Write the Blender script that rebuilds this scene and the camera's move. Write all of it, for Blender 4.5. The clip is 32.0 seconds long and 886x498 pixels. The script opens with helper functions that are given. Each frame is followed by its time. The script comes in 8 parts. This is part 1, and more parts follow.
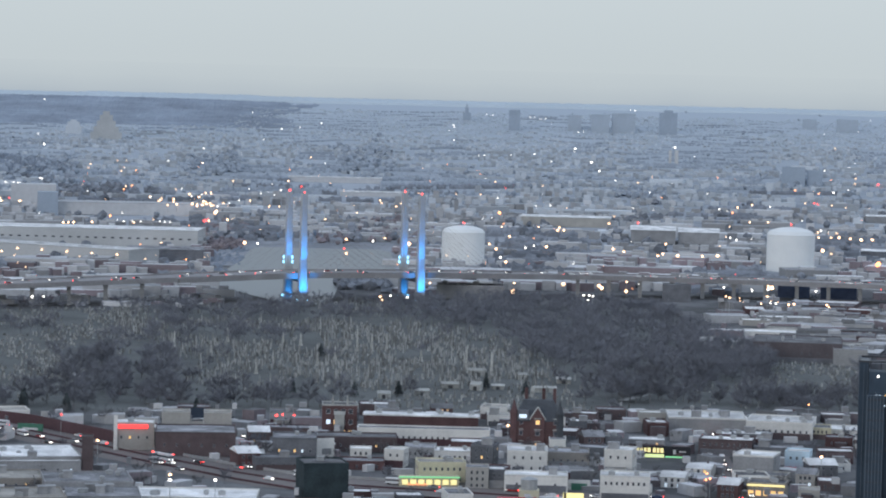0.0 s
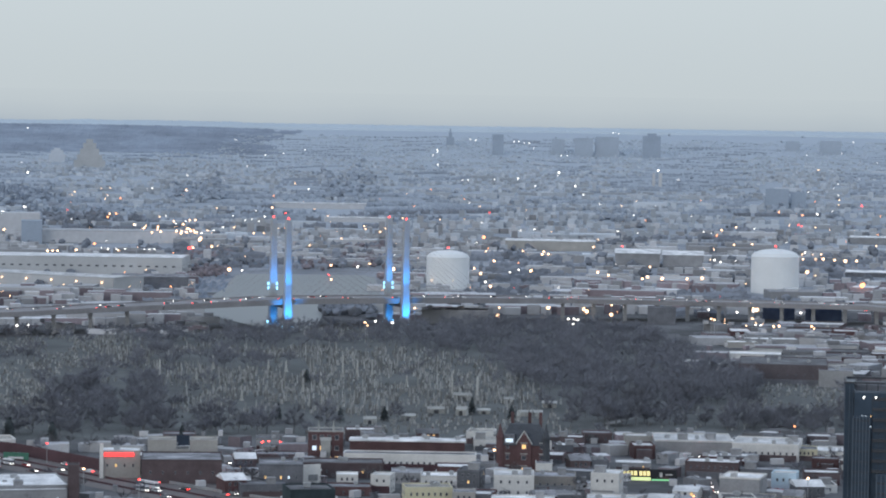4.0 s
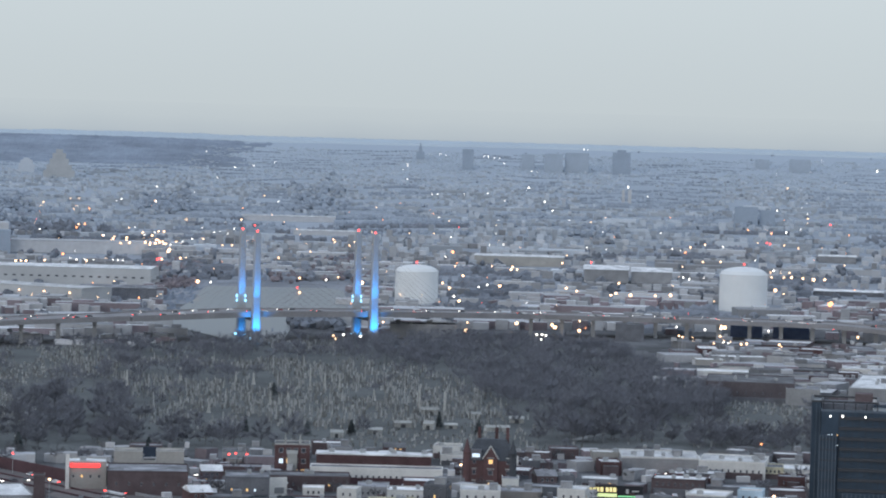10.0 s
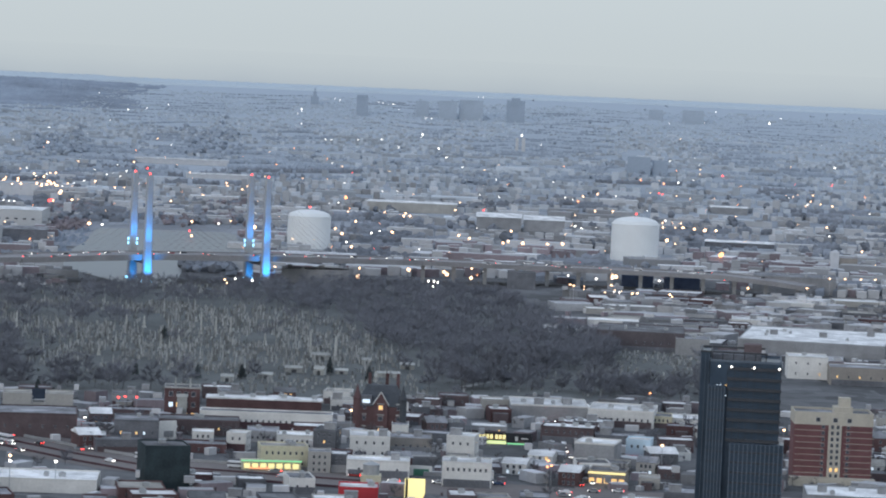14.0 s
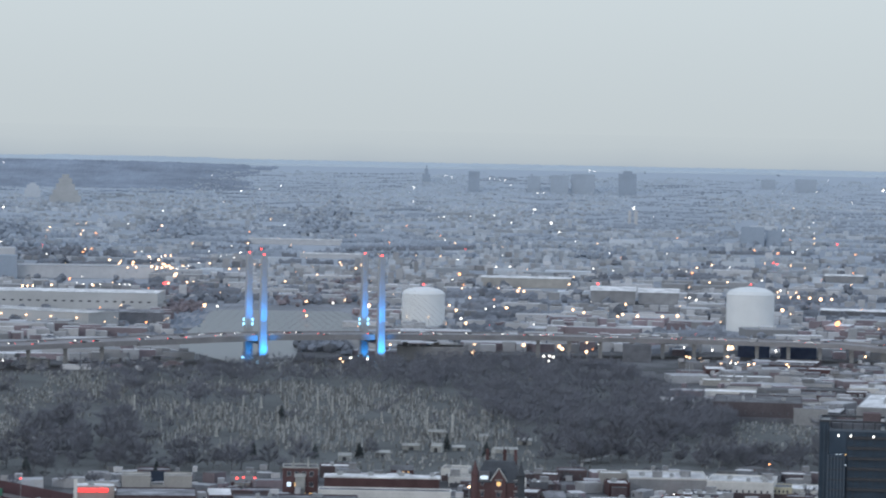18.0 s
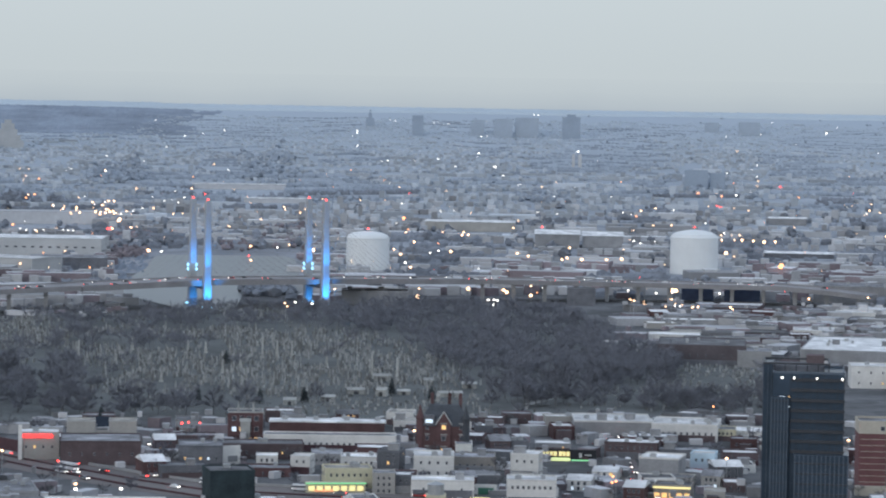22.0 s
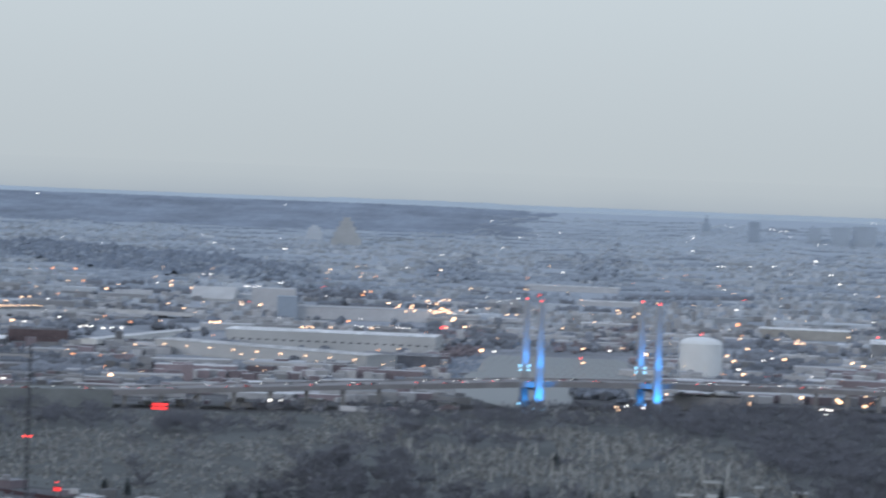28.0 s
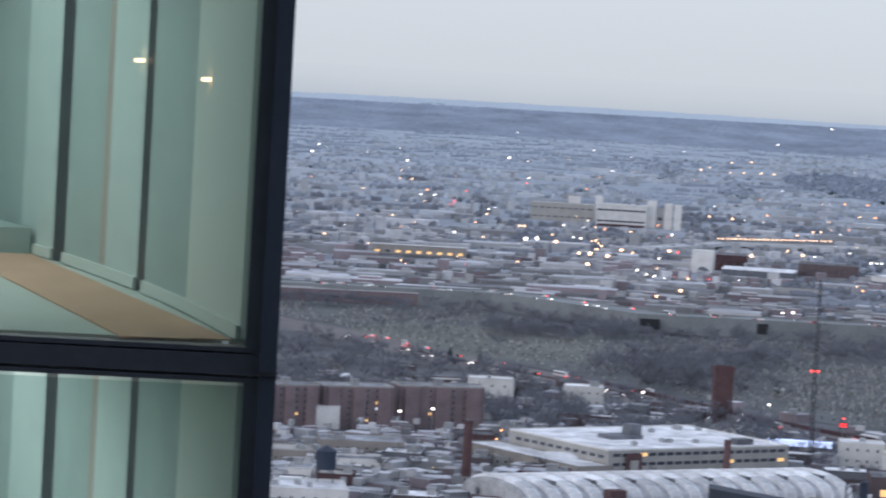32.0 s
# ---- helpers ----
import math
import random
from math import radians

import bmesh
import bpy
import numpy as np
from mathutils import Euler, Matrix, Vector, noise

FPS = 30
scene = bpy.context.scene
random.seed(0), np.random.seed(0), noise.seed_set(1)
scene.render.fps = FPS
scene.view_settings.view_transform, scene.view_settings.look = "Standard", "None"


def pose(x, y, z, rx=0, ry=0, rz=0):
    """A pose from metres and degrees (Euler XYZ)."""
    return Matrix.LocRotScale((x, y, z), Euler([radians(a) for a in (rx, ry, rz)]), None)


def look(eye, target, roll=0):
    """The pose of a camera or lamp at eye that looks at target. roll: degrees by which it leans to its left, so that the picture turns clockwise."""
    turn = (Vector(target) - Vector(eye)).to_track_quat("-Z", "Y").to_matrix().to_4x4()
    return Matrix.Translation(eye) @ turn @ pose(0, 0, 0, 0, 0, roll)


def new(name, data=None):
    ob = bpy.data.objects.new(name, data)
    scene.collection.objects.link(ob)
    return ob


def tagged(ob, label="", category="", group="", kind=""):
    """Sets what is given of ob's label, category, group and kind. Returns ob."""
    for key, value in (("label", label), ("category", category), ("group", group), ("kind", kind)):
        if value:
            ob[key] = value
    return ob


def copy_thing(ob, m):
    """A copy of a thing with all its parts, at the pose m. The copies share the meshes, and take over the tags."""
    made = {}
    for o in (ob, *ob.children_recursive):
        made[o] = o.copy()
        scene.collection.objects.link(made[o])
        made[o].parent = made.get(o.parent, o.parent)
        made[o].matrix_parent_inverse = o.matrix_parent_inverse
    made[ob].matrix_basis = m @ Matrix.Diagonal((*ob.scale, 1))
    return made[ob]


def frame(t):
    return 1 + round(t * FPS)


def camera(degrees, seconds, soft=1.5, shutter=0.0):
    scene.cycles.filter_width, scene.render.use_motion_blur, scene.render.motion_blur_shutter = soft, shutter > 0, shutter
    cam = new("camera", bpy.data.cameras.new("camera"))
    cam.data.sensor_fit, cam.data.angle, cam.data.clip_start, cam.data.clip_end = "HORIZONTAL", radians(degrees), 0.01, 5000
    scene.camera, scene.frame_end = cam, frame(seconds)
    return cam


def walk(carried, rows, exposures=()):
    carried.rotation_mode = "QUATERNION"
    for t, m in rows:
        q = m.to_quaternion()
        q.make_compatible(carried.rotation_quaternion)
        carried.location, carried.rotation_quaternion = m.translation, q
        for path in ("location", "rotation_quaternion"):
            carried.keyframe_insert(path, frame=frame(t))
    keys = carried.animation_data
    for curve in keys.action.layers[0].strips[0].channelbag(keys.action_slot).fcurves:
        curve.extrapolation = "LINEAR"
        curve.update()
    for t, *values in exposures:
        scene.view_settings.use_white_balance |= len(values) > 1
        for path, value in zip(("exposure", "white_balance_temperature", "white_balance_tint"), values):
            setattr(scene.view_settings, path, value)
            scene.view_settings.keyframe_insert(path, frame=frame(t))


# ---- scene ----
# The camera stands at a high window of a tower and turns; bearings are degrees clockwise from +y, ranges metres from the tower.
EYE = 150.0
cam = camera(17.5, 32.0, soft=2.0, shutter=0.5)


def aim(yaw, pitch, roll, dx=0.0):
    return pose(dx, 0, EYE, 90 + pitch, 0, yaw) @ pose(0, 0, 0, 0, 0, roll)


walk(cam, [
    (0, aim(-0.000, -2.880, 1.375)),
    (0.5, aim(-0.018, -2.949, 1.347)),
    (1, aim(-0.082, -2.872, 1.309)),
    (1.5, aim(-0.164, -2.681, 1.309)),
    (2, aim(-0.262, -2.447, 1.276)),
    (2.5, aim(-0.318, -2.291, 1.137)),
    (3, aim(-0.339, -2.265, 1.009)),
    (3.5, aim(-0.319, -2.308, 0.930)),
    (5.5, aim(-0.280, -2.516, 0.765)),
    (6, aim(-0.309, -2.502, 0.819)),
    (6.5, aim(-0.358, -2.401, 0.891)),
    (7, aim(-0.435, -2.239, 1.005)),
    (7.5, aim(-0.520, -2.123, 1.113)),
    (8, aim(-0.622, -2.033, 1.121)),
    (8.5, aim(-0.672, -2.161, 1.300)),
    (9, aim(-0.721, -2.230, 1.438)),
    (9.5, aim(-0.824, -2.145, 1.479)),
    (10, aim(-0.910, -2.080, 1.536)),
    (10.5, aim(-0.941, -2.100, 1.595)),
    (11, aim(-0.940, -2.229, 1.687)),
    (11.5, aim(-1.037, -2.463, 1.912)),
    (12, aim(-1.315, -2.672, 2.118)),
    (12.5, aim(-1.890, -2.854, 2.462)),
    (13, aim(-2.582, -2.990, 2.674)),
    (13.5, aim(-3.070, -3.072, 2.737)),
    (15.5, aim(-2.172, -2.917, 1.188)),
    (16, aim(-1.843, -2.763, 0.924)),
    (16.5, aim(-0.806, -2.716, 0.887)),
    (17, aim(-0.120, -2.442, 1.000)),
    (17.5, aim(-0.261, -1.993, 1.004)),
    (18, aim(-0.770, -1.640, 1.131)),
    (18.5, aim(-1.294, -1.475, 1.219)),
    (19, aim(-1.654, -1.741, 0.986)),
    (19.5, aim(-1.517, -2.039, 0.793)),
    (20, aim(-0.932, -2.204, 0.741)),
    (20.5, aim(-0.571, -2.335, 0.655)),
    (21, aim(-0.608, -2.370, 0.722)),
    (21.5, aim(-1.165, -2.532, 0.793)),
    (22, aim(-1.900, -2.734, 0.945)),
    (22.5, aim(-2.495, -2.879, 1.037)),
    (23, aim(-3.071, -3.008, 1.062)),
    (23.5, aim(-2.252, -2.705, 1.098)),
    (24, aim(-0.495, -1.774, 1.626)),
    (24.5, aim(-0.030, -1.095, 1.765)),
    (26.5, aim(-0.341, -0.647, 2.381)),
    (27, aim(0.811, -0.676, 2.536)),
    (27.5, aim(2.573, -0.682, 2.515)),
    (28, aim(4.793, -0.856, 2.163)),
    (28.5, aim(7.227, -1.898, 2.607, 0.022)),
    (29, aim(8.919, -2.535, 3.466, 0.044)),
    (29.5, aim(9.839, -3.098, 4.231, 0.066)),
    (30, aim(10.898, -3.386, 4.505, 0.088)),
    (30.5, aim(13.345, -2.894, 3.610, 0.110)),
    (31, aim(15.963, -2.620, 2.924, 0.073)),
    (31.5, aim(18.473, -2.664, 3.031, 0.037)),
    (32, aim(20.386, -2.860, 3.195)),
], exposures=[(0, 0.0, 6500, 10), (24.0, 0.0, 6500, 10), (26.7, -0.15, 6420, 11), (28.3, -0.1, 6420, 11), (29.5, 0.0, 6480, 10), (31.0, 0.04, 6480, 12), (32.0, 0.14, 6460, 16)])

# ---- sky and sun: overcast dusk
world = bpy.data.worlds.new("overcast_dusk")
scene.world = world
world.use_nodes = True
wn, wl = world.node_tree.nodes, world.node_tree.links
sky = wn.new("ShaderNodeTexSky")
sky.sky_type, sky.sun_disc = "NISHITA", False
sky.sun_elevation, sky.sun_rotation = radians(9), radians(215)
sky.air_density, sky.dust_density, sky.ozone_density = 1.0, 4.0, 2.0
cloud = wn.new("ShaderNodeMixRGB")
cloud.inputs[0].default_value = 0.95
# a cloud layer that is grey at the horizon and bluer overhead
co_sky, up, layer = wn.new("ShaderNodeTexCoord"), wn.new("ShaderNodeSeparateXYZ"), wn.new("ShaderNodeValToRGB")
wl.new(co_sky.outputs["Generated"], up.inputs[0])
wl.new(up.outputs["Z"], layer.inputs[0])
layer.color_ramp.elements[0].position, layer.color_ramp.elements[0].color = 0.0, (0.53, 0.59, 0.618, 1)
layer.color_ramp.elements[1].position, layer.color_ramp.elements[1].color = 0.085, (0.63, 0.71, 0.75, 1)
over = layer.color_ramp.elements.new(0.5)
over.color = (0.58, 0.7, 0.89, 1)
bright = wn.new("ShaderNodeVectorMath")
bright.operation = "SCALE"
bright.inputs["Scale"].default_value = 10.5
wl.new(layer.outputs[0], bright.inputs[0])
wl.new(bright.outputs[0], cloud.inputs[2])
wl.new(sky.outputs[0], cloud.inputs[1])
wl.new(cloud.outputs[0], wn["Background"].inputs[0])
wn["Background"].inputs[1].default_value = 0.1
sun_data = bpy.data.lights.new("sun", "SUN")
sun_data.energy, sun_data.angle, sun_data.color = 0.5, radians(25), (1.0, 0.95, 0.9)
sun = new("sun", sun_data)
sun.matrix_world = look((0, 0, 400), (300, 430, 300))


# ---- materials
def mat(name, base, rough=0.85, var=0.25, scale=0.2, fine=3.0, metal=0.0, tint=None, per=0.0, island=0.0, bump=0.2, patch=0.0, cell=0.12):
    """A weathered surface: stains at one scale, grain at a finer one; per and island vary it from piece to piece."""
    m = bpy.data.materials.new(name)
    m.use_nodes = True
    n, l = m.node_tree.nodes, m.node_tree.links
    p = n["Principled BSDF"]
    p.inputs["Roughness"].default_value, p.inputs["Metallic"].default_value = rough, metal
    p.inputs["Specular IOR Level"].default_value = 0.25
    co = n.new("ShaderNodeTexCoord")
    ns, nf = n.new("ShaderNodeTexNoise"), n.new("ShaderNodeTexNoise")
    ns.inputs["Scale"].default_value, nf.inputs["Scale"].default_value = scale, fine
    ns.inputs["Detail"].default_value, nf.inputs["Detail"].default_value = 6, 4
    l.new(co.outputs["Object"], ns.inputs["Vector"])
    l.new(co.outputs["Object"], nf.inputs["Vector"])
    add = n.new("ShaderNodeMath")
    add.operation = "MULTIPLY_ADD"
    l.new(nf.outputs["Fac"], add.inputs[0])
    add.inputs[1].default_value = 0.5
    l.new(ns.outputs["Fac"], add.inputs[2])
    ramp = n.new("ShaderNodeValToRGB")
    dark = tint or tuple(c * (1 - var) for c in base)
    lite = tuple(min(1, c * (1 + var)) for c in base)
    ramp.color_ramp.elements[0].position, ramp.color_ramp.elements[1].position = 0.5, 1.0
    ramp.color_ramp.elements[0].color, ramp.color_ramp.elements[1].color = (*dark, 1), (*lite, 1)
    l.new(add.outputs[0], ramp.inputs[0])
    out = ramp.outputs[0]
    for amount, source in ((per, "obj"), (island, "isl")):
        if amount:
            g = n.new("ShaderNodeObjectInfo" if source == "obj" else "ShaderNodeNewGeometry")
            mr = n.new("ShaderNodeMapRange")
            mr.inputs["To Min"].default_value, mr.inputs["To Max"].default_value = 1 - amount, 1 + amount
            l.new(g.outputs["Random" if source == "obj" else "Random Per Island"], mr.inputs["Value"])
            mul = n.new("ShaderNodeVectorMath")
            mul.operation = "SCALE"
            l.new(out, mul.inputs[0])
            l.new(mr.outputs[0], mul.inputs["Scale"])
            out = mul.outputs[0]
    if patch:
        # mended areas and sheets laid at different times
        vo, sep, pr, pm = n.new("ShaderNodeTexVoronoi"), n.new("ShaderNodeSeparateColor"), n.new("ShaderNodeMapRange"), n.new("ShaderNodeVectorMath")
        vo.inputs["Scale"].default_value, vo.distance = cell, "CHEBYCHEV"
        l.new(co.outputs["Object"], vo.inputs["Vector"])
        l.new(vo.outputs["Color"], sep.inputs[0])
        l.new(sep.outputs[0], pr.inputs["Value"])
        pr.inputs["To Min"].default_value, pr.inputs["To Max"].default_value = 1 - patch, 1 + patch * 0.6
        pm.operation = "SCALE"
        l.new(out, pm.inputs[0])
        l.new(pr.outputs[0], pm.inputs["Scale"])
        out = pm.outputs[0]
    l.new(out, p.inputs["Base Color"])
    if bump:
        b = n.new("ShaderNodeBump")
        b.inputs["Strength"].default_value, b.inputs["Distance"].default_value = bump, 0.05
        l.new(nf.outputs["Fac"], b.inputs["Height"])
        l.new(b.outputs[0], p.inputs["Normal"])
    return m


def glow(name, colour, strength):
    m = bpy.data.materials.new(name)
    m.use_nodes = True
    p = m.node_tree.nodes["Principled BSDF"]
    p.inputs["Base Color"].default_value = (*colour, 1)
    p.inputs["Emission Color"].default_value = (*colour, 1)
    p.inputs["Emission Strength"].default_value = strength
    m.cycles.emission_sampling = "NONE"
    return m


def glassy(name, base, rough=0.08, spec=0.6):
    m = bpy.data.materials.new(name)
    m.use_nodes = True
    p = m.node_tree.nodes["Principled BSDF"]
    p.inputs["Base Color"].default_value = (*base, 1)
    p.inputs["Roughness"].default_value = rough
    p.inputs["Specular IOR Level"].default_value = spec
    return m


M = {}
M["ground"] = mat("ground", (0.125, 0.126, 0.13), 0.95, 0.45, 0.012, 0.12, patch=0.35, cell=0.045)
M["lawn"] = mat("winter_lawn", (0.114, 0.12, 0.117), 0.95, 0.45, 0.02, 0.25, tint=(0.074, 0.078, 0.077))
M["green_lawn"] = mat("green_lawn", (0.16, 0.164, 0.142), 0.95, 0.3, 0.02, 0.2)
M["asphalt"] = mat("asphalt", (0.185, 0.165, 0.158), 0.9, 0.2, 0.02, 0.3)
M["works_slate"] = mat("slate_grey_coping", (0.15, 0.154, 0.162), 0.8, 0.35, 0.5, 3)
M["well_wall"] = mat("mottled_dark_render", (0.075, 0.078, 0.085), 0.85, 0.45, 0.25, 1.6)
M["vault_skin"] = mat("weathered_vault_sheet", (0.43, 0.43, 0.435), 0.75, 0.25, 0.2, 1.2, patch=0.2, cell=0.2)
M["plum_wall"] = mat("sooty_plum_brick", (0.125, 0.108, 0.116), 0.9, 0.3, 0.08, 0.8)
M["buff"] = mat("buff_masonry", (0.5, 0.458, 0.385), 0.85, 0.15, 0.12, 1.0)
M["path"] = mat("pale_path", (0.3, 0.3, 0.29), 0.9, 0.2, 0.05, 0.5)
M["water"] = glassy("creek_water", (0.17, 0.185, 0.19), 0.42, 0.42)
M["concrete"] = mat("concrete", (0.33, 0.33, 0.33), 0.85, 0.22, 0.05, 0.6)
M["pale_concrete"] = mat("pale_concrete", (0.55, 0.55, 0.55), 0.8, 0.15, 0.05, 0.6)
M["retaining"] = mat("retaining_wall_concrete", (0.24, 0.255, 0.255), 0.9, 0.2, 0.04, 0.4)
M["deck_side"] = mat("deck_side_concrete", (0.29, 0.28, 0.284), 0.85, 0.2, 0.05, 0.5)
M["tower_concrete"] = mat("tower_concrete", (0.4, 0.405, 0.415), 0.85, 0.15, 0.06, 0.7)
M["cable"] = mat("stay_cable_sheath", (0.27, 0.245, 0.245), 0.5, 0.1, 0.5, 3)
M["tank_white"] = mat("white_tank_paint", (0.8, 0.81, 0.8), 0.55, 0.05, 0.06, 0.8, bump=0.05)
M["white_wall"] = mat("white_painted_wall", (0.7, 0.685, 0.655), 0.8, 0.15, 0.12, 1.0, per=0.1)
M["grey_wall"] = mat("grey_render_wall", (0.3, 0.302, 0.31), 0.85, 0.22, 0.12, 1.0, per=0.15)
M["dark_wall"] = mat("dark_cladding", (0.14, 0.145, 0.16), 0.7, 0.3, 0.15, 1.2, per=0.2)
M["cream_wall"] = mat("cream_wall", (0.58, 0.54, 0.4), 0.8, 0.15, 0.12, 1.0)
M["tan_wall"] = mat("tan_brick_wall", (0.31, 0.285, 0.26), 0.85, 0.2, 0.12, 1.2)
M["beige_wall"] = mat("beige_block_wall", (0.4, 0.385, 0.36), 0.85, 0.15, 0.12, 1.0)
M["blue_wall"] = mat("pale_blue_wall", (0.5, 0.62, 0.7), 0.8, 0.1, 0.12, 1.0)
M["brick"] = mat("red_brick", (0.118, 0.07, 0.071), 0.9, 0.25, 0.2, 1.5, per=0.15)
M["brown_brick"] = mat("brown_brick", (0.125, 0.096, 0.1), 0.9, 0.25, 0.2, 1.5, per=0.2)
M["navy"] = mat("navy_painted_steel", (0.036, 0.05, 0.076), 0.6, 0.15, 0.3, 2)
M["shed_blue"] = mat("blue_shed_paint", (0.11, 0.15, 0.25), 0.7, 0.2, 0.2, 2)
M["screen"] = mat("slate_blue_screen", (0.055, 0.066, 0.083), 0.7, 0.15, 0.2, 2)
M["timber"] = mat("oiled_timber", (0.22, 0.15, 0.085), 0.7, 0.2, 0.6, 4)
M["apartment_brick"] = mat("plum_brown_brick", (0.225, 0.172, 0.178), 0.9, 0.22, 0.12, 1.2)
M["tower_brick"] = mat("warm_red_brick", (0.168, 0.082, 0.085), 0.9, 0.2, 0.2, 1.5)
M["maroon"] = mat("maroon_barrier_paint", (0.1, 0.058, 0.065), 0.8, 0.25, 0.05, 0.6)
M["red_paint"] = mat("red_paint", (0.5, 0.05, 0.06), 0.6, 0.12, 0.2, 1.0)
M["green_net"] = mat("green_netting", (0.035, 0.05, 0.056), 0.9, 0.4, 0.15, 1.5)
M["green_sign"] = mat("green_sign_paint", (0.07, 0.2, 0.14), 0.6, 0.1, 0.5, 3)
M["roof_white"] = mat("white_roof_membrane", (0.72, 0.712, 0.705), 0.8, 0.3, 0.12, 0.8, per=0.2, patch=0.22, cell=0.11)
M["roof_grey"] = mat("grey_gravel_roof", (0.255, 0.256, 0.27), 0.9, 0.45, 0.12, 0.9, per=0.35, patch=0.4, cell=0.12)
M["roof_dark"] = mat("dark_tar_roof", (0.15, 0.15, 0.156), 0.9, 0.4, 0.1, 0.9, per=0.25, patch=0.35, cell=0.12)
M["roof_tan"] = mat("tan_roof", (0.36, 0.34, 0.31), 0.9, 0.3, 0.08, 0.7, patch=0.3, cell=0.12)
M["slate"] = mat("slate_roof", (0.072, 0.078, 0.088), 0.7, 0.25, 0.3, 2.0)
M["metal"] = mat("galvanised_metal", (0.4, 0.41, 0.42), 0.5, 0.15, 0.6, 4, metal=0.4)
M["dark_metal"] = mat("dark_steel", (0.062, 0.065, 0.073), 0.5, 0.2, 0.6, 4)
M["bark"] = mat("winter_bark", (0.17, 0.169, 0.178), 0.95, 0.3, 0.4, 3, per=0.2, island=0.2)
M["twigs"] = mat("winter_twigs", (0.192, 0.198, 0.225), 0.95, 0.2, 0.1, 1, per=0.2, island=0.2)
M["needles"] = mat("evergreen_needles", (0.062, 0.073, 0.076), 0.95, 0.4, 0.3, 2, per=0.25)
M["stone"] = mat("weathered_gravestone", (0.285, 0.287, 0.279), 0.85, 0.25, 0.2, 1.5, island=0.55)
M["pale_stone"] = mat("pale_monument_stone", (0.42, 0.42, 0.4), 0.85, 0.25, 0.3, 1.5, per=0.25)
# Haze is put into these base colours: three sets, paler with distance.
M["far_wall"] = mat("haze_toned_city_wall", (0.42, 0.424, 0.436), 0.9, 0.15, 0.02, 0.2, island=0.4)
M["far_roof"] = mat("haze_toned_city_roof", (0.53, 0.53, 0.542), 0.9, 0.15, 0.02, 0.2, island=0.45)
M["hazy_wall"] = mat("haze_blue_city_wall", (0.46, 0.49, 0.525), 0.9, 0.1, 0.02, 0.2, island=0.28)
M["hazy_roof"] = mat("haze_blue_city_roof", (0.545, 0.572, 0.604), 0.9, 0.1, 0.02, 0.2, island=0.3)
M["rim_wall"] = mat("haze_pale_rim_wall", (0.47, 0.52, 0.572), 0.9, 0.1, 0.02, 0.2, island=0.12)
M["rim_roof"] = mat("haze_pale_rim_roof", (0.53, 0.576, 0.622), 0.9, 0.1, 0.02, 0.2, island=0.16)
# The next three tower colours have haze put into them.
M["haze_slab"] = mat("haze_pale_slab_wall", (0.4, 0.455, 0.52), 0.9, 0.1, 0.05, 0.4)
M["skyline"] = mat("haze_blue_tower_wall", (0.345, 0.4, 0.47), 0.9, 0.1, 0.05, 0.4)
M["hospital"] = mat("haze_pale_masonry", (0.455, 0.465, 0.47), 0.9, 0.12, 0.05, 0.4)
M["pale_shed"] = mat("pale_ribbed_cladding", (0.5, 0.505, 0.505), 0.8, 0.12, 0.03, 0.5)
M["brown_twigs"] = mat("brown_riverbank_twigs", (0.23, 0.198, 0.21), 0.95, 0.2, 0.05, 0.6, island=0.25)
# ridge trees, tinted blue with painted haze
M["ridge_twigs"] = mat("haze_blue_ridge_wood", (0.29, 0.333, 0.395), 0.95, 0.15, 0.01, 0.1, island=0.12)
M["mid_metal"] = mat("bronze_grey_fin", (0.115, 0.142, 0.175), 0.5, 0.2, 0.2, 2)
# Works colours are muted, with light haze put into them.
M["works_grey"] = mat("works_grey_wall", (0.31, 0.313, 0.325), 0.9, 0.25, 0.05, 0.5, island=0.45)
M["works_pale"] = mat("works_pale_wall", (0.54, 0.535, 0.54), 0.9, 0.15, 0.05, 0.5, island=0.25)
M["works_brick"] = mat("works_dull_brick", (0.275, 0.231, 0.248), 0.9, 0.2, 0.05, 0.5, island=0.3)
M["works_roof"] = mat("works_grey_roof", (0.33, 0.33, 0.342), 0.9, 0.3, 0.05, 0.5, island=0.7)
# Bare-wood tones with haze put in, the second one for farther trees.
M["far_twigs"] = mat("haze_grey_bare_wood", (0.205, 0.22, 0.248), 0.95, 0.25, 0.05, 0.5, island=0.25)
M["hazy_twigs"] = mat("haze_pale_bare_wood", (0.315, 0.352, 0.402), 0.95, 0.15, 0.05, 0.4, island=0.12)
# more haze is mixed into this land colour further down
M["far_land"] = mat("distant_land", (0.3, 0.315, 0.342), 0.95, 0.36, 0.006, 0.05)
# canopy tone lightened with distance haze
M["wood_mass"] = mat("haze_grey_wood_canopy", (0.215, 0.245, 0.29), 0.95, 0.25, 0.03, 0.3, island=0.0)
# Both ridges have distance haze put into their base colour.
M["hill"] = mat("haze_blue_wooded_hill", (0.255, 0.292, 0.348), 0.95, 0.28, 0.012, 0.08)
M["haze_hill"] = mat("haze_pale_far_ridge", (0.5, 0.56, 0.605), 0.95, 0.06, 0.004, 0.03)


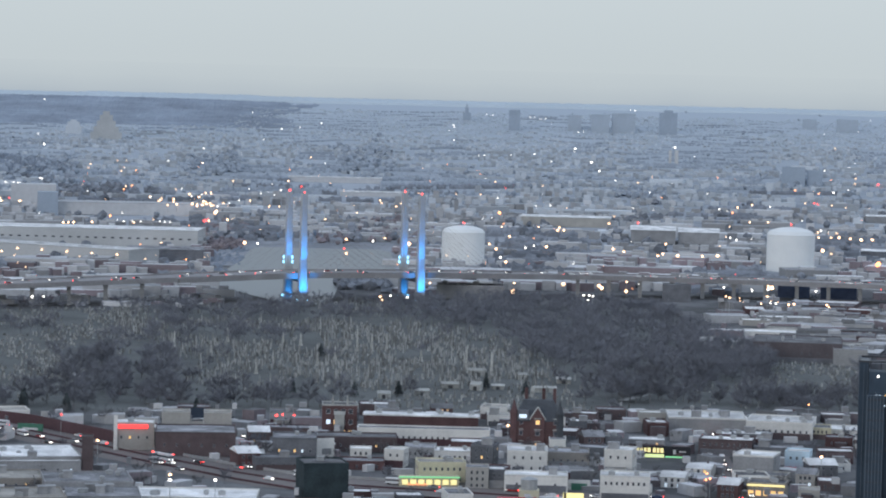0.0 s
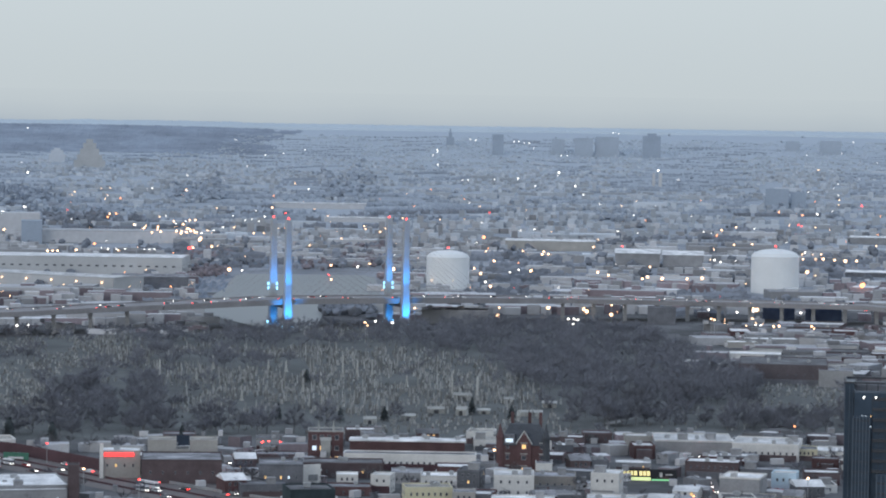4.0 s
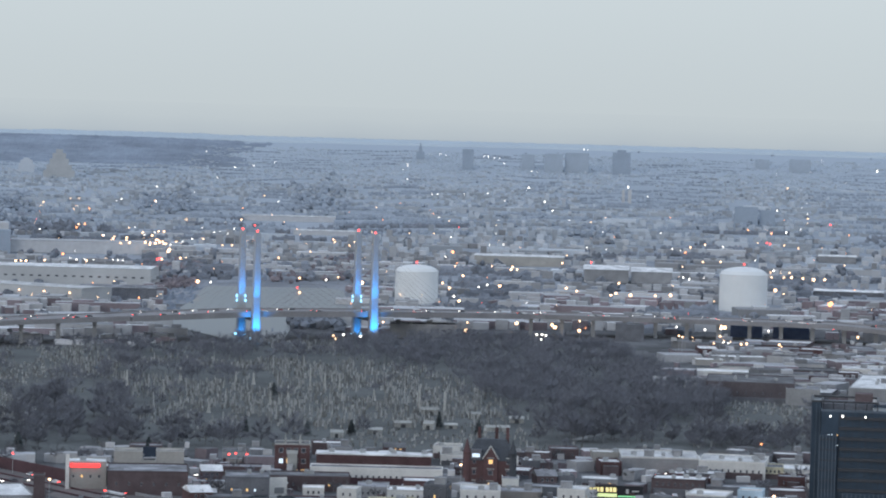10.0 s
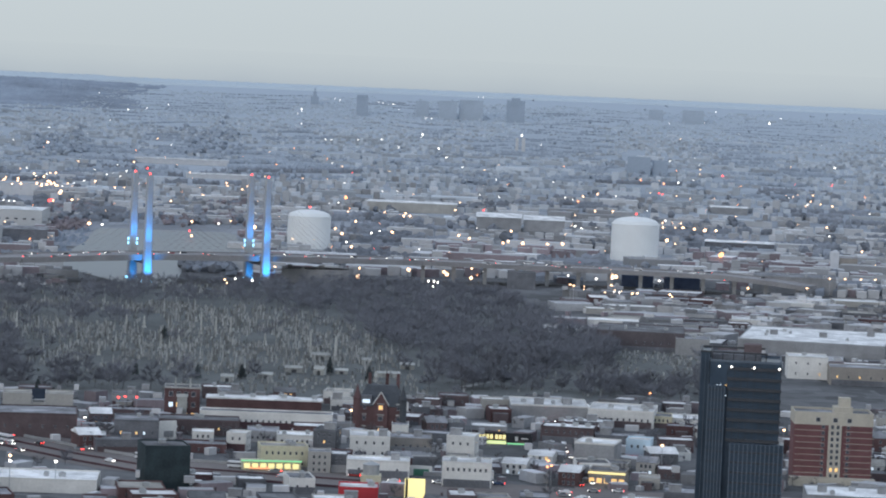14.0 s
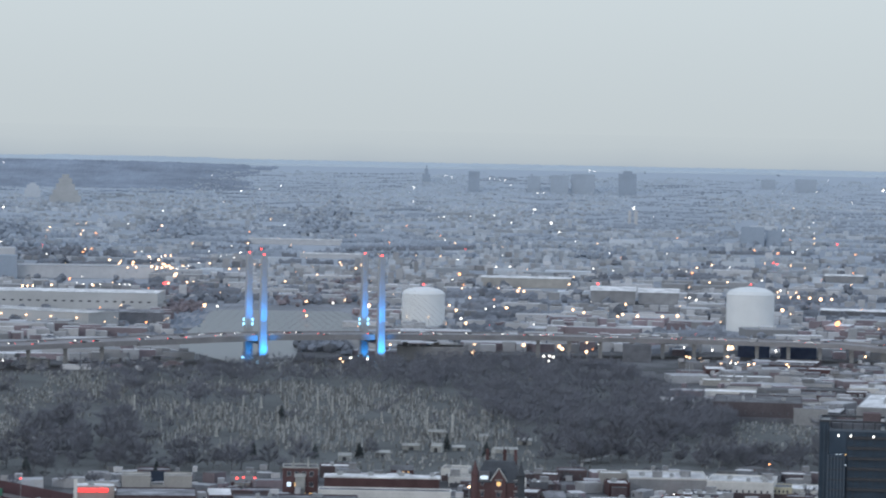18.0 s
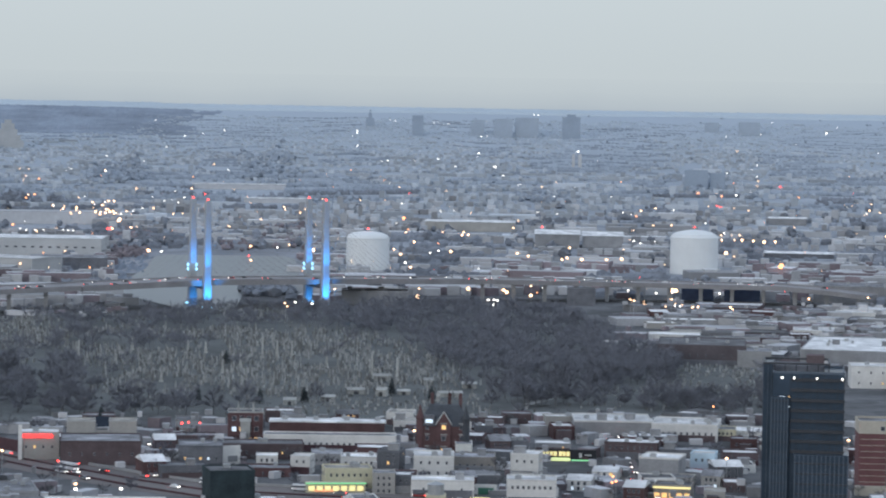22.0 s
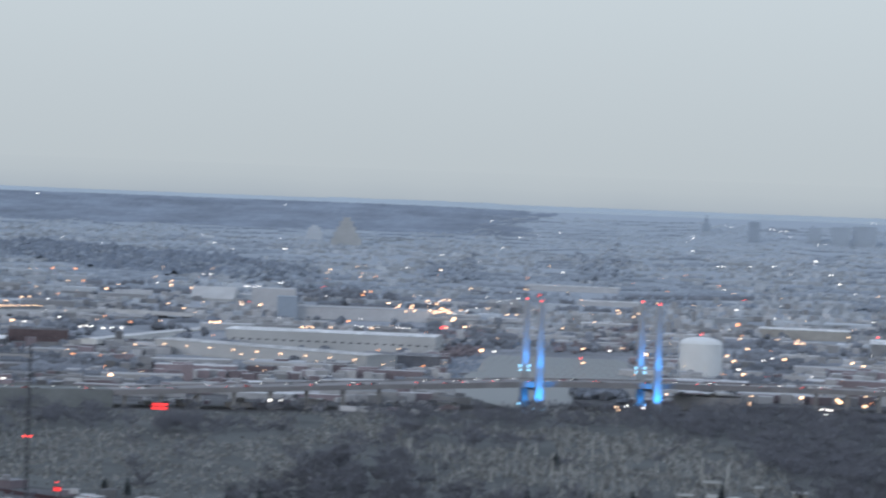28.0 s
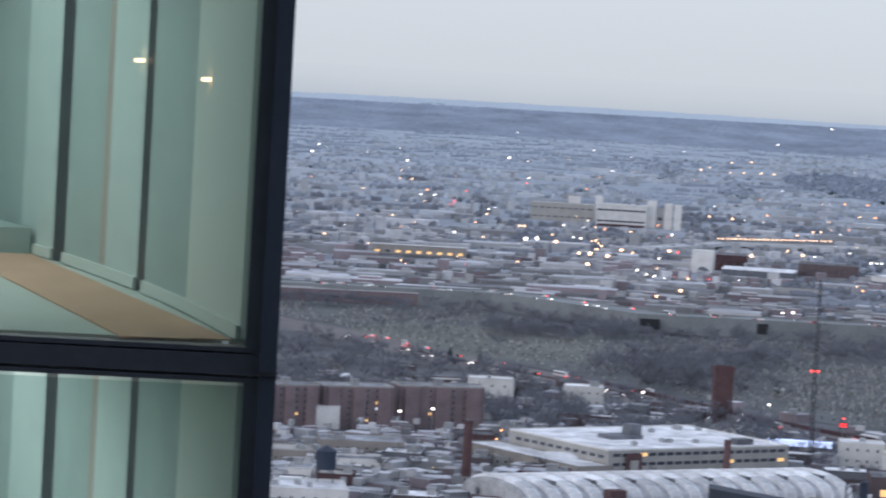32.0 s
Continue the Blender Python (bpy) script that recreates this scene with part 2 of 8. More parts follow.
def haze_with_range(m):
    """Mixes distance haze into the land's base colour: paler and bluer with range."""
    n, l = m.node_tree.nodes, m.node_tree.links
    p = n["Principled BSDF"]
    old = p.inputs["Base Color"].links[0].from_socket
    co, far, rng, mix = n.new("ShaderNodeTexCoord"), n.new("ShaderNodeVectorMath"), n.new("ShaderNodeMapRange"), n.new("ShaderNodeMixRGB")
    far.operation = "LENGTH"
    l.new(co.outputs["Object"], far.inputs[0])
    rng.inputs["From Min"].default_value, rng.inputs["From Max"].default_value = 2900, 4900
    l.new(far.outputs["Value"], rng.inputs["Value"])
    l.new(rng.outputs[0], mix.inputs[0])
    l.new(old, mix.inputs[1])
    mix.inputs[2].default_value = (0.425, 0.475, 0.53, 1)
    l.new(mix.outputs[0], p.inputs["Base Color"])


haze_with_range(M["far_land"])
M["pane"] = glassy("dark_window_glass", (0.075, 0.08, 0.095))
M["tower_glass"] = mat("slate_tower_glass", (0.05, 0.073, 0.102), 0.3, 0.25, 0.08, 0.5, bump=0)
M["lit_pane"] = glow("lit_window_warm", (1.0, 0.6, 0.22), 0.8)
M["cool_pane"] = glow("lit_window_cool", (0.75, 0.88, 1.0), 0.75)
M["lamp_white"] = glow("lamp_white", (1.0, 0.94, 0.86), 4.5)
M["lamp_warm"] = glow("lamp_warm", (1.0, 0.6, 0.34), 4.6)
M["lamp_amber"] = glow("lamp_amber", (1.0, 0.36, 0.13), 4)
M["lamp_red"] = glow("lamp_red", (1.0, 0.06, 0.05), 5)
M["lamp_blue"] = glow("lamp_blue_white", (0.3, 0.7, 1.0), 3)
M["sign_red"] = glow("red_lit_sign", (1.0, 0.05, 0.05), 2.0)
M["sign_yellow"] = glow("yellow_lit_sign", (1.0, 0.85, 0.38), 0.8)
M["sign_lime"] = glow("lime_lit_band", (0.78, 0.9, 0.42), 0.75)
M["sign_green"] = glow("green_lit_band", (0.3, 0.8, 0.38), 0.5)
M["sign_blue"] = glow("blue_lit_canopy", (0.55, 0.68, 1.0), 0.9)
M["sign_orange"] = glow("orange_lit_wall", (1.0, 0.42, 0.2), 0.9)
M["black"] = mat("black_board", (0.032, 0.033, 0.038), 0.6, 0.2, 0.3, 2)
for key, colour in dict(car_white=(0.7, 0.7, 0.7), car_grey=(0.25, 0.26, 0.27), car_black=(0.03, 0.03, 0.035), car_red=(0.3, 0.03, 0.03), car_blue=(0.05, 0.09, 0.2)).items():
    M[key] = mat(key + "_paint", colour, 0.35, 0.05, 0.5, 3, bump=0)
M["tyre"] = mat("tyre_rubber", (0.02, 0.02, 0.02), 0.9, 0.2, 2, 9, bump=0)


# ---- plan helpers
FLAT, RIM = 2750.0, 4900.0


def ground_z(r):
    """The land is level to FLAT, then bent up to RIM to fit the camera's view."""
    return 0.0 if r <= FLAT else EYE - EYE / FLAT * (RIM - r) / (RIM - FLAT) * r


def spot(b, r, z=None):
    a = radians(b)
    return Vector((r * math.sin(a), r * math.cos(a), ground_z(r) if z is None else z))


def box(bm, x, y, z, sx, sy, sz, rz=0.0, taper=1.0):
    """A box with its foot at z, centred on x, y."""
    vs = bmesh.ops.create_cube(bm, size=1.0)["verts"]
    for v in vs:
        k = taper if v.co.z > 0 else 1.0
        v.co = Vector((v.co.x * sx * k, v.co.y * sy * k, (v.co.z + 0.5) * sz))
        if rz:
            v.co.rotate(Euler((0, 0, radians(rz))))
        v.co += Vector((x, y, z))
    return vs


def rod(bm, a, b, r0, r1=None, seg=6):
    a, b = Vector(a), Vector(b)
    r1 = r0 if r1 is None else r1
    q = (b - a).to_track_quat("Z", "Y")
    rings = []
    for c, r in ((a, r0), (b, r1)):
        rings.append([bm.verts.new(c + q @ Vector((r * math.cos(6.2832 * i / seg), r * math.sin(6.2832 * i / seg), 0))) for i in range(seg)])
    for i in range(seg):
        j = (i + 1) % seg
        bm.faces.new((rings[0][i], rings[0][j], rings[1][j], rings[1][i]))
    bm.faces.new(rings[0][::-1])
    bm.faces.new(rings[1])


def lathe(bm, profile, seg=24, x=0.0, y=0.0):
    """A turned shape from rows of radius, height."""
    rings = [[bm.verts.new((x + r * math.cos(6.28319 * i / seg), y + r * math.sin(6.28319 * i / seg), z)) for i in range(seg)] for r, z in profile]
    for lo, hi in zip(rings, rings[1:]):
        for i in range(seg):
            j = (i + 1) % seg
            bm.faces.new((lo[i], lo[j], hi[j], hi[i]))
    bm.faces.new(rings[0][::-1])
    bm.faces.new(rings[-1])


def gable(bm, x, y, z, sx, sy, h, over=0.3):
    """A pitched roof whose ridge runs along x."""
    a, b = sx / 2 + over, sy / 2 + over
    lo = [bm.verts.new((x + i * a, y + j * b, z)) for i, j in ((-1, -1), (1, -1), (1, 1), (-1, 1))]
    hi = [bm.verts.new((x - a, y, z + h)), bm.verts.new((x + a, y, z + h))]
    for f in ((lo[0], lo[1], hi[1], hi[0]), (lo[2], lo[3], hi[0], hi[1]), (lo[1], lo[2], hi[1]), (lo[3], lo[0], hi[0]), lo[::-1]):
        bm.faces.new(f)


def mesh_of(bm, name, *mats):
    me = bpy.data.meshes.new(name)
    bm.normal_update()
    bm.to_mesh(me)
    bm.free()
    for m in mats:
        me.materials.append(M[m] if isinstance(m, str) else m)
    return me


def part(name, bm, material, parent, label="", at=(0, 0, 0)):
    ob = new(name, mesh_of(bm, name, material))
    ob.parent, ob.location = parent, at
    return tagged(ob, label) if label else ob


def piece(name, mesh, parent, at=(0, 0, 0), rz=0.0, scale=(1, 1, 1)):
    ob = new(name, mesh)
    ob.parent, ob.location, ob.scale = parent, at, scale
    ob.rotation_euler = (0, 0, radians(rz))
    return ob


def thing(name, b, r, label, category, turn=0.0, z=None, group="", kind=""):
    """An Empty at a bearing and range; its own -y faces the camera's tower, plus turn."""
    ob = new(name)
    ob.matrix_world = Matrix.Translation(spot(b, r, z)) @ pose(0, 0, 0, 0, 0, turn - b)
    return tagged(ob, label, category, group, kind)


def solid(name, verts, faces, mats, slots=None):
    """One mesh from arrays made in code."""
    me = bpy.data.meshes.new(name)
    me.from_pydata(verts, [], faces)
    for m in mats:
        me.materials.append(M[m])
    if slots is not None:
        me.polygons.foreach_set("material_index", slots)
    me.update()
    return new(name, me)


def line_at(line, b):
    """The range of a polyline of (bearing, range) at a bearing."""
    return float(np.interp(b, [p[0] for p in line], [p[1] for p in line]))


HIGHWAY = [(-25, 2010), (-22.2, 1839), (-20.8, 1738), (-17, 1570), (-13.7, 1425), (-11.6, 1365), (-9.6, 1327), (-8.1, 1290), (-5.9, 1209), (-4.0, 1153), (-2.85, 1128), (-1.84, 1120), (2.4, 1097), (7, 1085), (14, 1110)]
VIADUCT = [(-26, 2170, 10), (-23, 2160, 11), (-19, 2150, 12), (-16.2, 2010, 12.5), (-14, 2030, 12.0), (-11.1, 2045, 12.0), (-8.4, 2065, 16), (-5.4, 2120, 18.5), (-2.93, 2175, 20.5), (-0.61, 2206, 20.5), (2.4, 2290, 17), (5.8, 2320, 15), (8.7, 2320, 14.5), (9.6, 2315, 12.5), (10.6, 2305, 9)]


# ---- the land: one sheet round the tower, out to the rim
def land():
    rs = [0, 200, 500, 800, 1100, 1400, 1700, 2000, 2300, 2600, 2750] + [2750 + 86 * i for i in range(1, 26)]
    azs = [-180 + 5 * i for i in range(29)] + [-35 + 1 * i for i in range(1, 70)] + [35 + 5 * i for i in range(29)]
    vs, fs, sl = [], [], []
    for a in azs:
        for r in rs:
            z = ground_z(r) + (noise.noise((a * 0.35, r * 0.004, 3)) * 1.5 if r > 2900 else 0)
            vs.append(tuple(spot(a, r, z)))
    n = len(rs)
    for i in range(len(azs) - 1):
        for j in range(n - 1):
            fs.append((i * n + j, i * n + j + 1, i * n + n + j + 1, i * n + n + j))
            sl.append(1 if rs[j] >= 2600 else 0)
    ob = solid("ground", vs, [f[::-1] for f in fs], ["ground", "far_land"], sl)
    tagged(ob, "dull grey winter ground of a wide built-up area", "ground", kind="structure")


def ridge(name, label, points, r, material, depth, seed):
    """A wooded ridge on the rim: its crest follows (bearing, height over eye level)."""
    bs = np.arange(points[0][0], points[-1][0] + 0.01, 0.03)
    crest = np.interp(bs, [p[0] for p in points], [p[1] for p in points])
    vs, fs = [], []
    for b, c in zip(bs, crest):
        c = c + 1.6 * noise.noise((b * 1.7, seed, 0)) + 1.0 * noise.noise((b * 8, seed, 5)) + 0.8 * noise.noise((b * 31, seed, 9)) + 0.9 * noise.noise((b * 75, seed, 2))
        lowz = ground_z(r - depth) - 1
        vs.append(tuple(spot(b, r - depth, lowz)))
        for j in range(1, 15):
            f = j / 15
            q = r - depth * (1 - f)
            deep = max(0.0, min(1.0, (c + 38) / 34))
            z = max(lowz + (EYE + c - lowz) * f, ground_z(q) - 5 + 8 * deep + 7 * (1 - deep) * noise.noise((b * 1.6, q * 0.011, 4)))
            lump = noise.noise((b * 9, q * 0.03, seed)) + noise.noise((b * 30, q * 0.08, seed + 3)) + 0.7 * noise.noise((b * 80, q * 0.2, seed + 5))
            vs.append(tuple(spot(b, q, z + 0.8 * lump)))
        vs += [tuple(spot(b, r, EYE + c)), tuple(spot(b, r + 40, lowz))]
    for i in range(len(bs) - 1):
        for j in range(16):
            fs.append((17 * i + j, 17 * i + 17 + j, 17 * i + 18 + j, 17 * i + 1 + j))
    tagged(solid(name, vs, fs, [material]), label, "hills", kind="structure")


land()


def sheet(name, label, category, corners, material, z=0.05):
    """A flat sheet on the level land, from (bearing, range) corners."""
    vs = [tuple(spot(b, r, ground_z(r) + z)) for b, r in corners]
    tagged(solid(name, vs, [tuple(range(len(vs)))[::-1]], [material]), label, category, kind="structure")


def strip(name, label, category, line, wide, material, z=0.1):
    """A road along (bearing, range) points."""
    pts = [spot(b, r, z) for b, r in line]
    vs, fs = [], []
    for i, p in enumerate(pts):
        d = (pts[min(i + 1, len(pts) - 1)] - pts[max(i - 1, 0)]).normalized()
        s = Vector((-d.y, d.x, 0)) * wide / 2
        vs += [tuple(p - s), tuple(p + s)]
    for i in range(len(pts) - 1):
        fs.append((2 * i, 2 * i + 2, 2 * i + 3, 2 * i + 1))
    tagged(solid(name, vs, fs, [material]), label, category, kind="structure")


edge = [-24 + 0.5 * i for i in range(72)]


def grave_near(b):
    return max(line_at(HIGHWAY, b) + 45, float(np.interp(b, [-24, -19, -16, -9, -6, -3, 0, 3, 5, 8, 12], [1900, 1700, 1560, 1370, 1375, 1390, 1395, 1400, 1440, 1440, 1450])))


def via(b):
    return float(np.interp(b, [p[0] for p in VIADUCT], [p[1] for p in VIADUCT]))


def via_z(b):
    return float(np.interp(b, [p[0] for p in VIADUCT], [p[2] for p in VIADUCT]))


def grave_far(b):
    return min(via(b) - 40, float(np.interp(b, [-24, -5, -2, 1, 4.5, 5.4, 6.6, 8, 9.5], [2200, 2150, 2150, 2200, 2150, 1880, 1760, 1720, 1650])))


sheet("cemetery_lawn", "dull winter lawn of a crowded cemetery", "lawn",
      [(b, grave_near(b)) for b in edge if b <= 9.5] + [(b, grave_far(b)) for b in reversed(edge) if b <= 9.5], "lawn")
sheet("green_slope", "greener open lawn at the cemetery's edge", "lawn",
      [(-22.186, 1884.3), (-19.682, 1718.8), (-17.085, 1728.5), (-17.116, 1949.8), (-19.715, 1962.6), (-21.296, 1977.0)], "green_lawn", 0.1)
BANKS = [(2100, -3.2, -2.6), (2165, -3.5, -2.2), (2270, -4.3, -2.1), (2390, -4.65, -2.05), (2480, -4.5, -2.0), (2530, -4.3, -0.98), (2600, -4.15, -0.95), (2700, -4.0, -0.97), (2775, -3.92, -1.0), (2850, -3.82, -1.05), (2880, -3.7, -1.3)]
creek = solid("creek", [tuple(spot(b, r, ground_z(r) + 0.7)) for r, *bb in BANKS for b in bb], [(2 * i + 1, 2 * i + 3, 2 * i + 2, 2 * i)[::-1] for i in range(len(BANKS) - 1)], ["water"])
tagged(creek, "pale still creek water behind the bridge towers", "water", kind="structure")
sheet("creek_bend", "pale strip of creek water before a wharf", "water", [(-0.460, 2756.7), (0.103, 2697.9), (0.106, 2536.4), (-0.792, 2526.3)], "water", 0.12)
strip("road_expressway", "worn grey asphalt of a busy expressway", "road", HIGHWAY, 42, "asphalt", 0.12)
strip("road_service", "narrow asphalt service road beside the expressway", "road", [(b, r + 34) for b, r in HIGHWAY[3:11]], 11, "asphalt", 0.14)
strip("road_street", "asphalt side street between low buildings", "road", [(5.286, 1404.0), (5.586, 1223.9), (6.280, 1101.9)], 12, "asphalt", 0.16)
strip("road_side_street", "asphalt street crossing towards the cemetery", "road", [(-3.794, 1308.3), (-3.609, 1167.8)], 14, "asphalt", 0.18)
strip("path_cemetery", "pale gravel path climbing through the cemetery", "path", [(3.635, 1475.4), (4.081, 1508.3), (4.639, 1543.7)], 5, "path", 0.2)

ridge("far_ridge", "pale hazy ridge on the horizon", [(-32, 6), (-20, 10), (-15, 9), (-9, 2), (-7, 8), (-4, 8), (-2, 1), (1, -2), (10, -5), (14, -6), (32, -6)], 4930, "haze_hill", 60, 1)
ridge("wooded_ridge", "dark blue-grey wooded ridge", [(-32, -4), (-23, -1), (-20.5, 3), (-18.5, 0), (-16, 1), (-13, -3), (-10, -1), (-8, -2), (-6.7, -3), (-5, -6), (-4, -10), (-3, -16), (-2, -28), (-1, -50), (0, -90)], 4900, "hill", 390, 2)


def horizon_backdrop():
    """Haze beyond the rim, painted as a glowing band that thins out upwards into the sky."""
    m = bpy.data.materials.new("horizon_haze_glow")
    m.use_nodes = True
    n, l = m.node_tree.nodes, m.node_tree.links
    n.remove(n["Principled BSDF"])
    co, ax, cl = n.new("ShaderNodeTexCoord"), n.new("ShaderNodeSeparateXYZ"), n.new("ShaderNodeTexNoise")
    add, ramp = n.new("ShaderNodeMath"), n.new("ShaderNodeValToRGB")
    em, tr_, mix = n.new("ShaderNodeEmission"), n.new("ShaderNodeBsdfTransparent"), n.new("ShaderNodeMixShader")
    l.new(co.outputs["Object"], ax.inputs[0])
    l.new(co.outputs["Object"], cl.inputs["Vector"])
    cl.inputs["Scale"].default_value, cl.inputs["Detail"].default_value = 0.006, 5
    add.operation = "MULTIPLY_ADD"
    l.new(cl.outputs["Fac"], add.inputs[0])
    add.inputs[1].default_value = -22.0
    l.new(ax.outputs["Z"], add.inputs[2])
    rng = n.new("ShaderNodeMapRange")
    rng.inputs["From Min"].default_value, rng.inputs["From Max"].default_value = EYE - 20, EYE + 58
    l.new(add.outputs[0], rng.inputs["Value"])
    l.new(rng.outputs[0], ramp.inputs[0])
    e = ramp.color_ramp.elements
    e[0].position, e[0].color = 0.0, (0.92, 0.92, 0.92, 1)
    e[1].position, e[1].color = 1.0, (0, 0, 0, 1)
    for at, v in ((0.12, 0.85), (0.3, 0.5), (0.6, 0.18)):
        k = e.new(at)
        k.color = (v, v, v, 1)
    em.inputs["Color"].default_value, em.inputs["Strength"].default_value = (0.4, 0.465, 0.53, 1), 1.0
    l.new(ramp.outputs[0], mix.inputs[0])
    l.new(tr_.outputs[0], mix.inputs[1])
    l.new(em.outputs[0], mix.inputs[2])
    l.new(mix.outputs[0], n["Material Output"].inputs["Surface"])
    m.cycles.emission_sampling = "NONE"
    M["murk"] = m
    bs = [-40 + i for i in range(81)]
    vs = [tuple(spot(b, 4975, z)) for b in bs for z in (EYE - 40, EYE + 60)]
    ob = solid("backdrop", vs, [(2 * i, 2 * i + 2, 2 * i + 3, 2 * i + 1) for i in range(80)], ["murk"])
    tagged(ob, "glowing sheet painting pale haze over the far horizon", "backdrop", kind="structure")
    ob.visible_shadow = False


horizon_backdrop()


# ---- viaduct and cable-stayed bridge
def deck_section(bm, pts, half, thick, rail):
    rows = []
    for i, p in enumerate(pts):
        d = (pts[min(i + 1, len(pts) - 1)] - pts[max(i - 1, 0)])
        s = Vector((-d.y, d.x, 0)).normalized()
        rows.append([bm.verts.new(p + s * u + Vector((0, 0, w))) for u, w in ((-half, -thick), (-half, rail), (-half + 0.5, rail), (-half + 0.5, 0), (half - 0.5, 0), (half - 0.5, rail), (half, rail), (half, -thick))])
    for lo, hi in zip(rows, rows[1:]):
        for j in range(8):
            k = (j + 1) % 8
            bm.faces.new((lo[j], lo[k], hi[k], hi[j]))
    bm.faces.new(rows[0])
    bm.faces.new(rows[-1][::-1])


def along(b0, b1, n):
    return [spot(b, via(b), via_z(b)) for b in np.linspace(b0, b1, n)]


def viaduct():
    root = tagged(new("cable_stayed_bridge"), "grey cable-stayed road bridge with four towers lit blue", "bridge")
    bm = bmesh.new()
    deck_section(bm, along(-5.5, 2.4, 17), 21, 3.2, 1.1)
    part("deck", bm, "deck_side", root, "long grey concrete deck")
    axis = Vector((0.962, 0.272, 0))
    across = Vector((0.272, -0.962, 0))
    for b, r in ((-2.93, 2175), (-0.61, 2206)):
        c = spot(b, r, 0)
        for side in (1, -1):
            foot = c + across * 25 * side
            bm = bmesh.new()
            turn = Euler((0, 0, math.atan2(axis.y, axis.x)))
            rows = []
            for z, sx, sy in ((0, 6.6, 8.4), (17, 6.1, 7.6), (19, 5.8, 7.2), (52, 5.1, 6.2), (53, 4.8, 5.8), (79, 4.3, 5.2), (81, 3.7, 4.4)):
                row = []
                for u, v in ((-0.5, -0.38), (-0.38, -0.5), (0.38, -0.5), (0.5, -0.38), (0.5, 0.38), (0.38, 0.5), (-0.38, 0.5), (-0.5, 0.38)):
                    q = Vector((u * sx, v * sy, z))
                    q.rotate(turn)
                    row.append(bm.verts.new(q))
                rows.append(row)
            for lo, hi in zip(rows, rows[1:]):
                for k in range(8):
                    bm.faces.new((lo[k], lo[(k + 1) % 8], hi[(k + 1) % 8], hi[k]))
            bm.faces.new(rows[0][::-1])
            bm.faces.new(rows[-1])
            leg = part("tower_leg", bm, "tower_concrete", root, "tapered concrete tower leg", foot)
            bm = bmesh.new()
            lathe(bm, [(0.3, 81), (0.62, 81.3), (0.62, 82.1), (0.2, 82.5)], 8)
            part("beacon", bm, "lamp_red", leg, "glowing red beacon")
            bm = bmesh.new()
            box(bm, 0, 0, 0.0, 13, 13, 1.2, 16, 0.92)
            part("footing", bm, "concrete", leg)
            bm = bmesh.new()
            box(bm, 0, 0, 0, 1.4, 0.9, 1.2)
            lens = mesh_of(bm, "floodlight", "lamp_blue")
            for k in (-3.6, 3.6):
                piece("floodlight", lens, leg, (k, -5.4, 1.2))
            if side < 0:
                for k in (-3.3, 3.3):
                    for zz in (26.4, 29.8):
                        piece("collar_light", lens, leg, (k, -4.4, zz), 0, (0.7, 1, 1.6))
            reach = ((-128, -20), (20, 92)) if b < -2 else ((-84, -16), (18, 72))
            for near, far in reach:
                for i in range(11):
                    u = near + (far - near) * i / 10
                    q = c + axis * u + across * 20.6 * side
                    share = abs(u) / max(abs(near), abs(far))
                    bb = math.degrees(math.atan2(q.x, q.y))
                    bm = bmesh.new()
                    rod(bm, foot + Vector((0, 0, 40 + 36 * share)), (q.x, q.y, via_z(bb) + 1.0), 0.045, seg=4)
                    part("stay_cable", bm, "cable", root)
        bm = bmesh.new()
        cc = c + Vector((0, 0, via_z(b) - 5.2))
        rod(bm, cc + across * 24, cc - across * 24, 1.7, seg=4)
        part("cross_beam", bm, "concrete", root)
    # approach spans
    for name, b0, b1, step, label in (("viaduct", -11.3, -5.5, 0.72, "grey concrete viaduct on paired piers with heavy traffic"), ("viaduct", 2.4, 10.4, 0.62, "long grey viaduct on concrete piers")):
        root2 = tagged(new(name), label, "viaduct")
        bm = bmesh.new()
        deck_section(bm, along(b0, b1, 15), 20, 2.6, 1.0)
        part("deck", bm, "deck_side", root2)
        for b in np.arange(b0 + 0.3, b1 - 0.2, step):
            p = spot(b, via(b), 0)
            for side in (-13, 13):
                d = spot(b, via(b) + side, 0)
                bm = bmesh.new()
                box(bm, 0, 0, 0, 3.0, 2.4, via_z(b) - 4.4, -b)
                part("pier", bm, "concrete", root2, "", d)
            bm = bmesh.new()
            box(bm, 0, 0, via_z(b) - 4.4, 3.4, 36, 1.8, -b)
            part("pier_cap", bm, "concrete", root2, "", p)
    # solid ramp
    root3 = tagged(new("ramp"), "long greenish-grey concrete retaining wall carrying a road", "ramp")
    bm = bmesh.new()
    deck_section(bm, along(-26, -11.3, 40), 18, 12.0, 1.0)
    part("retaining_wall", bm, "retaining", root3)
    # no openings: black blocks on the wall stand for the shade inside
    for t_b in (-16.193, -14.056):
        bm = bmesh.new()
        box(bm, 0, 0, 3.2, 14, 3, 7.2, -t_b)
        part("underpass", bm, "black", root3, "black block for the shade in an underpass mouth", spot(t_b, via(t_b) - 17.3, 0))
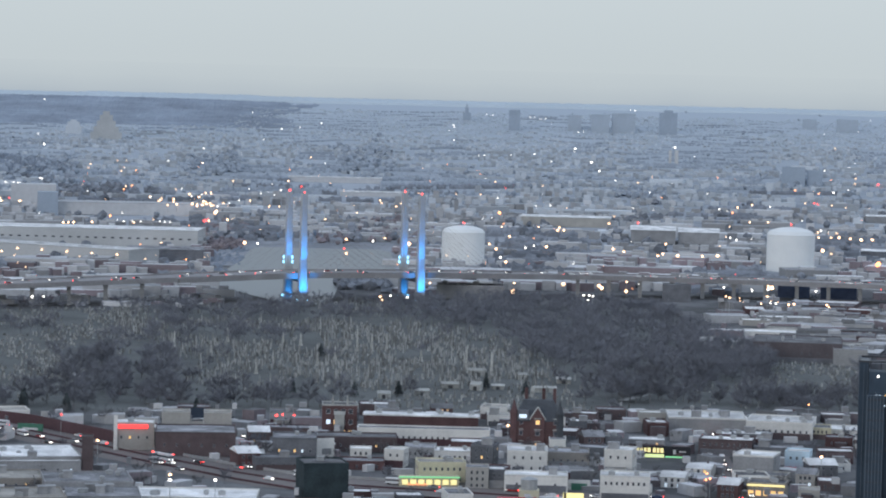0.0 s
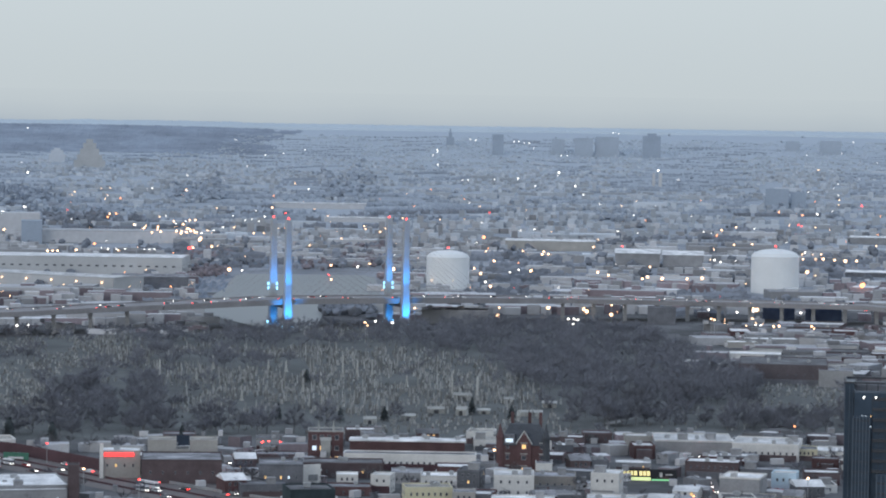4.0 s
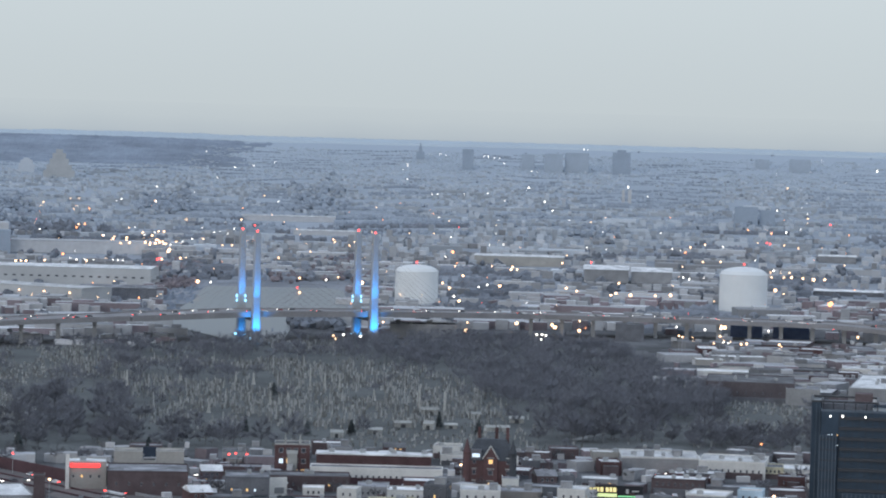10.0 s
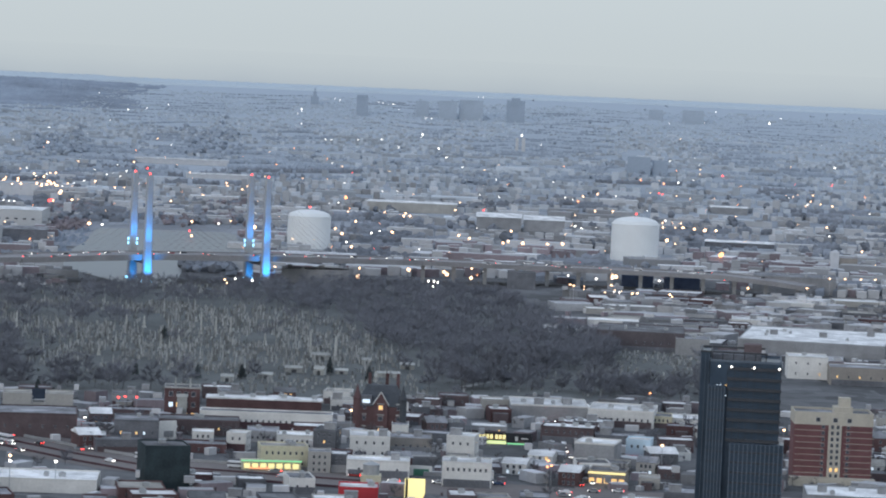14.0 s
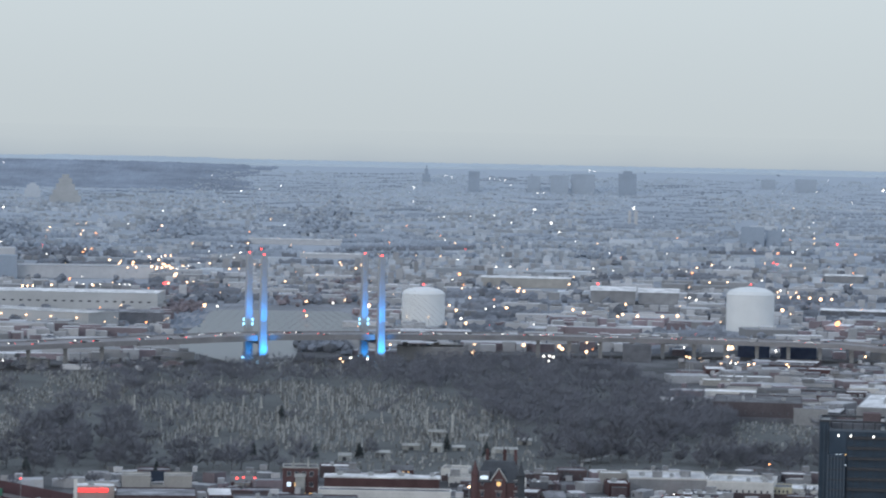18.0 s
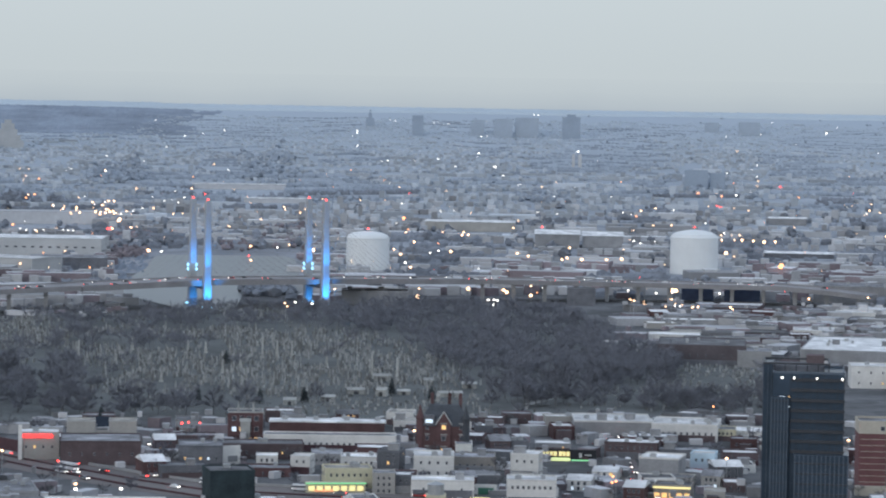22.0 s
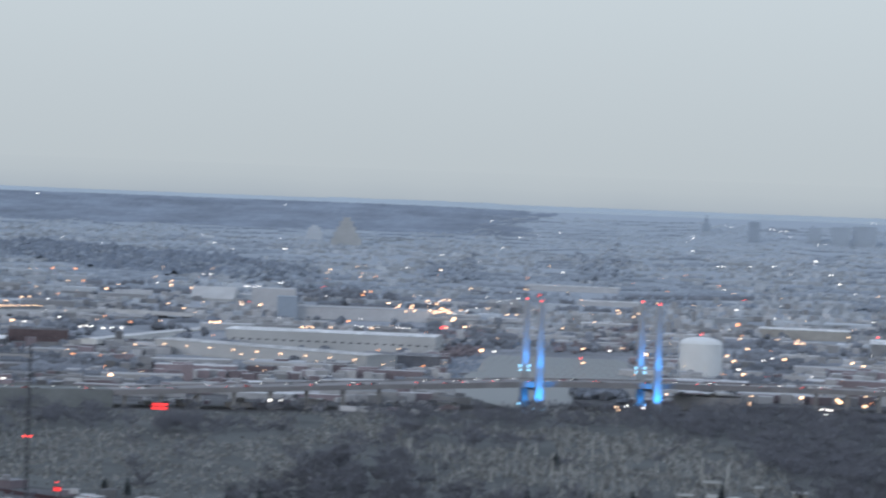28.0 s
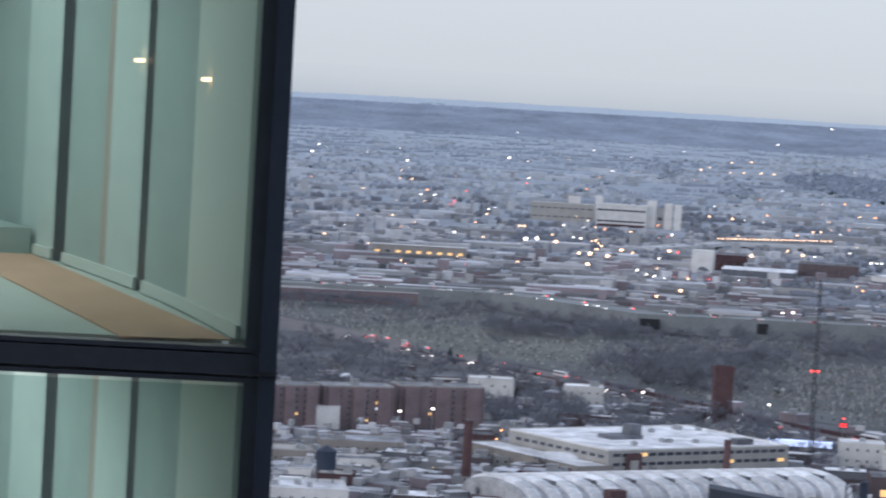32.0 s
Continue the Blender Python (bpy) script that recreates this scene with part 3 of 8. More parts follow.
    # floodlights of the towers
    for b, r in ((-2.93, 2175), (-0.61, 2206)):
        c = spot(b, r, 0)
        for side in (1, -1):
            foot = c + across * 25 * side
            for z0, z1, power in ((2, 24 if side > 0 else 8, 90000 if side > 0 else 9000), (23, 60, 66000)):
                data = bpy.data.lights.new("tower_flood", "SPOT")
                data.energy, data.color, data.spot_size, data.spot_blend, data.shadow_soft_size = power, (0.0, 0.31, 1.0), radians(70 if side > 0 or z0 > 10 else 100), 0.9, 0.8
                lamp = new("tower_flood", data)
                eye = foot + (Vector((1.5, -15, z0)) if side > 0 or z0 > 10 else Vector((3, -13, z0)))
                lamp.matrix_world = look(eye, foot + Vector((0, 0, z1)))


viaduct()


# ---- gas tanks
def gas_tank(b, r, w, h):
    root = thing("storage_tank", b, r, "tall white domed gas storage tank", "tank", group="white gas tanks")
    bm = bmesh.new()
    R = w / 2
    hs = h * 0.83
    lathe(bm, [(R, 0), (R, hs), (R * 0.985, hs + 0.3), (R * 0.9, hs + (h - hs) * 0.42), (R * 0.7, hs + (h - hs) * 0.7), (R * 0.45, hs + (h - hs) * 0.88), (R * 0.2, hs + (h - hs) * 0.97), (0.6, h)], 48)
    part("shell", bm, "tank_white", root)
    bm = bmesh.new()
    lathe(bm, [(R + 0.25, hs - 0.9), (R + 0.3, hs - 0.1), (R + 0.1, hs)], 48)
    part("top_ring", bm, "tank_white", root)
    bm = bmesh.new()
    rod(bm, (0, 0, h - 0.3), (0, 0, h + 2.4), 0.2)
    mast = part("vent_mast", bm, "metal", root)
    bm = bmesh.new()
    lathe(bm, [(0.3, h + 1.6), (0.8, h + 2.0), (0.8, h + 2.7), (0.3, h + 3.0)], 8)
    part("beacon", bm, "lamp_red", mast, "glowing red beacon")
    bm = bmesh.new()
    box(bm, R * 0.98, -4, 0, 5, 9, 5)
    part("pump_house", bm, "pale_concrete", root)


gas_tank(0.401, 2714.9, 40.6, 36.3)
gas_tank(6.892, 2743.4, 45.3, 41.8)


# ---- buildings
TAKEN = []


SIGHT = []


def taken(b, r, w, d, h=8.0):
    p = spot(b, r + d / 2, 0)
    TAKEN.append((p.x, p.y, 0.5 * math.hypot(w, d)))
    SIGHT.append((b, r, math.degrees(w / 2 / r), h))


def hides(b, r, w, h):
    """Whether a building here would stand before one that the view shows."""
    half = math.degrees(w / 2 / r)
    return any(abs(b - q[0]) < (half + q[2]) * 0.9 and r < q[1] < r + 260 and (EYE - h) / r < (EYE - q[3] * 0.3) / q[1] for q in SIGHT)


def window_mesh(name, pane):
    """A window one metre square: a proud frame with a set-back pane."""
    bm = bmesh.new()
    box(bm, 0, 0, 0, 1, 0.14, 1)
    front = min(bm.faces, key=lambda f: f.calc_center_median().y)
    bmesh.ops.inset_region(bm, faces=[front], thickness=0.09, depth=-0.05)
    front.material_index = 1
    return mesh_of(bm, name, "metal", pane)


WIN = {k: window_mesh("window", m) for k, m in (("dark", "pane"), ("warm", "lit_pane"), ("cool", "cool_pane"))}


def unit_mesh():
    bm = bmesh.new()
    box(bm, 0, 0, 0.25, 2.6, 1.8, 1.3)
    box(bm, 0, 0, 0, 2.2, 1.4, 0.3)
    lathe(bm, [(0.7, 1.55), (0.7, 1.75), (0.55, 1.8)], 10)
    return mesh_of(bm, "rooftop_unit", "metal")


UNIT = unit_mesh()


def bulkhead_mesh():
    bm = bmesh.new()
    box(bm, 0, 0, 0, 3.4, 4.6, 2.6)
    box(bm, 0, 0, 2.6, 3.8, 5.0, 0.25)
    return mesh_of(bm, "roof_bulkhead", "grey_wall")


BULK = bulkhead_mesh()
rnd = random.Random(11)


def ring(bm, x, y, z, w, d, h, t=0.35):
    box(bm, x, y - d / 2, z, w + t, t, h)
    box(bm, x, y + d / 2, z, w + t, t, h)
    box(bm, x - w / 2, y, z, t, d - t, h)
    box(bm, x + w / 2, y, z, t, d - t, h)


def windows(root, w, h, y, floors, bays, lit, size=(1.1, 1.5), z0=0.0, x0=0.0, rz=0.0, inset=1.2):
    """Rows of windows on one face; rz turns the face about the root."""
    fh = h / floors
    for i in range(floors):
        for j in range(bays):
            x = x0 - w / 2 + inset + (w - 2 * inset) * (j + 0.5) / bays
            key = "dark" if rnd.random() > lit else ("warm" if rnd.random() < 0.75 else "cool")
            at = Vector((x, y, z0 + fh * i + (fh - size[1]) * 0.5))
            at.rotate(Euler((0, 0, radians(rz))))
            piece("window", WIN[key], root, at, rz, (size[0], 1, size[1]))


def flat_block(root, w, d, h, wall, roof, x=0.0, y=0.0, z=0.0, parapet=0.7, coping=None):
    """Walls, a sunk roof and a parapet, with the front face at y."""
    bm = bmesh.new()
    box(bm, x, y + d / 2, z, w, d, h - parapet)
    part("wall", bm, wall, root)
    bm = bmesh.new()
    box(bm, x, y + d / 2, z + h - parapet, w - 0.4, d - 0.4, 0.2)
    part("roof", bm, roof, root)
    bm = bmesh.new()
    ring(bm, x, y + d / 2, z + h - parapet, w - 0.25, d - 0.25, parapet)
    part("parapet", bm, coping or wall, root)


def building(label, b, r, w, h, d, wall, roof, turn=0.0, floors=0, bays=0, lit=0.03, side=0, clutter=2, coping=None, name="building", group="", size=(0.85, 1.3), z=None, annex=False):
    """A flat-roofed building with its front towards the camera's tower."""
    taken(b, r, w, d, h)
    root = thing(name, b, r, label, "building", turn, z, group)
    flat_block(root, w, d, h, wall, roof, coping=coping)
    if floors:
        windows(root, w, h - 0.8, -0.05, floors, bays, lit, size)
        for sgn in ((-1, 1) if side else ()):
            fh = (h - 0.8) / floors
            for i in range(floors):
                for j in range(side):
                    piece("window", WIN["dark" if rnd.random() > lit else "warm"], root, (sgn * (w / 2 + 0.05), 1.2 + (d - 2.4) * (j + 0.5) / side, fh * i + (fh - size[1]) / 2), 90 * sgn, (size[0], 1, size[1]))
    if floors and wall not in ("beige_wall",) and rnd.random() < 0.55:
        bm = bmesh.new()
        box(bm, 0, -0.3, 0, w * 0.94, 0.7, min(3.0, h * 0.42))
        part("shop_front", bm, rnd.choice(("dark_wall", "dark_wall", "maroon", "grey_wall", "brown_brick")), root)
    if annex:
        bm = bmesh.new()
        aw, ad, ah = w * rnd.uniform(0.35, 0.7), rnd.uniform(3, 6), h * rnd.uniform(0.4, 0.75)
        box(bm, rnd.uniform(-0.2, 0.2) * w, -ad / 2 - 0.02, 0, aw, ad, ah)
        for f in bm.faces:
            f.material_index = 1 if f.normal.z > 0.5 or f.calc_center_median().z > ah - 0.01 else 0
        ob = new("annex", mesh_of(bm, "annex", rnd.choice(("grey_wall", "white_wall", "brown_brick", "dark_wall", "tan_wall")), rnd.choice(("roof_white", "roof_grey", "roof_dark"))))
        ob.parent = root
    for _ in range(clutter):
        ux, uy = rnd.uniform(-0.38, 0.38) * w, d * rnd.uniform(0.2, 0.8)
        if rnd.random() < 0.7:
            piece("rooftop_unit", UNIT, root, (ux, uy, h - 0.52), rnd.choice((0, 90)))
        elif d > 9 and w > 7:
            piece("roof_bulkhead", BULK, root, (ux, uy, h - 0.52), rnd.choice((0, 90)))
    return root


def house(label, b, r, w, h, d, wall, roof, turn=0.0, group="", floors=2, bays=3, lit=0.08):
    """A gabled house with a chimney."""
    taken(b, r, w, d)
    root = thing("house", b, r, label, "house", turn, None, group)
    bm = bmesh.new()
    box(bm, 0, d / 2, 0, w, d, h * 0.72)
    part("wall", bm, wall, root)
    bm = bmesh.new()
    gable(bm, 0, d / 2, h * 0.72, w, d, h * 0.28)
    part("roof", bm, roof, root)
    bm = bmesh.new()
    box(bm, w * 0.25, d * 0.62, h * 0.8, 0.8, 0.8, h * 0.32)
    part("chimney", bm, "brown_brick", root)
    windows(root, w, h * 0.7, -0.05, floors, bays, lit)
    return root


# -- along the expressway
building("pale low depot with a grey membrane roof", -8.223, 1139.1, 46.0, 7.6, 40, "grey_wall", "roof_white", 6, 1, 12, 0.1, 0, 5)
building("dark brown brick shed beside the depot", -6.978, 1135.3, 4.5, 16.3, 8, "brown_brick", "roof_dark", 0, 0, 0, 0, 0, 0)
building("tan-roofed workshop below the depot", -8.473, 1096.4, 25.6, 4.7, 26, "tan_wall", "roof_tan", 4, 1, 6, 0.1, 0, 3)
building("low grey garage with rooftop plant", -6.932, 1079.0, 33.1, 6.0, 30, "grey_wall", "roof_grey", 4, 1, 8, 0.1, 0, 6)
building("wide pale warehouse with a wet white roof", -4.840, 1044.6, 44.7, 5.2, 26, "white_wall", "roof_white", -4, 0, 0, 0, 0, 4)
building("brown brick storage hall with a grey roof", -4.845, 1205.7, 33.6, 10.2, 30, "brown_brick", "roof_grey", 0, 1, 6, 0.05, 0, 0)
STEP = building("beige stepped block behind a brick hall", -5.239, 1271.3, 12.6, 11.3, 16, "beige_wall", "roof_tan", 0, 0, 0, 0, 0, 0, group="stepped beige blocks")
building("beige stepped block behind a brick hall", -4.414, 1273.5, 12.3, 11.1, 16, "beige_wall", "roof_tan", 0, 0, 0, 0, 0, 0, group="stepped beige blocks")
building("beige link wall between two stepped blocks", -4.824, 1272.4, 5.5, 7.3, 10, "beige_wall", "roof_dark", 0, 0, 0, 0, 0, 0)


def filling_station():
    b, r, w, h = -6.062, 1224.4, 17.0, 11.8
    taken(b, r, w, 14)
    root = building("beige shop with a glowing red sign band", b, r, w, h, 16, "beige_wall", "roof_white", 0, 1, 4, 0.5, 0, 1)
    bm = bmesh.new()
    box(bm, -0.5, -0.5, h - 2.4, w * 0.74, 0.5, 1.5)
    part("sign_band", bm, "sign_red", root, "glowing red sign band")
    bm = bmesh.new()
    box(bm, -w / 2 + 0.6, -0.2, 0, 1.6, 1.6, h + 3)
    part("chimney", bm, "white_wall", root)


filling_station()
building("dark low garage with a lit strip window", -2.868, 1191.9, 18.4, 10.1, 22, "dark_wall", "roof_grey", 0, 1, 5, 0.4, 0, 2)
building("long dark brown low shop row", -1.834, 1230.1, 43.3, 6.6, 18, "brown_brick", "roof_dark", 0, 1, 8, 0.05, 0, 3)


def portal_house():
    b, r, w, h = -1.987, 1281.6, 15.7, 15.0
    root = building("red brick gatehouse with a pale stone portal", b, r, w, h, 14, "brick", "roof_dark", 0, 3, 4, 0.6, 2, 0, "pale_stone", size=(2.0, 2.2))
    bm = bmesh.new()
    box(bm, 0, -0.6, 0, w * 0.28, 1.4, h * 0.7)
    gable(bm, 0, -0.6, h * 0.7, w * 0.28, 1.2, 1.5)
    part("portal", bm, "pale_stone", root, "pale stone portal")
    for x in (-0.2, 0.22):
        bm = bmesh.new()
        box(bm, x * w, 4, h - 0.5, 0.9, 0.9, 2.2)
        box(bm, x * w, 4, h + 1.7, 0.5, 0.5, 2.6, 0, 0.2)
        part("finial", bm, "pale_stone", root)


portal_house()


def long_hall():
    b, r, w, h = -0.301, 1258.7, 58.2, 7.5
    root = building("long white-fronted depot with a brick upper hall", b, r, w, h, 12, "white_wall", "roof_grey", -1, 1, 22, 0.02, 0, 0)
    w2 = 51.0
    bm = bmesh.new()
    box(bm, -1.5, 20, 0, w2, 12, h + 3.8)
    part("upper_hall", bm, "brick", root, "red brick upper hall")
    bm = bmesh.new()
    box(bm, -1.5, 20, h + 3.8, w2 + 0.8, 12.8, 0.6)
    part("roof", bm, "roof_white", root)
    for i in range(4):
        piece("rooftop_unit", UNIT, root, (-w2 * 0.4 + i * w2 * 0.27, 20, h + 4.4))


long_hall()


def gothic():
    b, r, w, h = 1.954, 1252.7, 20.1, 22.6
    taken(b, r, w, 22, h)
    root = thing("gothic_hall", b, r, "dark red brick gothic building with steep slate roof", "building", -4)
    eave = h * 0.56
    bm = bmesh.new()
    box(bm, 0, 10, 0, w, 20, eave)
    part("wall", bm, "brick", root)
    bm = bmesh.new()
    vs = box(bm, 0, 10, eave, w + 0.8, 20.8, h * 0.38)
    for v in vs:
        if v.co.z > eave + 1:
            v.co.x, v.co.y = v.co.x * 0.62, 10 + (v.co.y - 10) * 0.25
    part("roof", bm, "slate", root, "steep slate roof")
    bm = bmesh.new()
    box(bm, 0.5, -0.35, 0, w * 0.3, 0.9, eave + 1)
    a = w * 0.15 + 0.2
    lo = [bm.verts.new((0.5 + s * a, y, eave + 1)) for y in (-0.8, 6) for s in (-1, 1)]
    hi = [bm.verts.new((0.5, y, eave + 6.0)) for y in (-0.8, 6)]
    for f in ((lo[0], lo[1], hi[0]), (lo[0], hi[0], hi[1], lo[2]), (lo[1], lo[3], hi[1], hi[0]), (lo[2], hi[1], lo[3])):
        bm.faces.new(f)
    part("gable_front", bm, "brick", root)
    bm = bmesh.new()
    for s in (-1, 1):
        rod(bm, (0.5 + s * (a + 0.3), -0.9, eave + 0.8), (0.5, -0.9, eave + 6.4), 0.28, seg=4)
    part("gable_coping", bm, "pale_stone", root)
    for s in (-1, 1):
        bm = bmesh.new()
        lathe(bm, [(1.7, 0), (1.7, eave + 3), (1.95, eave + 3.2), (0.9, eave + 6.2), (0.1, eave + 9.5)], 8, s * w / 2, 0.8)
        part("turret", bm, "slate" if s > 0 else "brick", root)
    for x in (-0.28, 0.1, 0.34):
        bm = bmesh.new()
        box(bm, x * w, 12, eave + 4, 1.3, 1.3, h * 0.42)
        part("chimney", bm, "brick", root)
    bm = bmesh.new()
    box(bm, -w * 0.3, 1.6, eave + 0.5, 4.6, 3, 4.2)
    part("dormer", bm, "dark_wall", root)
    piece("window", WIN["cool"], root, (-w * 0.3, 0.03, eave + 1.2), 0, (3.6, 1, 1.8))
    for i, z in enumerate((1.2, 6.4, 11.2)):
        for x in (-0.36, 0.0, 0.38):
            key = "warm" if x == 0.0 and i != 1 else "dark"
            piece("window", WIN[key], root, (0.5 + x * w, -0.85 if x == 0.0 else -0.06, z), 0, (2.0 if x == 0.0 else 1.4, 1, 2.0))
            bm = bmesh.new()
            box(bm, 0.5 + x * w, -0.9 if x == 0.0 else -0.1, z + 2.45, 3.2 if x == 0.0 else 2.2, 0.25, 0.45)
            part("lintel", bm, "pale_stone", root)


gothic()
# -- shops before the gothic hall
building("small white cube-shaped house", -1.547, 1196.1, 9.0, 5.7, 10, "white_wall", "roof_white", 0, 2, 3, 0, 0, 0)
building("small white corner house", -0.884, 1179.8, 8.2, 7.7, 10, "white_wall", "roof_white", -12, 2, 2, 0, 2, 0)
building("low brick yard building with grey roofs", -1.521, 1170.3, 18.5, 3.7, 14, "brick", "roof_grey", 0, 1, 4, 0, 0, 1)
building("grey flat roofs behind the yellow shop", -0.351, 1212.1, 13.4, 4.8, 18, "grey_wall", "roof_grey", 0, 1, 5, 0, 0, 1)
building("low white house with two chimneys", 0.283, 1203.1, 15.2, 4.8, 14, "white_wall", "roof_white", 0, 1, 6, 0, 0, 2)
building("black-clad loft building with few windows", 0.873, 1186.7, 9.4, 9.4, 14, "dark_wall", "roof_dark", -10, 3, 3, 0.05, 2, 1)
building("tall scaffolded block wrapped in dark green netting", -2.227, 1057.0, 16.8, 16.8, 18, "green_net", "roof_dark", 10, 0, 0, 0, 0, 1)


def yellow_shop():
    b, r, w, h = 0.091, 1130.4, 18.8, 9.0
    root = building("pale yellow two-storey corner shop", b, r, w, h, 14, "cream_wall", "roof_tan", 6, 2, 7, 0.05, 3, 2)
    bm = bmesh.new()
    box(bm, -w * 0.3, -3.2, 0, w * 1.25, 6.2, h * 0.42)
    part("shop_front", bm, "cream_wall", root)
    bm = bmesh.new()
    box(bm, -w * 0.3, -6.5, h * 0.38, w * 1.27, 0.4, 0.6)
    part("green_band", bm, "sign_green", root, "glowing green awning band")
    bm = bmesh.new()
    box(bm, 0, 0, 0, w * 0.12, 0.2, 1.9)
    glazed = mesh_of(bm, "shop_window", "sign_yellow")
    for i in range(7):
        piece("shop_window", glazed, root, (-w * 0.3 + w * 0.17 * (i - 3), -6.42, 0.8))
    bm = bmesh.new()
    box(bm, -w * 0.55, -6.6, 0.6, w * 0.4, 0.2, 0.6)
    part("red_poster", bm, "sign_orange", root)


yellow_shop()
building("cream three-storey house with dark windows", 0.793, 1121.3, 8.9, 8.4, 12, "beige_wall", "roof_grey", 0, 3, 3, 0, 2, 0)
building("dark narrow house with a white roof", 1.183, 1124.4, 6.5, 7.4, 12, "dark_wall", "roof_white", 0, 2, 2, 0, 0, 0)
building("white stepped workshop with flat roofs", 1.786, 1172.3, 16.5, 9.3, 20, "white_wall", "roof_white", 0, 2, 4, 0.05, 0, 2)
building("tan shop with a green banner", 2.601, 1194.7, 17.5, 6.4, 18, "tan_wall", "roof_grey", 0, 1, 5, 0, 0, 2)
building("long white low store with a grey roof", 1.971, 1114.4, 24.7, 6.8, 14, "white_wall", "roof_white", 0, 1, 3, 0, 0, 2)
building("white commercial block with many windows", 3.749, 1096.8, 19.1, 9.8, 16, "white_wall", "roof_white", 0, 2, 8, 0.05, 3, 2)
building("pale house with a stepped front", 3.597, 1173.8, 11.6, 10.7, 14, "white_wall", "roof_white", -8, 2, 3, 0.05, 2, 1)


def hoarding(label, b, r, w, h, z, face, stripes, turn=0.0, frame_mat="dark_metal"):
    """A billboard on posts: a board, plain shapes on it, a catwalk and its posts."""
    root = thing("billboard", b, r, label, "billboard", turn)
    SIGHT.append((b, r, math.degrees(w / 2 / r), (z - 1) / 0.3))
    TAKEN.append((*spot(b, r, 0).xy, w / 2))
    bm = bmesh.new()
    box(bm, 0, 0.4, z, w, 0.6, h)
    board = part("board", bm, face, root)
    for x, zz, sx, sz, m in stripes:
        bm = bmesh.new()
        box(bm, x * w, 0.06, z + zz * h, sx * w, 0.08, sz * h)
        part("printed_bar", bm, m, board)
    for x in (-0.35, 0, 0.35):
        bm = bmesh.new()
        rod(bm, (x * w, 1.1, 0), (x * w, 1.1, z + h * 0.8), 0.3)
        part("post", bm, frame_mat, root)
    bm = bmesh.new()
    box(bm, 0, -0.7, z - 0.5, w, 1.4, 0.15)
    part("catwalk", bm, frame_mat, root)
    return root


hoarding("black lit billboard with yellow lettering bars", 4.463, 1240.0, 24.77, 8.82, -3.91, "black",
         [(-0.42 + 0.066 * i, 0.68, (0.044, 0.05, 0.04, 0.052)[i], 0.22, "sign_yellow") for i in range(4)] + [(-0.13 + 0.066 * i, 0.68, (0.05, 0.046, 0.052)[i], 0.22, "sign_yellow") for i in range(3)] +
         [(-0.22, 0.32, 0.52, 0.28, "sign_lime"), (0.27, 0.32, 0.42, 0.2, "sign_green"), (0.3, 0.55, 0.1, 0.1, "brick"), (0.36, 0.72, 0.12, 0.05, "white_wall"), (0.22, 0.62, 0.05, 0.22, "white_wall")])
hoarding("dark navy board on posts above a brick hall", -4.876, 1330.0, 11.04, 5.25, 1.85, "navy", [])
hoarding("white billboard with a green printed panel", 2.836, 1125.0, 8.69, 6.69, -2.71, "white_wall", [(0, 0.2, 0.7, 0.6, "green_sign")])
hoarding("tilted white rooftop billboard", -2.266, 1200.0, 8.78, 8.55, 0.64, "white_wall", [(0.1, 0.2, 0.5, 0.3, "grey_wall")], 25)
hoarding("green highway sign beside the expressway", -8.115, 1290.0, 11.73, 4.55, -1.11, "green_sign", [(0, 0.4, 0.6, 0.2, "car_white")], -20)
hoarding("green banner on a shop roof", 2.626, 1215.0, 10.82, 2.89, -0.13, "sign_green", [(0, 0.35, 0.5, 0.3, "white_wall")])


def tower_tank(label, b, r, w, h, tank, seat):
    root = thing("water_tower", b, r, label, "water tower")
    bm = bmesh.new()
    lathe(bm, [(w / 2, h * 0.55), (w / 2, h * 0.9), (w * 0.55, h * 0.9), (0.2, h)], 20)
    part("tank", bm, tank, root)
    if seat:
        bm = bmesh.new()
        box(bm, 0, 0, 0, w * 1.25, w * 1.25, h * 0.55)
        part("brick_base", bm, seat, root)
    else:
        for x in (-1, 1):
            for y in (-1, 1):
                bm = bmesh.new()
                rod(bm, (x * w * 0.42, y * w * 0.42, 0), (x * w * 0.36, y * w * 0.36, h * 0.56), 0.18)
                part("leg", bm, "dark_metal", root)


tower_tank("grey round water tank on a cream base", 1.836, 1077.3, 6.2, 11.1, "metal", "cream_wall")
building("shop with a red fascia band", 1.596, 1036.1, 14.4, 6.8, 14, "red_paint", "roof_white", 0, 0, 0, 0, 0, 1)
hoarding("tall glowing yellow sign panel on posts", 2.724, 1060.0, 7.57, 7.37, 0.04, "sign_yellow", [(-0.4, 0, 0.12, 1, "black")])

# -- east of the street
building("large pale flat-roofed depot with a ragged parapet", 5.353, 1337.7, 36.2, 7.4, 34, "grey_wall", "roof_white", 3, 0, 0, 0, 0, 6, "white_wall")
building("white two-level warehouse with flat roof", 6.769, 1325.0, 30.4, 8.2, 30, "white_wall", "roof_white", -4, 1, 10, 0, 0, 5)
building("low cream workshop with dark windows", 7.542, 1331.1, 11.8, 5.5, 16, "cream_wall", "roof_grey", 0, 2, 5, 0, 0, 0)
building("low white-roofed shed beside the workshop", 7.929, 1338.9, 22.5, 4.2, 20, "white_wall", "roof_white", 0, 1, 6, 0, 0, 2)
building("pale grey shop house with white roof", 4.155, 1275.7, 16.1, 3.5, 14, "grey_wall", "roof_white", 0, 1, 3, 0.1, 0, 1)
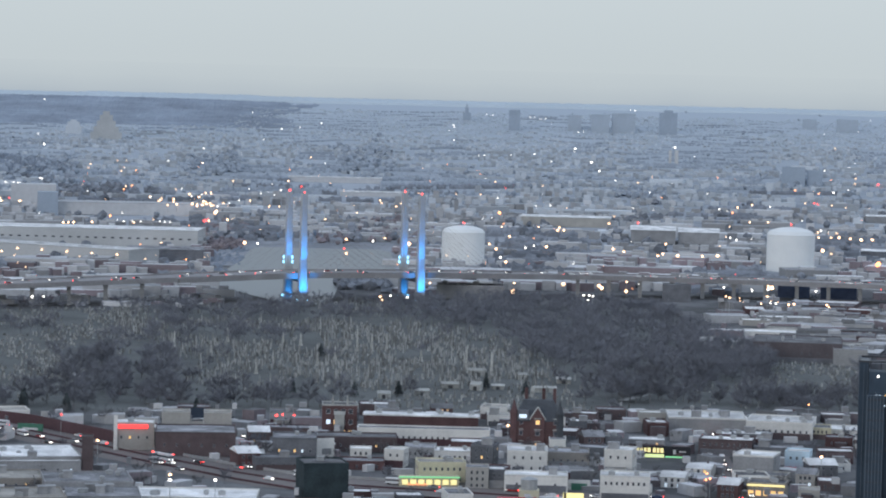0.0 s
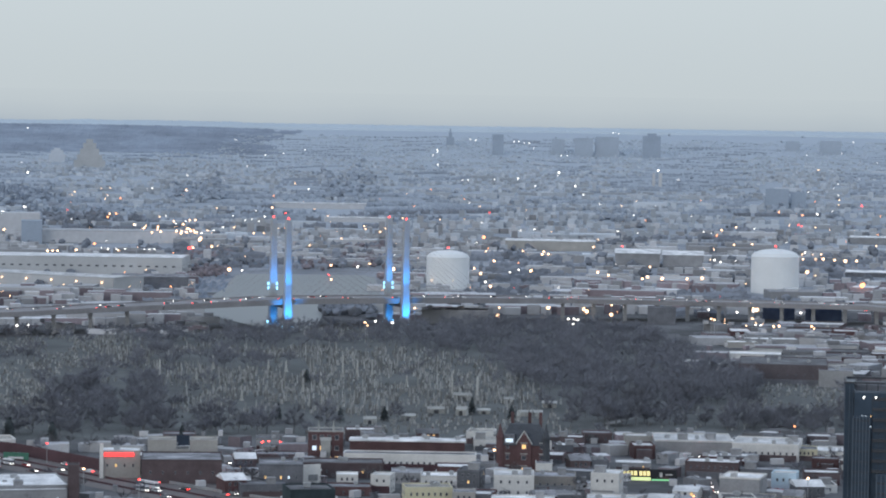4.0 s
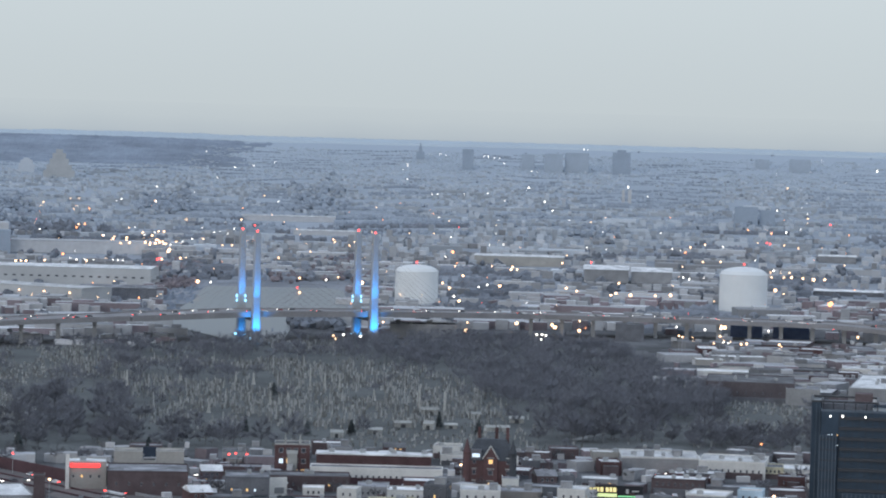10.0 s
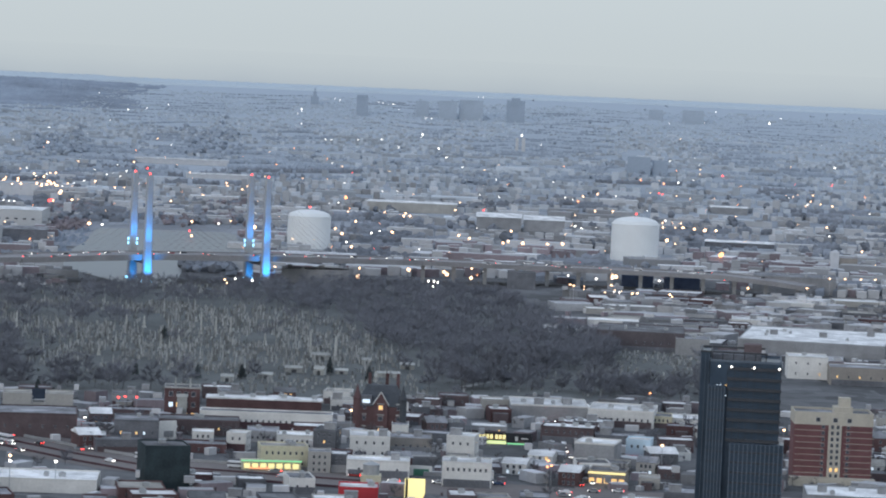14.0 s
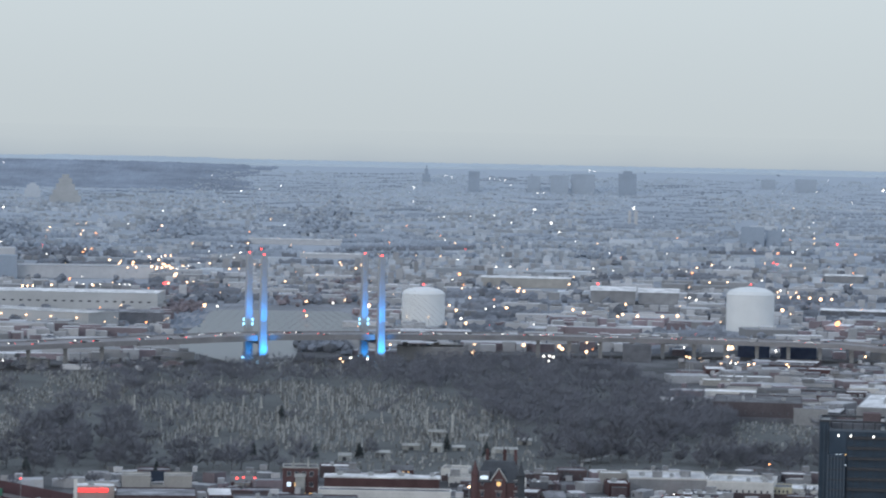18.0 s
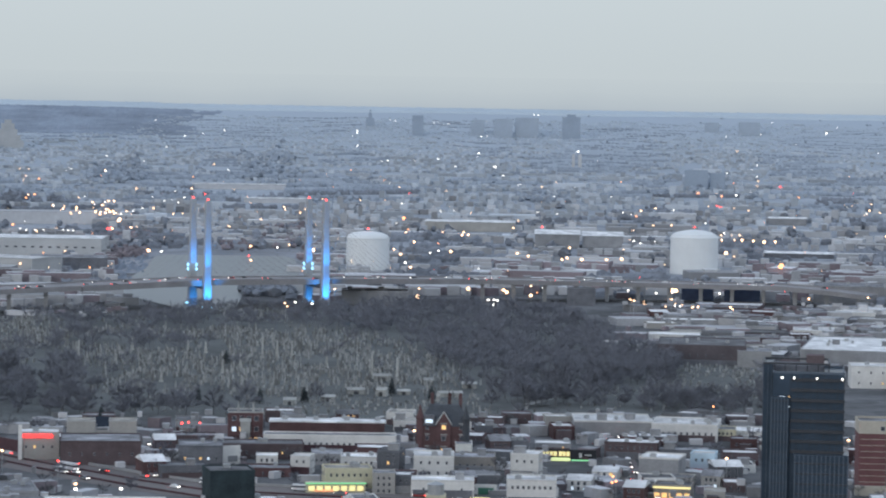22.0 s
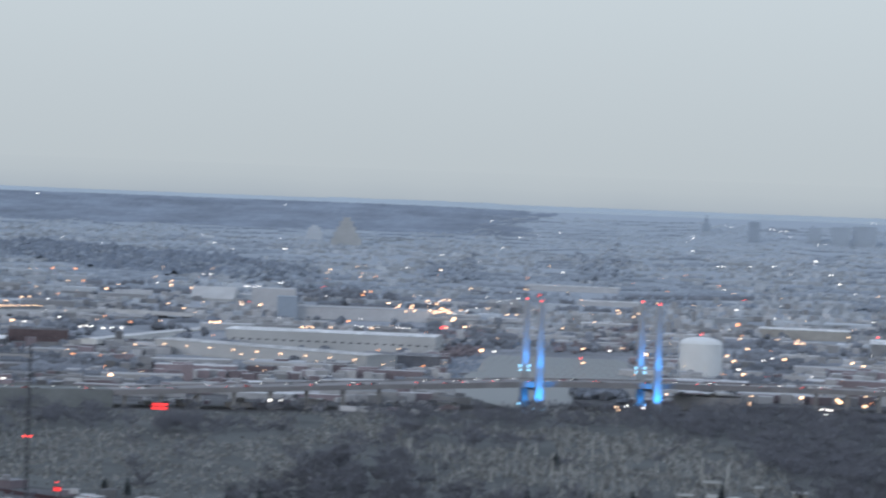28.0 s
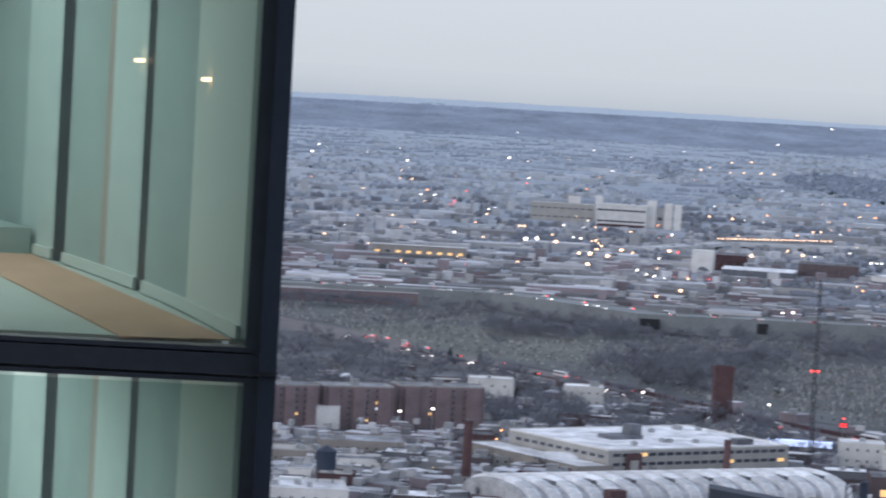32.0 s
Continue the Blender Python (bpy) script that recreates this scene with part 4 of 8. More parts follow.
building("brown brick row house with white trim", 5.719, 1252.1, 23.3, 7.4, 16, "brown_brick", "roof_white", -6, 2, 8, 0.05, 0, 3)
building("dark red brick terrace of houses", 5.867, 1269.8, 15.8, 4.5, 16, "brick", "roof_grey", 0, 2, 6, 0.05, 0, 1)
building("white blank-walled building with flat roof", 6.274, 1174.4, 16.5, 10.2, 18, "grey_wall", "roof_white", -10, 0, 0, 0, 0, 1, "white_wall")


def blue_house():
    b, r, w, h = 7.140, 1202.2, 10.2, 9.2
    root = building("pale blue house over a red shop front", b, r, w, h, 13, "blue_wall", "roof_white", -6, 2, 3, 0.05, 2, 0)
    bm = bmesh.new()
    box(bm, 0, -0.5, 0, w + 0.3, 1.2, h * 0.28)
    part("shop_front", bm, "red_paint", root, "dark red shop front")


blue_house()


def cafe():
    b, r, w, h = 6.547, 1120.6, 14.6, 6.0
    root = building("low corner diner with glowing windows", b, r, w, h, 14, "tan_wall", "roof_dark", -6, 0, 0, 0, 0, 2)
    for i in range(5):
        piece("window", WIN["warm"], root, (-w * 0.4 + w * 0.2 * i, -0.06, 0.8), 0, (w * 0.16, 1, 2.2))
    bm = bmesh.new()
    box(bm, 0, -0.3, h - 1.4, w, 0.4, 0.7)
    part("sign_band", bm, "sign_yellow", root)


cafe()


# -- dark glass high-rise and red brick tower block
def dark_tower():
    b, r = 9.132, 870.0
    taken(b, r, 28, 28)
    top, top2, low = 72.88, 75.9, 48.8
    root = thing("high_rise", b, r, "dark glass-clad residential high-rise with few lit windows", "high-rise", 0)
    for name, x0, x1, y0, y1, h, m in (("core", -9.6, 11.8, 1.0, 24.0, top, "tower_glass"), ("rear_shaft", -12.6, -9.7, 4.0, 24.0, top2 - 0.6, "tower_glass"), ("front_slab", -2.7, 13.5, -1.4, 6.0, low, "tower_glass"), ("corner_bay", -9.9, -4.9, -0.6, 0.98, top - 7.0, "tower_glass"), ("penthouse", -9.6, 5.6, 9.0, 22.0, top2 - 1.2, "dark_wall")):
        bm = bmesh.new()
        box(bm, (x0 + x1) / 2, (y0 + y1) / 2, 0 if name != "penthouse" else top, x1 - x0, y1 - y0, h if name != "penthouse" else h - top)
        part(name, bm, m, root)
    # open steel crown round the penthouse
    bm = bmesh.new()
    for x0, x1, y0, y1 in ((-12.7, 7.5, 3.9, 4.5), (-12.7, 7.5, 22.6, 23.2), (-12.7, -12.1, 4.5, 22.6), (6.9, 7.5, 4.5, 22.6)):
        box(bm, (x0 + x1) / 2, (y0 + y1) / 2, top2 - 0.6, x1 - x0, y1 - y0, 0.6)
    part("crown_beam", bm, "dark_metal", root)
    bm = bmesh.new()
    box(bm, 0, 0, 0, 0.35, 0.35, top2 - top - 0.6)
    post = mesh_of(bm, "crown_post", "dark_metal")
    for x in (-9.2, -6, -2.7, 0.6, 3.9, 7.1):
        piece("crown_post", post, root, (x, 4.2, top))
    bm = bmesh.new()
    box(bm, 3.0, 14, top, 5.4, 6, top2 - top + 1.8)
    part("tank_room", bm, "brown_brick", root, "brownish rooftop tank room")
    bm = bmesh.new()
    ring(bm, 1.1, 12.5, top, 21.1, 22.7, 0.7, 0.4)
    part("parapet", bm, "mid_metal", root)
    # glazing bars, floor edges and balconies
    def fins(name, xs, y, z0, z1, wide, deep, m):
        bm = bmesh.new()
        box(bm, 0, 0, 0, wide, deep, z1 - z0)
        me = mesh_of(bm, name, m)
        for x in xs:
            piece(name, me, root, (x, y, z0))

    fins("balcony_fin", [-2.5 + 1.32 * i for i in range(13)], -1.5, 0, low, 0.34, 0.36, "mid_metal")
    fins("bay_fin", [-9.8 + 0.97 * i for i in range(6)], -0.7, 0, top - 7.0, 0.26, 0.3, "mid_metal")
    fins("mullion", [-4.2 + 2.0 * i for i in range(9)], 0.93, low, top, 0.12, 0.2, "dark_metal")
    fins("side_fin", [-12.5, -11.1, -10.0], 3.93, 0, top2 - 1.0, 0.16, 0.2, "mid_metal")
    bm = bmesh.new()
    box(bm, 4.0, 0.8, 0, 16.2, 0.5, 0.9)
    edge_a = mesh_of(bm, "floor_edge", "dark_metal")
    bm = bmesh.new()
    box(bm, 5.4, -1.5, 0, 16.3, 0.24, 0.55)
    edge_b = mesh_of(bm, "slab_edge", "dark_metal")
    bm = bmesh.new()
    box(bm, -7.4, -0.66, 0, 5.1, 0.2, 0.4)
    edge_c = mesh_of(bm, "bay_edge", "dark_metal")
    g = random.Random(5)
    k = 0
    while 3.1 * k + 2.4 < top:
        z = 3.1 * k + 2.4
        if z < low - 1:
            piece("slab_edge", edge_b, root, (0, 0, z))
        else:
            piece("floor_edge", edge_a, root, (0, 0, z))
        if z < top - 8:
            piece("bay_edge", edge_c, root, (0, 0, z))
        k += 1
    for k in range(11):
        i = int(top / 3.1) - 2 - int(abs(g.gauss(0, 1.5)))
        piece("window", WIN["cool" if g.random() < 0.8 else "warm"], root, (g.choice((-7.2, -6.2, -5.4, -4.6, -6.6)), 0.85, 3.1 * i + 0.6), 0, (0.42, 1, 0.4))
    for x in (-6.8, -3.2, 3.6, 11.2):
        bm = bmesh.new()
        lathe(bm, [(0.12, top - 1.6), (0.24, top - 1.4), (0.24, top - 1.2), (0.1, top - 1.0)], 8, x, 0.6)
        part("roof_lamp", bm, "lamp_white", root)


dark_tower()


def brick_tower():
    b, r, w, h = 10.988, 1157.6, 31.2, 24.4
    taken(b, r, w, 20)
    h2 = h + 5.5
    root = thing("apartment_tower", b, r, "red brick apartment tower with cream top floors", "apartment building", 6)
    bm = bmesh.new()
    box(bm, 0, 9, 0, w, 18, h)
    part("wall", bm, "tower_brick", root)
    bm = bmesh.new()
    box(bm, 0, 9, h, w + 0.3, 18.3, 4.2)
    part("top_floor", bm, "buff", root, "cream top floor")
    bm = bmesh.new()
    ring(bm, 0, 9, h + 4.2, w, 18, 1.0)
    part("parapet", bm, "buff", root)
    bm = bmesh.new()
    box(bm, 0, 9, h + 4.2, w - 0.4, 17.6, 0.2)
    part("roof", bm, "roof_grey", root)
    bm = bmesh.new()
    box(bm, w * 0.13, 8, h + 4.4, 7.5, 8, 2.6)
    box(bm, w * 0.15, 8, h + 7.0, 4.6, 5, 3.6)
    part("roof_house", bm, "buff", root, "cream stair and tank house")
    bm = bmesh.new()
    box(bm, w * 0.02, -0.3, 0, 5.2, 0.9, h)
    part("bay", bm, "buff", root, "cream central bay")
    bm = bmesh.new()
    box(bm, 0, -0.08, 0, w * 0.37, 0.25, 0.17)
    band = mesh_of(bm, "string_course", "buff")
    n = 10
    for k in range(n):
        z = h * k / n
        for x in (-0.3, 0.33):
            piece("string_course", band, root, (x * w, 0, z + 0.1))
        for x in (-0.13, 0.19):
            piece("window", WIN["dark" if rnd.random() > 0.04 else "warm"], root, (x * w, -0.08, z + 1.0), 0, (1.3, 1, 1.4))
        for x in (-0.015, 0.055):
            piece("window", WIN["dark" if rnd.random() > 0.15 else "warm"], root, (x * w, -0.8, z + 1.0), 0, (1.2, 1, 1.6))
    for x in (-0.2, 0.02, 0.2):
        piece("window", WIN["dark"], root, (x * w, -0.2, h + 1.2), 0, (1.8, 1, 1.8))
    bm = bmesh.new()
    box(bm, 0, -2, 0, w + 3, 4, 3.6)
    part("podium", bm, "buff", root)


brick_tower()
building("wide white-roofed store beside the brick tower", 11.433, 1085.9, 34.4, 5.8, 30, "grey_wall", "roof_white", 4, 1, 10, 0.1, 0, 4)
building("grey low shed at the high-rise's foot", 8.064, 1070.0, 13.6, 5.7, 16, "dark_wall", "roof_grey", 0, 1, 5, 0, 0, 2)

# -- west: offices, halls and roofs
def tan_office():
    (b, r), h, w, d = (-16.855, 1180.8), 12.5, 98, 70
    taken(b + 2.2, r + 20, 100, 60)
    root = thing("office_building", b, r, "long tan office building with ribbon windows and white roof", "office building", 38)
    flat_block(root, w, d, h, "beige_wall", "roof_white", w / 2, 0, 0, coping="white_wall")
    flat_block(root, 18, d + 12, h * 0.52, "tan_wall", "roof_white", -9.2, -4, 0, coping="tan_wall")
    for k in range(3):
        z = h * (0.04 + 0.31 * k)
        for j in range(20):
            key = "dark" if rnd.random() > 0.09 else "warm"
            piece("window", WIN[key], root, (2 + (w - 4) * (j + 0.5) / 20, -0.06, z + 0.9), 0, (4.3, 1, 1.6))
    for j in range(11):
        piece("window", WIN["dark"], root, (-0.06, 5 + 5.8 * j, h * 0.66), -90, (4.4, 1, 1.5))
    for j in range(3):
        piece("window", WIN["dark" if j else "warm"], root, (-15.5 + 6 * j, -4.06, 2.4), 0, (4.6, 1, 1.5))
    bm = bmesh.new()
    box(bm, 13, -0.5, 0, 8, 1.2, h * 0.84)
    portal = part("entrance_surround", bm, "brick", root, "brick entrance surround")
    bm = bmesh.new()
    box(bm, 13, -1.14, 0, 4.4, 0.1, h * 0.62)
    part("entrance_glass", bm, "beige_wall", portal)
    bm = bmesh.new()
    box(bm, 34, 36, h - 0.5, 17, 10, 1.6)
    box(bm, 40, 36, h - 0.5, 6, 6, 6.0)
    part("roof_plant", bm, "dark_wall", root, "dark rooftop plant house")
    bm = bmesh.new()
    box(bm, 78, 8, h - 0.5, 9, 5, 2.4)
    part("roof_store", bm, "dark_wall", root)
    for i in range(9):
        piece("rooftop_unit", UNIT, root, (rnd.uniform(0.05, 0.95) * w, rnd.uniform(6, d - 5), h - 0.5), rnd.choice((0, 90)))


tan_office()


def vault_hall():
    """One long white barrel roof crossed by raised ribs."""
    (b, r), length, d, rise = (-17.693, 1061.9), 152, 46, 7.5
    taken(b + 2.4, r + 10, 130, 50)
    root = thing("market_hall", b, r, "long hall under a white ribbed barrel roof", "hall", 33)
    bm = bmesh.new()
    box(bm, length / 2 - 16, d / 2, 0, length, d, 4.0)
    part("wall", bm, "grey_wall", root)

    def arch(k):
        a = math.pi * k / 16
        return d / 2 - (d / 2 + 0.6) * math.cos(a), 4.0 + rise * math.sin(a) ** 0.85 if 0 < k < 16 else 4.0

    bm = bmesh.new()
    rings = [[bm.verts.new((x, *arch(k))) for k in range(17)] for x in (-16.5, length - 15.5)]
    for k in range(16):
        bm.faces.new((rings[0][k], rings[1][k], rings[1][k + 1], rings[0][k + 1]))
    for q in rings:
        bm.faces.new(q)
    part("barrel_roof", bm, "vault_skin", root, "curved pale roof skin")
    bm = bmesh.new()
    for k in range(16):
        (y0, z0), (y1, z1) = arch(k), arch(k + 1)
        vs = [bm.verts.new(v) for v in ((-2.9, y0, z0 + 0.1), (2.9, y0, z0 + 0.1), (2.9, y1, z1 + 0.1), (-2.9, y1, z1 + 0.1), (-2.3, y0, z0 + 1.3), (2.3, y0, z0 + 1.3), (2.3, y1, z1 + 1.3), (-2.3, y1, z1 + 1.3))]
        for f in ((4, 5, 6, 7), (0, 4, 7, 3), (1, 2, 6, 5), (0, 1, 5, 4), (3, 7, 6, 2)):
            bm.faces.new([vs[i] for i in f])
    rib = mesh_of(bm, "roof_rib", "roof_white")
    bm = bmesh.new()
    box(bm, 0, 0, 0, 2.8, 7, 0.9)
    light = mesh_of(bm, "skylight", "dark_wall")
    n = 17
    for i in range(n):
        x = -12 + (length - 8) * i / (n - 1)
        piece("roof_rib", rib, root, (x, 0, 0))
        if i % 2 and i < n - 1:
            y, z = arch(6)
            piece("skylight", light, root, (x + 4.5, y, z))
    bm = bmesh.new()
    box(bm, 22, -1, 0, 7, 5, 10)
    part("vent_house", bm, "brick", root, "red brick vent house")


vault_hall()


def stack(name, label, b, r, w, h, m, top="dark_metal"):
    root = thing(name, b, r, label, "chimney")
    bm = bmesh.new()
    lathe(bm, [(w * 0.56, 0), (w * 0.5, h * 0.5), (w * 0.45, h * 0.96), (w * 0.5, h * 0.97), (w * 0.5, h)], 14)
    part("shaft", bm, m, root)
    bm = bmesh.new()
    lathe(bm, [(w * 0.4, h), (w * 0.4, h + 0.3)], 14)
    part("cap", bm, top, root)


stack("chimney_stack", "slender red brick chimney stack", -14.505, 1152.4, 3.0, 22.5, "brick")
stack("chimney_stack", "thin brown brick chimney stack", -19.675, 1129.1, 3.8, 26.6, "brick")


def brick_water_tower():
    b, r, w, h = -14.648, 1416.1, 10.1, 28.2
    root = thing("brick_tower", b, r, "square dark red brick tower among trees", "tower", 10)
    bm = bmesh.new()
    box(bm, 0, 4, 0, w * 0.9, 8, h)
    part("shaft", bm, "brick", root)
    bm = bmesh.new()
    ring(bm, 0, 4, h, w * 0.92, 8, 1.2, 0.7)
    part("cornice", bm, "brick", root)


brick_water_tower()


def wedge():
    b, r, w, h = -13.659, 937.5, 37.7, 18.2
    r = 760.0
    k = r / 5093.6
    root = thing("office_building", b, r, "grey banded office block with a dark sloped screen", "office building", 3)
    zt = 41.66
    zw = 51.23
    ze = 47.98
    ww = 202 * k
    taken(b, r, ww, 26)
    flat_block(root, ww, 26, zt, "grey_wall", "roof_white")
    bm = bmesh.new()
    box(bm, 0, -0.08, 0, ww - 1, 0.1, 1.7)
    band = mesh_of(bm, "ribbon_window", "pane")
    for i in range(int(zt / 3.8)):
        piece("ribbon_window", band, root, (0, 0, zt - 3.4 - 3.8 * i))
    bm = bmesh.new()
    lo = [bm.verts.new((x, y, zt - 0.3)) for x, y in ((-ww * 0.49, 14), (ww * 0.38, 14), (ww * 0.38, 24), (-ww * 0.49, 24))]
    hi = [bm.verts.new((x, y, z)) for x, y, z in ((-ww * 0.49, 14, zw), (ww * 0.38, 14, ze), (ww * 0.38, 24, ze), (-ww * 0.49, 24, zw))]
    for i in range(4):
        j = (i + 1) % 4
        bm.faces.new((lo[i], lo[j], hi[j], hi[i]))
    bm.faces.new(hi)
    part("plant_screen", bm, "screen", root, "dark blue-grey sloped plant screen")
    for x in (-0.1, 0.05, 0.2):
        piece("rooftop_unit", UNIT, root, (x * ww, 6, zt - 0.5))
    # terrace block beside it
    b2 = -12.096
    zt2 = 45.64
    w2 = 134 * k
    taken(b2, r, w2, 24)
    root = thing("office_building", b2, r + 5, "pale grey block with a warmly lit timber roof terrace", "office building", 0)
    flat_block(root, w2, 24, zt2, "grey_wall", "roof_grey")
    for x, z, s, key in ((-0.25, zt2 - 4, 4.5, "warm"), (0.0, zt2 - 4, 3.5, "dark"), (0.3, zt2 - 7.5, 4, "warm"), (-0.1, zt2 - 7.5, 4, "dark"), (0.1, zt2 - 11, 4, "cool"), (-0.3, zt2 - 11, 4, "cool")):
        piece("window", WIN[key], root, (x * w2, -0.06, z), 0, (s, 1, 1.0))
    bm = bmesh.new()
    box(bm, -w2 * 0.25, 8, zt2, w2 * 0.5, 8, 4.6)
    terrace = part("terrace_room", bm, "timber", root, "timber terrace room")
    bm = bmesh.new()
    box(bm, -w2 * 0.25, 3.9, zt2 + 0.5, w2 * 0.44, 0.15, 3.2)
    part("terrace_glazing", bm, glow("terrace_light", (0.8, 0.52, 0.2), 0.3), terrace, "glowing amber glazing")
    for i in range(9):
        bm = bmesh.new()
        box(bm, -w2 * 0.46 + w2 * 0.42 * i / 8, 3.7, zt2 + 0.2, 0.16 if i % 3 else 0.5, 0.2, 3.6 if i % 2 else 1.6 + 0.4 * (i % 3))
        part("terrace_post", bm, "timber", terrace)
    bm = bmesh.new()
    box(bm, -w2 * 0.25, 2.2, zt2, w2 * 0.46, 1.2, 1.1)
    part("terrace_planter", bm, "dark_wall", terrace)
    bm = bmesh.new()
    box(bm, w2 * 0.28, 6, zt2, w2 * 0.38, 6, 3.2)
    part("roof_plant", bm, "grey_wall", root)
    return


wedge()


def silo_frame():
    b, r, w, h, z0 = -11.923, 775.0, 6.66, 14.58, 43.21
    root = thing("rooftop_silo", b, r, "dark steel frame with a blue silo on a roof", "silo", 0, z0 - 2)
    for x in (-0.4, -0.1):
        for y in (0, 3):
            bm = bmesh.new()
            rod(bm, (x * w, y, 0), (x * w, y, h), 0.18)
            part("post", bm, "dark_metal", root)
    bm = bmesh.new()
    for k in range(6):
        rod(bm, (-0.4 * w, 0, h * k / 6), (-0.1 * w, 0, h * (k + 1) / 6), 0.12)
    part("bracing", bm, "dark_metal", root)
    bm = bmesh.new()
    lathe(bm, [(1.1, 0), (1.1, h * 0.55), (1.1, h * 0.97), (0.3, h)], 16, w * 0.3, 2)
    part("silo", bm, "navy", root)


silo_frame()
building("white house with square dark windows", -11.847, 1286.7, 20.1, 10.7, 16, "white_wall", "roof_white", 4, 2, 4, 0.1, 2, 1)


def porthole_block():
    b, r, w, h = -10.746, 1255.8, 30.0, 10.4
    root = building("long cream block with round windows", b, r, w, h, 16, "white_wall", "roof_white", 3, 0, 0, 0, 0, 1, "cream_wall")
    bm = bmesh.new()
    lathe(bm, [(0.9, -0.1), (0.9, 0.1)], 12)
    bmesh.ops.rotate(bm, verts=bm.verts, cent=(0, 0, 0), matrix=Matrix.Rotation(radians(90), 3, "X"))
    disc = mesh_of(bm, "round_window", "pane")
    for i in range(4):
        piece("round_window", disc, root, (w * (-0.12 + 0.12 * i), -0.05, h * 0.35))


porthole_block()


def lit_works():
    b, r, w, h = -10.478, 1155.4, 47.1, 11.9
    root = building("brown brick works with four glowing windows", b, r, w, h, 26, "brown_brick", "roof_dark", 6, 0, 0, 0, 0, 3)
    for i in range(4):
        piece("window", WIN["warm"], root, (w * (-0.36 + 0.235 * i), -0.06, h * 0.34), 0, (w * 0.13, 1, h * 0.26))


lit_works()
building("low brick building with a white roof full of vents", -10.310, 1030.6, 35.4, 8.6, 30, "brick", "roof_white", 4, 1, 8, 0.05, 0, 10)
building("pale grey roofs of a low works", -8.202, 1132.0, 43.7, 6.7, 30, "grey_wall", "roof_white", 5, 1, 8, 0.1, 0, 6)
building("tan low factory with roof plant", -8.387, 1015.3, 36.3, 8.6, 28, "tan_wall", "roof_tan", 4, 1, 8, 0.05, 0, 8)
building("wide grey shed with flat roof", -6.643, 1034.1, 26.7, 6.7, 26, "grey_wall", "roof_grey", 2, 1, 6, 0, 0, 5)


def canopy():
    b, r, w, h = -13.110, 1331.1, 30.8, 5.0
    root = thing("bus_canopy", b, r, "long canopy glowing pale blue", "canopy", 3)
    bm = bmesh.new()
    box(bm, 0, 2, h * 0.45, w, 6, h * 0.5)
    part("fascia", bm, "sign_blue", root, "pale blue glowing fascia")
    for i in range(6):
        bm = bmesh.new()
        rod(bm, (-w * 0.45 + w * 0.18 * i, 2, 0), (-w * 0.45 + w * 0.18 * i, 2, h * 0.45), 0.2)
        part("post", bm, "metal", root)


canopy()


def radio_mast():
    b, r = (-12.880, 1248.6)
    top = 81.64
    r = 1290.0
    root = thing("radio_mast", b, r, "tall thin dark lattice mast with red lamps", "mast")
    for k in range(3):
        a = 2.094 * k
        bm = bmesh.new()
        rod(bm, (1.0 * math.cos(a), 1.0 * math.sin(a), 0), (0.6 * math.cos(a), 0.6 * math.sin(a), top), 0.3, 0.24, 4)
        part("leg", bm, "dark_metal", root)
    n = 40
    for k in range(n):
        a, c = 2.094 * k, 2.094 * (k + 1)
        s0, s1 = 1.0 - 0.4 * k / n, 1.0 - 0.4 * (k + 1) / n
        bm = bmesh.new()
        rod(bm, (s0 * math.cos(a), s0 * math.sin(a), top * k / n), (s1 * math.cos(c), s1 * math.sin(c), top * (k + 1) / n), 0.16, seg=4)
        part("brace", bm, "dark_metal", root)
    for z in (40.39,):
        for s in (-1, 1):
            bm = bmesh.new()
            lathe(bm, [(0.2, z), (0.42, z + 0.3), (0.42, z + 0.7), (0.2, z + 0.9)], 8, s * 1.5, 0)
            rod(bm, (0, 0, z + 0.4), (s * 1.6, 0, z + 0.4), 0.08, seg=4)
            part("warning_lamp", bm, "lamp_red", root)


radio_mast()


